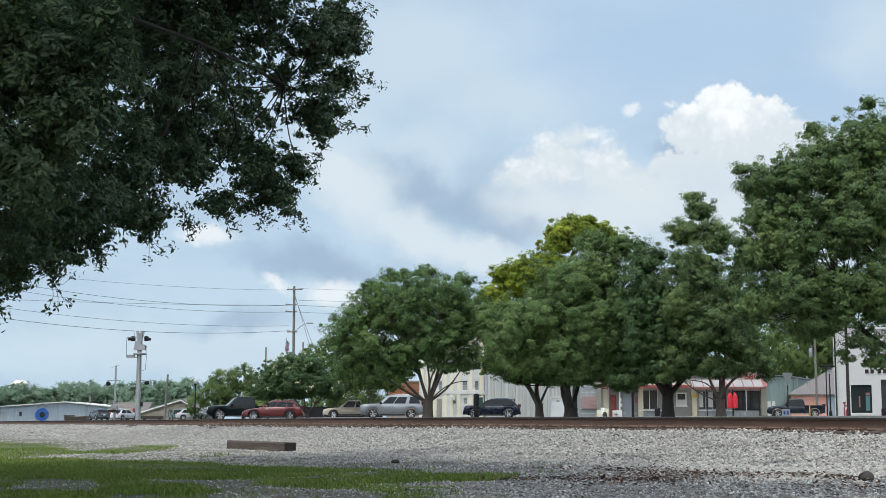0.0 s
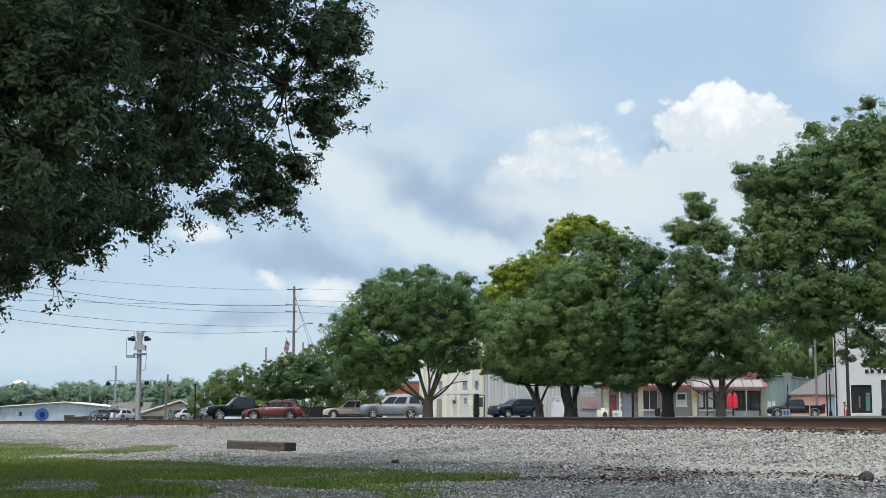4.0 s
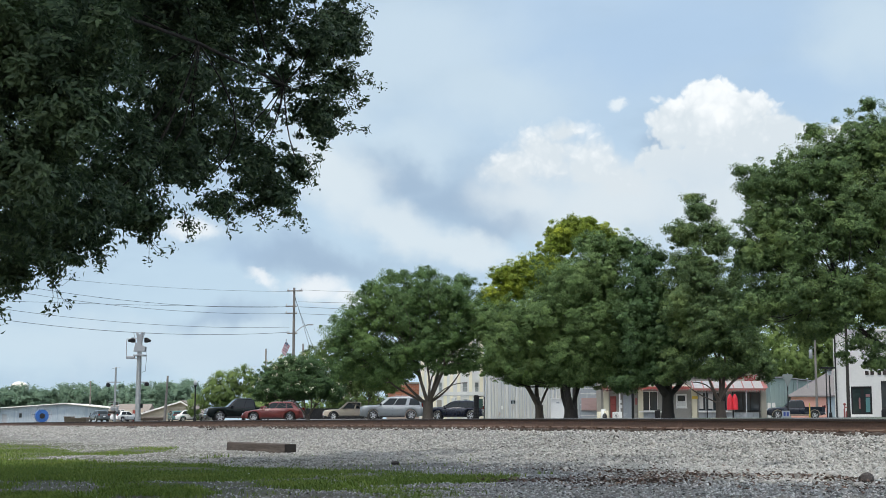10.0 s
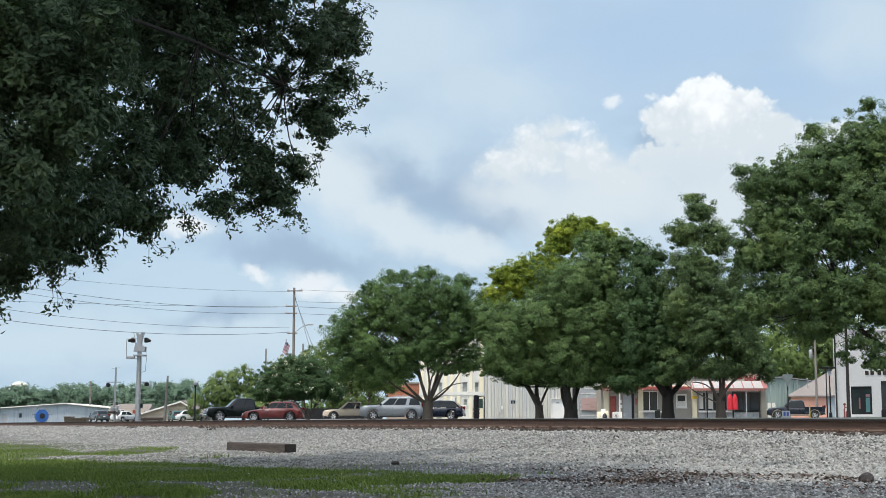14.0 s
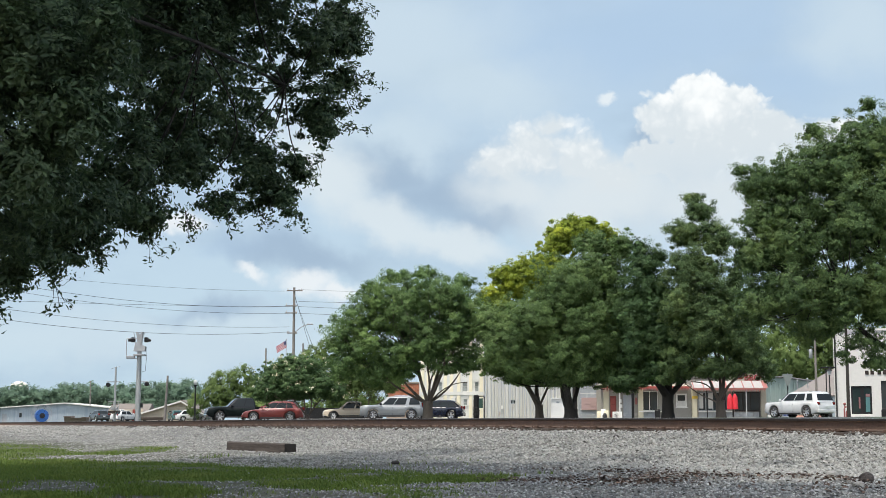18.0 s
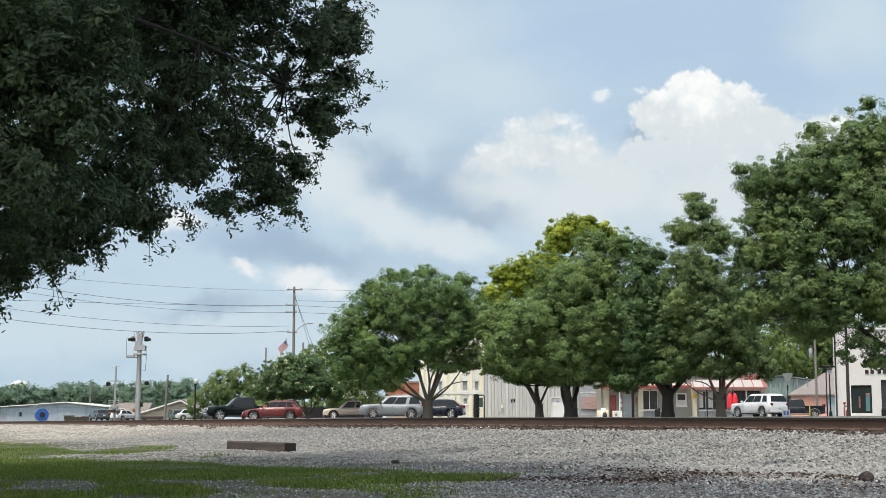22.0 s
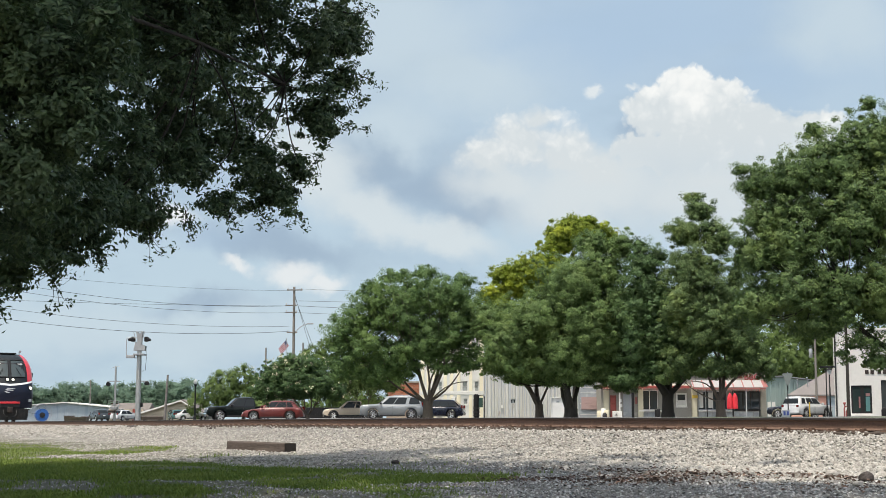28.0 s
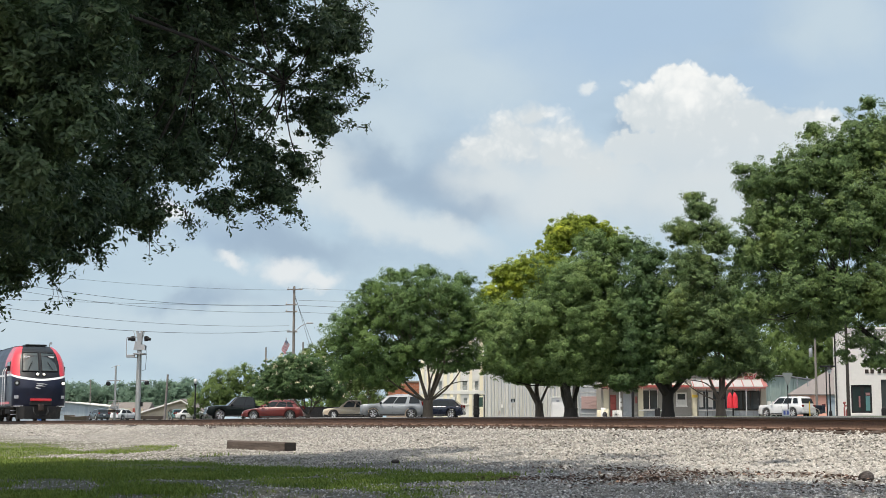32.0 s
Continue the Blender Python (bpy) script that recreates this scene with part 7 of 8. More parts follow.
        hl = part("headlamp", Shape().disc((x + 0.02, s * 0.18, 2.68), (1, 0, 0.3), 0.11, 0.12, 0.1, 16), M["black"], t)
        part("lamp_glass", Shape().disc((x + 0.075, s * 0.18, 2.7), (1, 0, 0.3), 0.075, 0.07, 0.03, 16), R["lamp"], hl, "lit headlamp")
        x, y, z = P(s * 0.62, 2.17)
        dl = part("ditch_lamp", Shape().disc((x + 0.0, y, 2.17), (1, s * 0.6, 0), 0.19, 0.16, 0.1, 16), M["black"], t)
        part("lamp_glass", Shape().disc((x + 0.05, y + s * 0.02, 2.17), (1, s * 0.6, 0), 0.09, 0.08, 0.04, 16), R["ditch"] if s > 0 else R["dim"], dl)
        x, y, z = P(s * 0.62, 1.38)
        part("marker_lamp", Shape().box(x - 0.02, x + 0.06, y - 0.16, y + 0.1, 1.28, 1.46, 0.02), R["dim"], t)
    # plain silver swoosh shape on the nose
    logo = Shape()
    x0 = nose_x(1.95) + 0.02
    for k, (y0, y1, z0, z1) in enumerate(((-0.36, 0.16, 2.1, 2.15), (-0.24, 0.2, 1.99, 2.06), (0.0, 0.24, 1.86, 1.95))):
        part("emblem", Shape().slab([(x0, -y0, z0), (x0, -y1, z0), (x0, -(y1 + 0.12), z1), (x0, -(y0 + 0.3), z1)], -0.02), R["white"], t, "silver emblem stripe")
    # pilot, coupler, steps
    part("anticlimber", Shape().box(-0.35, 0.12, -0.6, 0.6, 1.14, 1.28, 0.03), R["red"], t, "red front step")
    part("step_bar", Shape().box(-0.3, 0.06, -0.6, 0.6, 0.9, 1.13, 0.02), R["under"], t)
    part("sill_line", Shape().box(-0.6, -0.2, -1.42, -0.85, 0.83, 0.87, 0.01).box(-0.6, -0.2, 0.85, 1.42, 0.83, 0.87, 0.01), R["white"], t)
    part("pilot", Shape().loft([[(-0.35, -1.25, 0.85), (0.02, -0.9, 0.85), (0.02, 0.9, 0.85), (-0.35, 1.25, 0.85), (-0.7, 1.25, 0.85), (-0.7, -1.25, 0.85)],
                                [(-0.45, -1.2, 0.12), (-0.05, -0.9, 0.12), (-0.05, 0.9, 0.12), (-0.45, 1.2, 0.12), (-0.75, 1.2, 0.12), (-0.75, -1.2, 0.12)]]), R["under"], t, "dark pilot plate")
    cp = part("coupler", Shape().box(-0.3, 0.35, -0.13, 0.13, 0.62, 0.9, 0.04).box(0.25, 0.55, -0.2, 0.12, 0.58, 0.94, 0.05), M["iron"], t)
    for s in (-1, 1):
        part("hose", Shape().tube([(0.03, s * 0.4, 0.75), (0.2, s * 0.42, 0.5), (0.22, s * 0.25, 0.3), (0.1, s * 0.12, 0.34)], 0.035, 6), M["rubber"], t)
    # bogies
    wheels = []
    for c in (-4.2, -16.3):
        part("bogie_frame", Shape().box(c - 2.1, c + 2.1, -1.15, -1.0, 0.45, 0.8, 0.06).box(c - 2.1, c + 2.1, 1.0, 1.15, 0.45, 0.8, 0.06).box(c - 0.3, c + 0.3, -1.1, 1.1, 0.5, 0.85, 0.05), R["under"], t)
        for dx in (-1.35, 1.35):
            w = Shape()
            for s in (-1, 1):
                w.disc((0, s * 0.76, 0), (0, 1, 0), 0.51, 0.51, 0.13, 28).disc((0, s * 0.68, 0), (0, 1, 0), 0.55, 0.55, 0.03, 28).disc((0, s * 0.85, 0), (0, 1, 0), 0.2, 0.16, 0.1, 12)
            w.tube([(0, -0.8, 0), (0, 0.8, 0)], 0.1, 10)
            ob = part("wheelset", w, M["iron"], t, smooth=True)
            ob.location = (c + dx, 0, 0.51)
            wheels.append((ob, 0.51))
            for s in (-1, 1):
                part("axle_box", Shape().box(c + dx - 0.2, c + dx + 0.2, s * 1.16 - 0.12, s * 1.16 + 0.12, 0.36, 0.68, 0.04), R["under"], t)
                part("spring", Shape().tube([(c + dx + 0.4, s * 1.1, 0.4), (c + dx + 0.4, s * 1.1, 0.82)], 0.1, 10), M["iron"], t)
    part("fuel_tank", Shape().box(-13.2, -7.4, -1.3, 1.3, 0.25, 0.84, 0.15), R["under"], t)
    part("underframe", Shape().box(-LEN, -0.75, -1.4, 1.4, 0.76, 0.849), R["under"], t)
    return t, wheels


LOCO, LOCO_WHEELS = make_locomotive()


# ---- poles, signals and wires ----
def post_at(px, d, sink=0.1):
    return pose(px, d, float(ground_level(px, d)) - sink)


def signal_mast():
    x, d = -17.26, 80
    t = thing("signal_mast", post_at(x, d), "tall grey railway signal mast with platform and two heads", "signal")
    g = float(ground_level(x, d)) - 0.1
    h = lambda y: ZT[y] - g
    ZT = {586: 5.94, 598: 5.56, 604: 5.36, 612: 5.11, 620: 4.85, 628: 4.59, 633: 4.43, 655: 3.73, 675: 3.09}
    part("column", Shape().tube([(0, 0, 0), (0, 0, h(675)), (0, 0, h(620))], [0.17, 0.15, 0.125], 16), M["steel_grey"], t, "tapered steel column", True)
    part("base_plate", Shape().box(-0.3, 0.3, -0.3, 0.3, 0.02, 0.16, 0.02), M["galvanised"], t)
    part("bracket", Shape().loft([[(-0.3, -0.22, h(620)), (0.34, -0.22, h(620)), (0.34, 0.22, h(620)), (-0.3, 0.22, h(620))], [(-0.2, -0.2, h(604)), (0.36, -0.2, h(612)), (0.36, 0.2, h(612)), (-0.2, 0.2, h(604))]]), M["galvanised"], t, "box-shaped top bracket")
    part("platform", Shape().box(-0.28, 0.34, -0.4, 0.4, h(628), h(628) + 0.08, 0.01), M["galvanised"], t)
    cap = part("back_board", Shape().prism([(-0.09, h(612)), (0.13, h(612)), (0.13, h(598)), (0.2, h(586)), (0.09, h(586)), (0.05, h(586) - 0.12), (-0.05, h(586) - 0.12), (-0.09, h(586)), (-0.2, h(586)), (-0.12, h(598))], "y", -0.14, 0.14), M["galvanised"], t)
    for s in (-1, 1):
        hd = part("signal_head", Shape().box(s * 0.38 - 0.11, s * 0.38 + 0.11, -0.12, 0.12, h(604), h(598) + 0.08, 0.04), M["black"], t, "dark signal head")
        part("hood", Shape().tube([(s * 0.44, -0.06, h(604) + 0.13), (s * 0.64, -0.1, h(604) + 0.09)], [0.1, 0.07], 10, False), M["black"], hd)
        part("stay", Shape().tube([(s * 0.1, -0.2, h(612)), (s * 0.32, -0.2, h(586))], 0.02, 6), M["galvanised"], t)
    part("ladder_cage", Shape().tube([(-0.1, -0.1, h(598) + 0.02), (-0.7, -0.1, h(598)), (-0.72, -0.1, h(598) - 0.1), (-0.72, -0.1, h(633) + 0.02), (-0.1, -0.1, h(633))], 0.025, 6), M["galvanised"], t, "bent pipe guard")
    part("junction_box", Shape().box(-0.72, -0.25, -0.15, 0.1, h(633), h(633) + 0.16, 0.02), M["galvanised"], t)
    part("hanging_cable", Shape().tube([(0.36, 0, h(612)), (0.4, 0, h(633)), (0.36, 0, h(655)), (0.16, 0, h(655) - 0.05)], 0.012, 5), M["rubber"], t)
    arm = part("cross_bar", Shape().box(-0.1, 0.55, -0.04, 0.04, h(675), h(675) + 0.06, 0.01), M["galvanised"], t)
    part("signal_head", Shape().box(0.34, 0.58, -0.12, 0.12, h(675) - 0.2, h(675) + 0.02, 0.06), M["black"], t, "dark low signal head")
    part("cable_box", Shape().box(0.16, 0.26, -0.1, 0.1, 1.35, 1.6, 0.02), M["black"], t)


def crossing_signal():
    d = 97
    t = thing("crossing_signal", post_at(-22.52, d), "slim grey crossing signal with dark lamps and a box", "signal")
    g = float(ground_level(-22.52, d)) - 0.1
    top = 4.63 - g
    part("pole", Shape().tube([(0, 0, 0), (0, 0, top)], [0.09, 0.06], 10), M["steel_grey"], t)
    part("cross_arm", Shape().tube([(-0.3, 0, top - 0.12), (0, 0, top + 0.02), (0.3, 0, top + 0.02)], 0.015, 5), M["galvanised"], t)
    z = 3.47 - g
    part("lamp_bar", Shape().box(-0.6, 0.3, -0.04, 0.04, z + 0.12, z + 0.18), M["galvanised"], t)
    part("lamp_head", Shape().disc((-0.48, -0.1, z - 0.05), (0.3, 1, 0), 0.15, 0.15, 0.08, 16).box(-0.58, -0.38, -0.06, 0.3, z - 0.16, z + 0.04, 0.05), M["black"], t, "dark round lamp with hood")
    zb = 1.77 - g
    part("relay_box", Shape().box(-0.26, 0.2, -0.2, 0.2, zb - 0.1, zb + 0.14, 0.03), M["galvanised"], t)
    for q in (-0.3, 0.3, 0.45):
        part("bracket", Shape().box(-0.3, 0.24, -0.03, 0.03, zb + q, zb + q + 0.05, 0.01), M["iron"], t)
    deck = part("service_basket", Shape().box(-0.42, 0.34, -0.3, 0.3, zb - 0.2, zb - 0.14, 0.01), M["iron"], t, "small service basket with rails")
    for dx in (-0.4, -0.04, 0.32):
        part("rail_post", Shape().tube([(dx, -0.28, zb - 0.14), (dx, -0.28, zb + 0.5)], 0.018, 6), M["galvanised"], deck)
    for q in (0.2, 0.5):
        part("hand_rail", Shape().tube([(-0.4, 0.28, zb + q), (-0.4, -0.28, zb + q), (0.32, -0.28, zb + q), (0.32, 0.28, zb + q)], 0.018, 6), M["galvanised"], deck)
    part("gate_arm_base", Shape().box(-0.4, 0.1, -0.3, -0.22, zb - 0.3, zb - 0.15, 0.03), M["iron"], t)


def wooden_pole(name, px, d, top, r, label, lean=0.0, wood="wood_pole"):
    g = float(ground_level(px, d)) - 0.1
    t = thing(name, pose(px, d, g), label, "pole")
    part("shaft", Shape().tube([(0, 0, 0), (lean, 0, top - g)], [r, r * 0.7], 10), M[wood], t)
    return t, top - g


def lamp_post(px, d, top, label, style="globe"):
    g = float(ground_level(px, d)) - 0.05
    h = top - g
    t = thing("street_lamp", pose(px, d, g), label, "lamp", "street lamps")
    part("base", Shape().tube([(0, 0, 0), (0, 0, 0.5), (0, 0, 0.6)], [0.14, 0.12, 0.06], 12), M["black"], t)
    part("pole", Shape().tube([(0, 0, 0.6), (0, 0, h - 0.55)], [0.06, 0.045], 10), M["black"], t)
    if style == "globe":
        part("shade", Shape().ball((0, 0, h - 0.25), 0.15, 10, (1, 1, 1.3)), M["plate"], t, "pale frosted globe", True)
        part("collar", Shape().tube([(0, 0, h - 0.6), (0, 0, h - 0.45)], [0.06, 0.14], 10), M["black"], t)
    else:
        part("shade", Shape().tube([(0, 0, h - 0.5), (0, 0, h - 0.2)], [0.1, 0.2], 10), M["plate"], t, "pale lantern")
        part("cap", Shape().tube([(0, 0, h - 0.19), (0, 0, h)], [0.24, 0.03], 10), M["black"], t)
    return t


signal_mast()
crossing_signal()
wooden_pole("leaning_pole", -22.06, 112, 4.56, 0.11, "weathered wooden pole leaning beside the crossing", lean=0.2)
wooden_pole("slim_pole", -59.94, 240, 8.06, 0.12, "grey pole by the far trees")
wooden_pole("slim_pole", -27.06, 215, 12.2, 0.16, "thin utility pole rising over the trees")
wooden_pole("slim_pole", -21.39, 215, 12.97, 0.16, "thin utility pole rising over the trees")
t, h = wooden_pole("slim_pole", 40.21, 152, 10.68, 0.15, "grey utility pole with a transformer behind the pink building")
part("transformer", Shape().tube([(-0.5, 0, h - 2.9), (-0.5, 0, h - 2.85), (-0.5, 0, h - 2.0), (-0.5, 0, h - 1.92)], [0.16, 0.2, 0.2, 0.14], 14), M["galvanised"], t, "pale grey transformer can", True)
part("bracket", Shape().box(-0.5, 0.1, -0.05, 0.05, h - 2.5, h - 2.4), M["iron"], t)
lamp_post(-18.77, 107, 4.13, "black street lamp with a pale globe")
lamp_post(30.7, 112, 5.14, "black street lamp with a pale lantern", "lantern")
wooden_pole("timber_post", 28.69, 100, 8.29, 0.13, "dark timber pole before the white building", wood="bark")
wooden_pole("dark_post", 13.16, 98, 4.4, 0.1, "slim dark post under the oaks", wood="black")
t, h = wooden_pole("sign_frame_post", 30.98, 114, 5.31, 0.06, "tall black sign post with a flat top bar", wood="black")
part("top_bar", Shape().box(-0.45, 0.75, -0.06, 0.06, h - 0.1, h + 0.04, 0.02), M["black"], t)

# utility pole with arms, lamp and wires
t, h = wooden_pole("utility_pole", -15.94, 150, 15.27, 0.175, "tall wooden utility pole with crossarms and a street light")
for z, a, b in ((0.35, -0.75, 0.9), (2.0, -0.9, 0.3), (2.75, -0.9, 0.35), (4.9, -0.7, 0.4)):
    arm = part("crossarm", Shape().box(a, b, -0.22, -0.12, h - z - 0.06, h - z + 0.06, 0.01), M["wood_pole"], t)
    for q in (a + 0.1, b - 0.1):
        part("insulator", Shape().tube([(q, -0.17, h - z + 0.06), (q, -0.17, h - z + 0.2), (q, -0.17, h - z + 0.26)], [0.04, 0.06, 0.03], 8), M["plate"], arm)
lz = 11.27 - 15.27 + h
part("lamp_arm", Shape().tube([(0.15, 0, lz - 0.8), (0.8, -0.1, lz - 0.25), (1.5, -0.2, lz + 0.02), (2.0, -0.2, lz + 0.02)], 0.045, 8), M["galvanised"], t, "bent street-light arm")
part("lamp_head", Shape().box(1.4, 2.1, -0.32, -0.08, lz - 0.04, lz + 0.1, 0.05), M["galvanised"], t)
part("guy_wire", Shape().tube([(0.1, 0, h - 1.2), (3.6, 0.4, h - 10.5)], 0.02, 5), M["rubber"], t)
part("guy_wire", Shape().tube([(0.1, 0, h - 1.0), (2.6, 0.8, h - 9.5)], 0.02, 5), M["rubber"], t)


def wire(a, b, sag, r=0.012):
    a, b = Vector(a), Vector(b)
    pts = [a.lerp(b, k / 14) - Vector((0, 0, sag * 4 * (k / 14) * (1 - k / 14))) for k in range(15)]
    solid("overhead_wire", Shape().tube(pts, r, 5), M["rubber"], "thin black overhead wire strung from the utility pole", "wire", group="overhead wires")


wire((-42.16, 125, 14.58), (-16.42, 149.8, 14.85), 0.5)
wire((-42.16, 125, 13.87), (-16.72, 149.8, 13.21), 0.9, 0.018)
wire((-42.16, 125, 13.21), (-16.72, 149.8, 12.48), 0.8, 0.016)
wire((-42.16, 125, 11.79), (-16.3, 149.8, 13.21), 0.15, 0.014)
wire((-42.16, 125, 11.38), (-16.42, 149.8, 11.03), 0.7, 0.016)
wire((-42.16, 125, 10.42), (-16.3, 149.8, 10.5), 0.85, 0.02)
wire((-15.46, 149.8, 15.03), (12.95, 150, 14.97), 0.3)
wire((-15.46, 149.8, 13.21), (12.95, 150, 12.9), 0.3, 0.018)
wire((-15.46, 149.8, 13.75), (12.95, 150, 13.75), 0.2, 0.016)
wire((-15.46, 149.8, 12.48), (12.95, 150, 12.36), 0.3, 0.016)

# flag on its pole, in strips that swing
FLAG_RED = surf("flag_red", (0.42, 0.06, 0.08), (0.35, 0.05, 0.07), 2, 0.8, bump=0)
FLAG_PALE = surf("flag_pale", (0.62, 0.6, 0.62), None, 2, 0.8, bump=0)
FLAG_NAVY = surf("flag_navy", (0.06, 0.07, 0.16), None, 2, 0.8, bump=0)
fx, fd = -15.83, 142
flag_pole = thing("flagpole", post_at(fx, fd), "slim pole flying a striped red, white and blue flag", "flag")
fh = 9.17 - float(ground_level(fx, fd)) + 0.1
part("pole", Shape().tube([(0, 0, 0), (0, 0, fh)], [0.05, 0.03], 8), M["galvanised"], flag_pole)
part("ball", Shape().ball((0, 0, fh + 0.05), 0.07, 8), M["chrome"], flag_pole)
FLAG = thing("cloth", Matrix(), "", "")
FLAG.parent, FLAG.location = flag_pole, (0, 0, fh - 0.05)
Q = 0.85
for c in range(4):
    for r in range(9):
        navy = c < 1 and r < 5
        s = Shape()
        zz = -0.085 * r - 0.14 * c
        s.slab([(-0.32 * c - 0.03, 0.05 * (c % 2), zz), (-0.32 * (c + 1) - 0.03, 0.05 * ((c + 1) % 2), zz - 0.14), (-0.32 * (c + 1) - 0.03, 0.05 * ((c + 1) % 2), zz - 0.14 - 0.085), (-0.32 * c - 0.03, 0.05 * (c % 2), zz - 0.085)], 0.006)
        s.v = [(a * Q, b * Q, c2 * Q) for a, b, c2 in s.v]
        part("stripe", s, FLAG_NAVY if navy else FLAG_RED if r % 2 == 0 else FLAG_PALE, FLAG)


# ---- yard clutter beyond the track ----
def cable_reel():
    d = 178
    x = -50.5
    g = float(ground_level(x, d))
    t = thing("cable_reel", pose(x, d, g, 0, 0, 25), "large blue cable reel between open wire wheels", "reel")
    blue = surf("reel_blue", (0.03, 0.13, 0.42), (0.02, 0.09, 0.3), 2, 0.5, bump=0.1)
    part("drum", Shape().disc((0, 0, 0.95), (0, 1, 0), 0.8, 0.8, 1.0, 24), blue, t, "blue wound cable")
    part("hub", Shape().disc((0, -0.52, 0.95), (0, 1, 0), 0.34, 0.34, 0.1, 16), M["rubber"], t)
    for y in (-0.6, 0.6):
        w = part("wire_wheel", Shape().tube([(1.15 * math.cos(a), y, 1.17 + 1.15 * math.sin(a)) for a in np.linspace(0, 2 * math.pi, 33)], 0.03, 6, False), M["galvanised"], t)
        for k in range(6):
            a = k * math.pi / 3
            part("spoke", Shape().tube([(0, y, 1.0), (1.14 * math.cos(a), y, 1.17 + 1.14 * math.sin(a))], 0.009, 5), M["iron"], w)


cable_reel()
RUSTY = surf("rusty_steel", (0.16, 0.125, 0.105), (0.11, 0.088, 0.075), 2, 0.85, bump=0.2)
d = 170
for x, w, hh, lab in ((-44.9, 0.45, 0.75, "rusty brown skip beside the warehouse"), (-43.89, 0.8, 0.55, "low rusty brown trailer bed"), (-42.93, 0.3, 0.6, "rusty brown steel bin"), (-34.92, 1.5, 0.45, "low stack of brown timber")):
    t = thing("skip", pose(x, d, float(ground_level(x, d))), lab, "container")
    part("body", Shape().loft([[(-w * 0.9, -0.6, 0.12), (w * 0.9, -0.6, 0.12), (w * 0.9, 0.6, 0.12), (-w * 0.9, 0.6, 0.12)], [(-w, -0.8, hh), (w, -0.8, hh), (w, 0.8, hh), (-w, 0.8, hh)]]), RUSTY, t)
    for s in (-1, 1):
        part("foot", Shape().box(s * w * 0.6 - 0.08, s * w * 0.6 + 0.08, -0.6, 0.6, 0, 0.12), M["iron"], t)
        part("rim", Shape().box(-w - 0.03, w + 0.03, s * 0.8 - 0.04, s * 0.8 + 0.04, hh, hh + 0.06, 0.01), RUSTY, t)

# stop-sign back on its post, black plinth post, yellow pipe, red standpipes, low sign
t, h = wooden_pole("road_sign", 26.37, 108, 4.55, 0.05, "road sign seen from its grey back", wood="black")
kite = [(-0.06, h - 0.93), (0.06, h - 0.93), (0.4, h - 0.1), (0.36, h), (-0.36, h), (-0.4, h - 0.1)]
part("plate", Shape().prism(kite, "y", -0.09, -0.06), surf("sign_back", (0.2, 0.225, 0.21), None, 3, 0.6, bump=0), t, "dull grey three-cornered sign back")
t = thing("notice_board", post_at(25.95, 107, 0.0), "small low sign with blue bars on a white face", "sign")
part("board", Shape().box(-0.3, 0.3, -0.02, 0.02, 0.1, 0.62, 0.01), T["grey_panel"], t)
for k in (-0.12, 0.12):
    part("letter_bar", Shape().box(k - 0.08, k + 0.08, -0.03, -0.022, 0.22, 0.52), surf("sign_blue", (0.03, 0.06, 0.25), None, 3, 0.5, bump=0), t)
    part("leg", Shape().box(k * 2 - 0.015, k * 2 + 0.015, -0.015, 0.015, 0, 0.1), M["galvanised"], t)
t = thing("bollard_post", post_at(2.43, 103), "stout black post with coiled fittings", "post")
ht = 2.86 - float(ground_level(2.43, 103)) + 0.1
part("shaft", Shape().tube([(0, 0, 0), (0, 0, ht * 0.96), (0, 0, ht)], [0.2, 0.2, 0.12], 14), M["black"], t)
for k in range(7):
    part("ring", Shape().disc((0, 0, 0.35 + k * 0.1), (0, 0, 1), 0.26, 0.26, 0.05, 14), M["rubber"], t)
t = thing("sign_post", post_at(3.03, 104), "thin dark square sign frame", "sign")
part("frame", Shape().tube([(-0.55, 0, ht - 0.1), (0, 0, ht - 0.1), (0, 0, 0)], 0.045, 6), M["black"], t)
part("panel", Shape().box(-0.42, -0.1, -0.02, 0.02, ht - 0.95, ht - 0.25, 0.01), surf("panel_green", (0.04, 0.09, 0.07), None, 3, 0.5, bump=0), t)
t = thing("guard_pipe", post_at(30.6, 118), "yellow guard pipe standing in the yard", "post")
hp = 2.46 - float(ground_level(30.6, 118)) + 0.1
part("pipe", Shape().tube([(0, 0, 0), (0, 0, hp)], 0.05, 10), T["yellow"], t)
part("cap", Shape().ball((0, 0, hp), 0.055, 8), T["yellow"], t)
t = thing("standpipe", post_at(30.73, 108), "red fire standpipe with curled outlets", "hydrant")
for dx, zz in ((-0.08, 0.85), (0.06, 0.6)):
    part("pipe", Shape().tube([(dx, 0, 0), (dx, 0, zz), (dx + 0.1, -0.05, zz + 0.14), (dx + 0.26, -0.05, zz + 0.1)], 0.055, 8), T["hydrant"], t)
part("valve", Shape().ball((-0.05, -0.02, 1.2), 0.11, 10), T["hydrant"], t)
part("riser", Shape().tube([(-0.05, 0, 0.8), (-0.05, 0, 1.2)], 0.04, 8), T["hydrant"], t)
t = thing("litter_bin", post_at(35.0, 112), "black round-topped litter bin by the doorway", "bin")
part("body", Shape().tube([(0, 0, 0), (0, 0, 0.7), (0, 0, 0.85), (0, 0, 0.95)], [0.28, 0.28, 0.24, 0.1], 14), M["black"], t)
part("base", Shape().disc((0, 0, 0.06), (0, 0, 1), 0.31, 0.31, 0.08, 14), M["iron"], t)
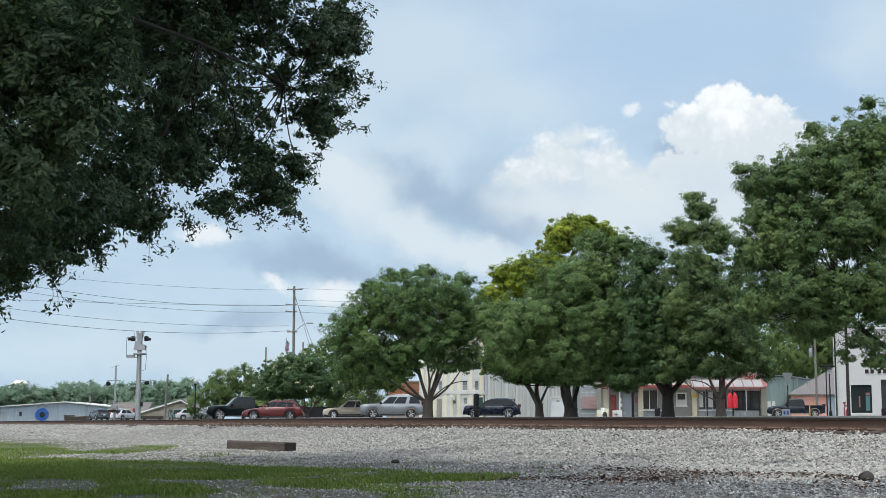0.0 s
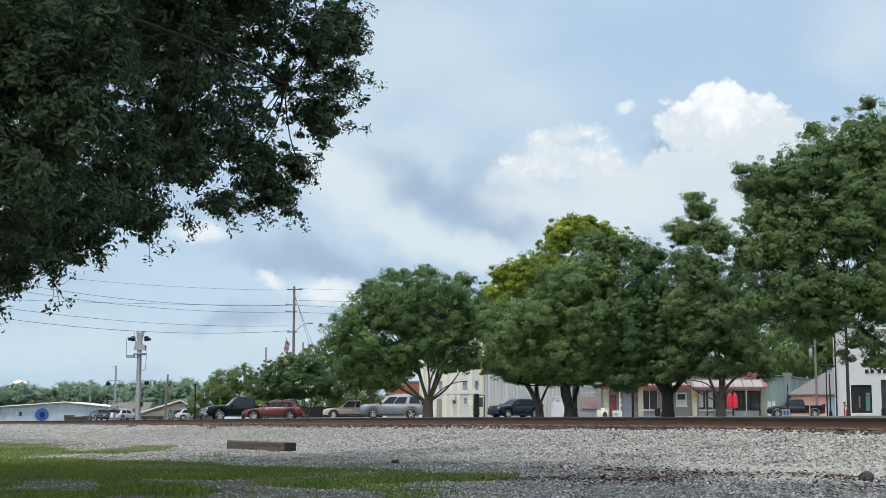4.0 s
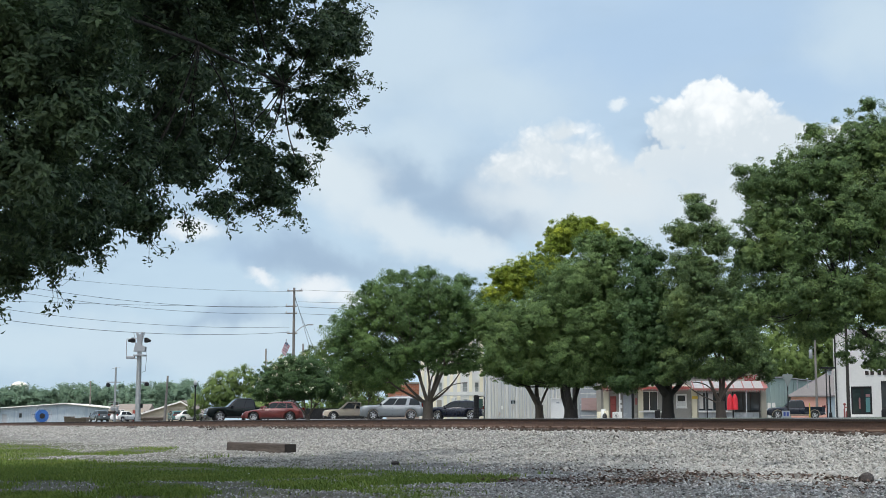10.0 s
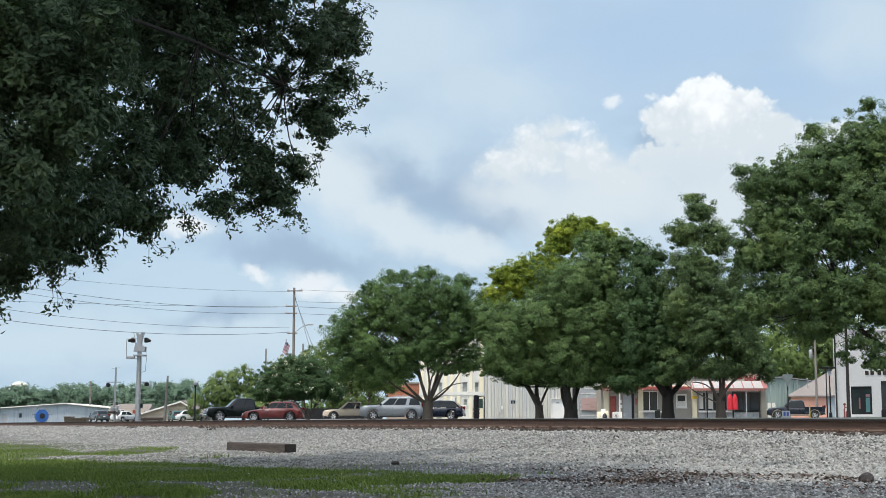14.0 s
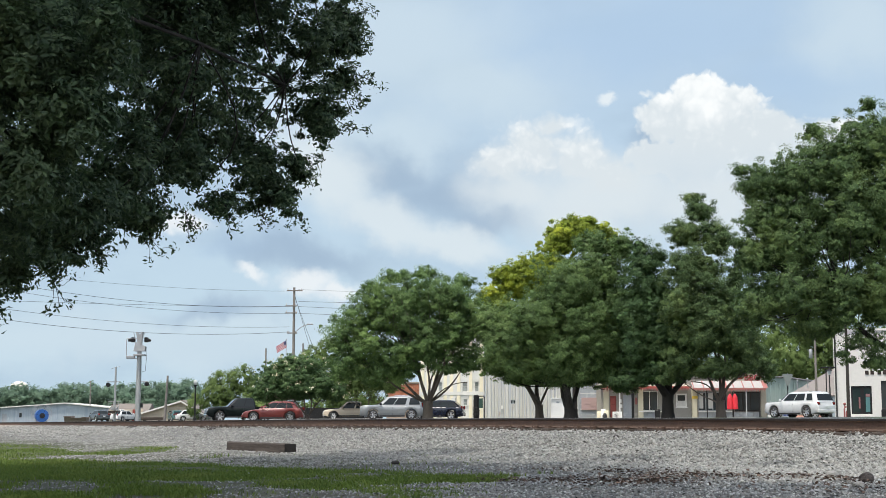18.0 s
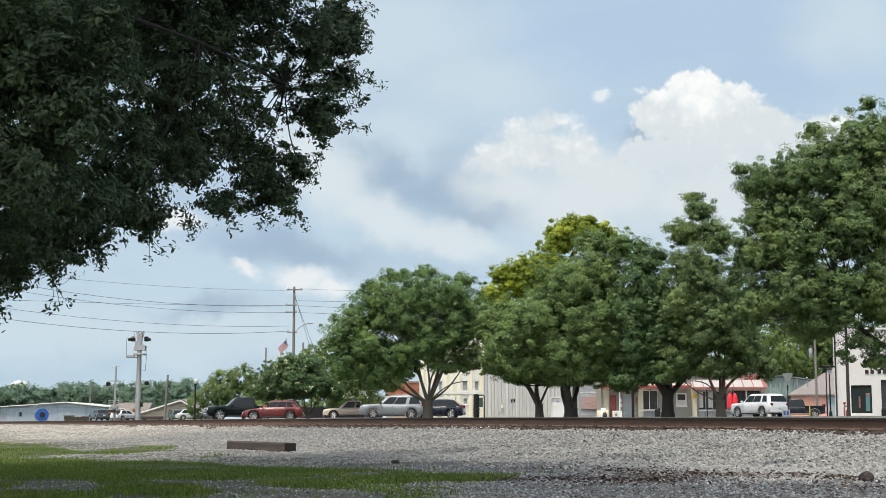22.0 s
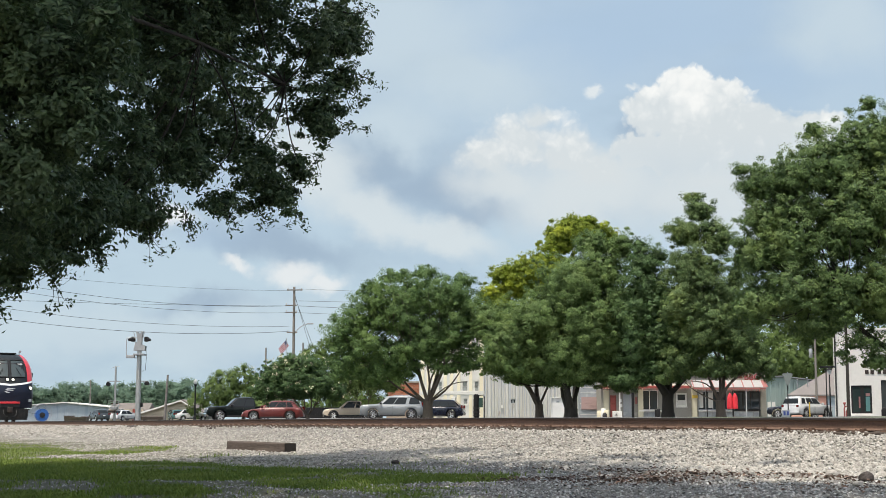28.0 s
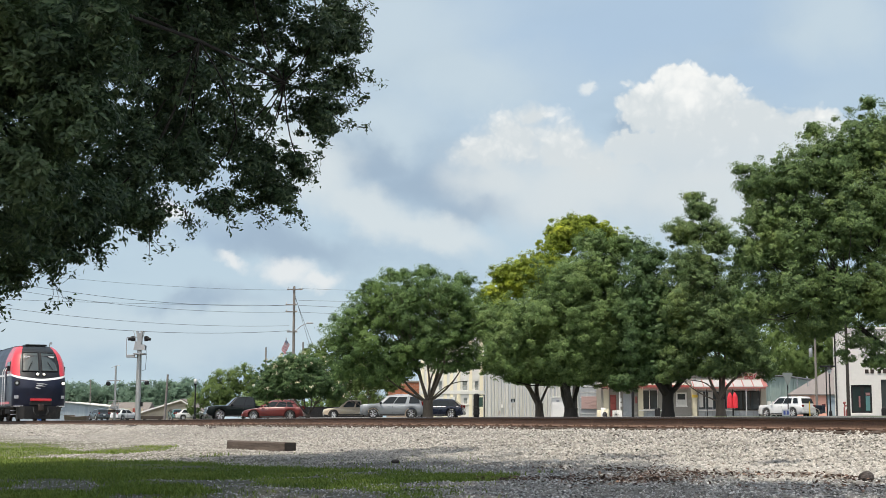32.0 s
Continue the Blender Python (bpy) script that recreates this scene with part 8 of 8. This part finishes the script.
# dark low fence behind the crape myrtle
t = thing("yard_fence", post_at(-16.0, 141, 0), "dark low board fence behind the parked cars", "fence")
pk = Shape().box(-0.104, 0.104, -0.02, 0.02, 0, 1.25, 0.004).mesh("board", M["black"])
for k in range(48):
    part("board", pk, None, t).location = (k * 0.21, 0, 0)
for z in (0.3, 1.0):
    part("rail", Shape().box(-0.1, 10.0, 0.022, 0.06, z, z + 0.09), M["black"], t)


# ---- foreground: the old tie, rocks, weeds and grass ----
tie_a, tie_b = Vector((-4.04, 27.2, 0)), Vector((-2.68, 24.9, 0))
mid = (tie_a + tie_b) / 2
yaw = math.degrees(math.atan2(tie_b.y - tie_a.y, tie_b.x - tie_a.x))
za, zb = 0.24, 0.23
t = thing("railway_tie", pose(mid.x, mid.y, (za + zb) / 2, 0, math.degrees(math.atan2(za - zb, (tie_b - tie_a).length)), yaw), "old weathered timber railway tie lying on the gravel", "railway tie")
ln = (tie_b - tie_a).length
beam = Shape()
rng = np.random.default_rng(4)
rings = []
for k in range(15):
    x = -ln / 2 + ln * k / 14
    j = rng.normal(0, 0.004, 8)
    rings.append([(x, -0.11 + j[0], 0.0), (x, -0.118 + j[1], 0.02), (x, -0.115 + j[2], 0.155), (x, -0.10 + j[3], 0.175 + j[3]), (x, 0.10 + j[4], 0.176 + j[4]), (x, 0.115 + j[5], 0.155), (x, 0.115, 0.02), (x, 0.11, 0.0)])
beam.loft(rings)
part("timber", beam, M["tie_wood"], t)
# end plate carries the face's shade in its colour
part("end_face", Shape().box(ln / 2 + 0.002, ln / 2 + 0.012, -0.108, 0.108, 0.008, 0.168, 0.004), M["shaded_end_grain"], t, "end grain with its shade painted in")

DARK_ROCK = surf("dark_rock", (0.07, 0.056, 0.05), (0.035, 0.03, 0.028), 9, 0.9, bump=0.6)
PALE_ROCK = surf("pale_rock", (0.4, 0.37, 0.33), (0.3, 0.28, 0.25), 9, 0.9, bump=0.5)


def rock(x, y, w, h, material, label, seed):
    rg = np.random.default_rng(seed)
    s = Shape().ball((0, 0, 0), 0.5, 12, (1, 0.8, 1))
    k = rg.normal(0, 1, 6)
    s.v = [tuple(np.array(v) * (1 + 0.08 * math.sin(7 * v[0] + k[0]) + 0.08 * math.sin(8 * v[1] + k[1]) + float(rg.uniform(-0.07, 0.07))) * np.array([w, w, h])) for v in s.v]
    z = float(ground_level(x, y)) + 0.0
    solid("rock", s, material, label, "rock", m=pose(x, y, z + h * 0.28, 0, 0, float(rg.uniform(0, 360))))


rock(3.63, 12.2, 0.17, 0.11, DARK_ROCK, "dark brown lump of slag on the gravel", 1)
rock(3.39, 11.6, 0.12, 0.07, PALE_ROCK, "pale flat stone beside the slag", 2)
rock(2.06, 18.5, 0.17, 0.07, DARK_ROCK, "flat dark stone on the ballast", 3)
rock(2.89, 23.6, 0.12, 0.07, DARK_ROCK, "dark stone on the ballast slope", 4)
rock(3.53, 12.9, 0.14, 0.1, PALE_ROCK, "pale angular stone in the gravel", 5)
rock(-7.35, 45, 0.3, 0.1, DARK_ROCK, "dark scrap lying on the ballast", 6)
rock(-12.07, 55, 0.4, 0.12, DARK_ROCK, "dark scrap lying on the ballast", 7)
rock(0.13, 29, 0.22, 0.05, DARK_ROCK, "flat dark scrap on the ballast", 8)
rock(-0.64, 19, 0.12, 0.06, DARK_ROCK, "dark stone in the trodden gravel", 9)


def blades(name, label, pts, height, rg, material, per=1, width=0.006, lean=0.5, category="grass"):
    """Narrow bent grass blades of two triangles."""
    n = len(pts)
    a = rg.uniform(0, 2 * math.pi, n)
    hh = height * rg.uniform(0.5, 1.3, n)
    d = np.stack([np.cos(a), np.sin(a), np.zeros(n)], -1)
    s = np.stack([-np.sin(a), np.cos(a), np.zeros(n)], -1) * width
    up = np.array([0, 0, 1.0])
    ln = (lean * rg.uniform(0.2, 1.2, n))[:, None]
    m1 = pts + up * (hh * 0.55)[:, None] + d * ln * (hh * 0.3)[:, None]
    tip = pts + up * (hh * 0.95)[:, None] + d * ln * (hh * 0.9)[:, None]
    v = np.stack([pts - s, pts + s, m1 + s * 0.7, m1 - s * 0.7, tip], 1).reshape(-1, 3)
    k = np.arange(n) * 5
    f = np.stack([k, k + 1, k + 2, k, k + 2, k + 3, k + 3, k + 2, k + 4], -1).reshape(-1, 3)
    ob = new(name, fast_mesh(name, v, f, material))
    return tagged(ob, label, category, kind="stuff")


M["grass"] = leafage("grass_blade", (0.105, 0.165, 0.03), (0.16, 0.225, 0.04), (0.225, 0.275, 0.06), 1.2, 0.38, gloss=0.15)
M["straw"] = islands("dry_straw", [(0.12, 0.075, 0.055), (0.24, 0.15, 0.105), (0.07, 0.045, 0.038), (0.16, 0.11, 0.085)], 0.9, 20)


# strips of grass beside the oak: their far and near edges in plan (x, y)
STRIP_FAR = ((-14, 34), (-8.4, 26.8), (-6.9, 25.2), (-5.4, 23.0), (-4.2, 21.7), (-3.1, 20.2), (-1.7, 18.4), (-0.55, 16.7), (0.4, 15.7), (0.95, 14.9))
STRIP_NEAR = ((-14, 20), (-5.3, 16.9), (-4.4, 16.2), (-3.7, 15.9), (-3.0, 15.7), (-2.4, 15.5), (-1.4, 15.1), (-0.45, 13.5), (0.4, 13.5), (0.95, 14.2))
BACK_FAR = ((-18, 50), (-13.3, 42.5), (-10.1, 37.0), (-7.4, 29.6), (-7.0, 30.0), (-6.7, 31.8), (-5.9, 31.7), (-5.2, 28.0))
BACK_NEAR = ((-18, 34), (-8.6, 27.2), (-6.0, 25.9), (-5.2, 27.3))


def lawn_share(x, y):
    """How grassy a spot is: two strips with ragged edges, and thin tufts on the trodden dirt before them."""
    rough = 0.5 * grid_noise(x, y + 7, 0.9) + 0.3 * grid_noise(x, y, 3.1)

    def strip(far, near, ends, soft):
        hi = np.interp(x, [q[0] for q in far], [q[1] for q in far])
        lo = np.interp(x, [q[0] for q in near], [q[1] for q in near])
        return np.clip((hi - y) / soft + rough, 0, 1) * np.clip((y - lo) / soft * 1.5 + rough, 0, 1) * np.clip((ends - x) / 0.5 + rough, 0, 1)
    front = 0.7 * np.clip(grid_noise(x * 1.3, y * 0.7, 0.8) * 1.2 + rough + 0.2, 0, 1) * np.clip((0.2 - x) / 0.6, 0, 1) * np.clip((17 - y) / 1.0, 0, 1)
    return np.clip(np.maximum(np.maximum(strip(STRIP_FAR, STRIP_NEAR, 0.9, 0.7), strip(BACK_FAR, BACK_NEAR, -5.1, 1.2)), front) + 0.012 * (x < 0.5) * (y < 24), 0, 1)


rg = np.random.default_rng(77)
gy = 1 / rg.uniform(1 / 55, 1 / 10.5, 270000)
gx = rg.uniform(-0.345, 0.08, 270000) * gy
ok = (rg.uniform(0, 1, len(gx)) < lawn_share(gx, gy))
gp = np.stack([gx[ok], gy[ok], ground_level(gx[ok], gy[ok])], -1)
blades("lawn_grass", "short green grass in ragged strips under the oak", gp, 0.042, rg, M["grass"], width=0.006, lean=1.2)
pts = scatter(30000, None, (-14.5, -5.6), 14, near=(9.3, 26), keep=lambda x, y, s, p, r: (lawn_share(x, y) < 0.4) & (x < 1.0))
stones("loose_gravel", "dirt and small pebbles showing through the thin grass", pts, rg.uniform(0.01, 0.03, len(pts)), M["pebble"], 0.8)
pts = scatter(52000, None, (-12.5, -4.0), 15, near=(19, 55), keep=lambda x, y, s, p, r: lawn_share(x, y) < 0.35)
stones("loose_gravel", "pale gravel spread thin beside the grass", pts, rg.uniform(0.025, 0.06, len(pts)), M["ballast"], 0.8)
wx, wy = rg.normal(0, 0.16, 500), rg.normal(0, 0.16, 500)
for cx, cy in ((-3.67, 23),):
    wp = np.stack([cx + wx, cy + wy, ground_level(cx + wx, cy + wy)], -1)
    blades("weed_tuft", "small tuft of weeds in the gravel", wp[:110], 0.09, rg, M["grass"], width=0.005, category="weeds")
lx, ly = rg.uniform(0.3, 3.6, 5200), rg.normal(0, 0.9, 5200)
ly += np.interp(lx, (0.3, 1.1, 2.0, 2.8, 3.6), (14.2, 14.2, 13.8, 12.8, 12.4))
ok = grid_noise(lx, ly, 0.8) + rg.normal(0, 0.6, len(lx)) > 0.45
lp = np.stack([lx[ok], ly[ok], ground_level(lx[ok], ly[ok]) + 0.03], -1)
litter = new("dead_leaves", leaf_mesh("dead_leaves", lp, 0.05, rg, M["straw"], 0.5, np.tile((0.0, 0.0, 0.6), (len(lp), 1)), 0.35))
tagged(litter, "scattered dead brown leaves lying on the gravel", "leaves", kind="stuff")


# ---- all that moves ----
def glide(rows, t):
    """Place and turn between rows (t, x, y, turn)."""
    ts = [r[0] for r in rows]
    return [float(np.interp(t, ts, [r[k] for r in rows])) for k in (1, 2, 3)]


def drive(vehicle, rows, backwards=()):
    """Keys a road vehicle and rolls its wheels by the way it goes."""
    walk(vehicle, [(t, parked(x, y, turn)) for t, x, y, turn in rows])
    times = np.arange(0, 32.01, 0.1)
    xy = np.array([glide(rows, t) for t in times])
    step = np.hypot(np.diff(xy[:, 0]), np.diff(xy[:, 1]))
    sign = np.array([-1 if any(a <= t < b for a, b in backwards) else 1 for t in times[1:]])
    run = np.concatenate([[0], np.cumsum(step * sign)])
    for w in [c for c in vehicle.children if c.name.startswith("wheel")]:
        r, at = w["radius"], w.location.copy()
        keys, last = [(0.0, 0.0)], 0.0
        for t, s in zip(times[1:], run[1:]):
            a = math.degrees(s / r)
            if abs(a - last) > 55 or t > 31.99:
                keys.append((float(t), a))
                last = a
        walk(w, [(t, pose(at.x, at.y, at.z, 0, a, 0)) for t, a in keys])


def motions():
    # clouds drift slowly to the left and up
    walk(SKY, [(0, pose(0, 0, 0, -0.35, 0, -0.8)), (32, pose(0, 0, 0, 0.55, 0, 1.0))])
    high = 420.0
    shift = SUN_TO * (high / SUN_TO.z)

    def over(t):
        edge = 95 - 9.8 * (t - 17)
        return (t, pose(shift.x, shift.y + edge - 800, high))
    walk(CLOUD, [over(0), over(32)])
    # wind stirs the near oak and the flag
    sway = []
    for k in range(65):
        t = k * 0.5
        g = math.sin(1.9 * t) * 0.5 + math.sin(3.7 * t + 1) * 0.35 + math.sin(0.6 * t + 2) * 0.4
        sway.append((t, pose(*NEAR_AT, 0.05 * math.sin(2.6 * t), 0.07 * math.sin(2.1 * t + 0.7), 0.16 * g)))
    walk(NEAR_OAK, sway)
    at = FLAG.location.copy()
    walk(FLAG, [(t, pose(at.x, at.y, at.z, 0, dip, yaw)) for t, dip, yaw in ((0, -58, 60), (2, -50, 50), (5.5, -52, 45), (9, -40, 30), (13, -48, 40), (17, -20, 15), (19, -4, 4), (21, -25, 10), (23, -22, 20), (25, -32, 25), (28, -26, 18), (30, -36, 30), (32, -40, 34))])
    # the crossover backs up, then pulls forward and stops beside the silver car
    drive(BLUE, [(0, 4.14, 119, 174), (1, 5.14, 119, 190), (2, 5.78, 119.5, 205), (3, 6.23, 120, 213), (3.5, 6.19, 120, 214), (5.5, 6.09, 120, 212), (6, 5.9, 120, 207),
                 (6.5, 5.61, 120, 202), (7, 5.37, 120, 198), (7.5, 4.89, 120, 192), (8, 4.04, 120.5, 183), (9, 2.47, 121, 176), (10, 1.07, 121.5, 172), (11, 0.1, 122, 170), (12, -0.34, 122, 170), (14, -0.54, 122, 170), (32, -0.54, 122, 170)],
          [(0, 3.5)])
    # the white car comes in, circles away round the yard and turns back
    drive(WHITE_SUV, [(0, 39.48, 84, 140), (13.5, 39.48, 84, 140), (14.5, 33.97, 88, 142), (15.5, 30.33, 93, 138), (16.5, 27.35, 96, 132), (17, 26.61, 98.5, 128), (18, 25.47, 101, 122), (19, 25.47, 105, 118),
                      (20, 25.68, 108, 117), (21, 25.68, 111, 117), (22, 25.06, 112, 115), (23, 24.11, 113, 112), (24, 23.23, 112, 106), (25, 23.83, 114, 78), (25.5, 24.71, 116, 60),
                      (26.5, 27.49, 119, 36), (27.5, 30.47, 122, 34), (28, 31.91, 124, 42), (28.5, 32.72, 125, 52), (29, 33.18, 126, 63), (30, 33.09, 127, 92), (31, 31.97, 127, 108), (32, 30.86, 127, 125)])
    # the train rolls in along the track
    way = [(0, -112.0), (14, -90.5), (20, -80.2), (22.3, -76.1), (23, -74.9), (24, -73.0), (25.5, -69.7), (27.5, -64.9), (28, -63.6), (29, -61.2), (30, -58.7), (31, -56.1), (32, -53.4)]

    def on_rails(t, s):
        p = TRACK + ALONG * s + ACROSS * 0.754
        return (t, pose(p.x, p.y, float(rail_level(s - 8)), 0, 0, TRACK_TURN))
    walk(LOCO, [on_rails(t, s) for t, s in way])
    for ob, r in LOCO_WHEELS:
        at = ob.location.copy()
        keys = []
        for t in np.arange(0, 32.01, 0.1):
            s = float(np.interp(t, [w[0] for w in way], [w[1] for w in way]))
            a = math.degrees((s + 112) / r)
            if not keys or a - keys[-1][1] > 55 or t > 31.99:
                keys.append((float(t), a))
        walk(ob, [(t, pose(at.x, at.y, at.z, 0, a, 0)) for t, a in keys])


motions()
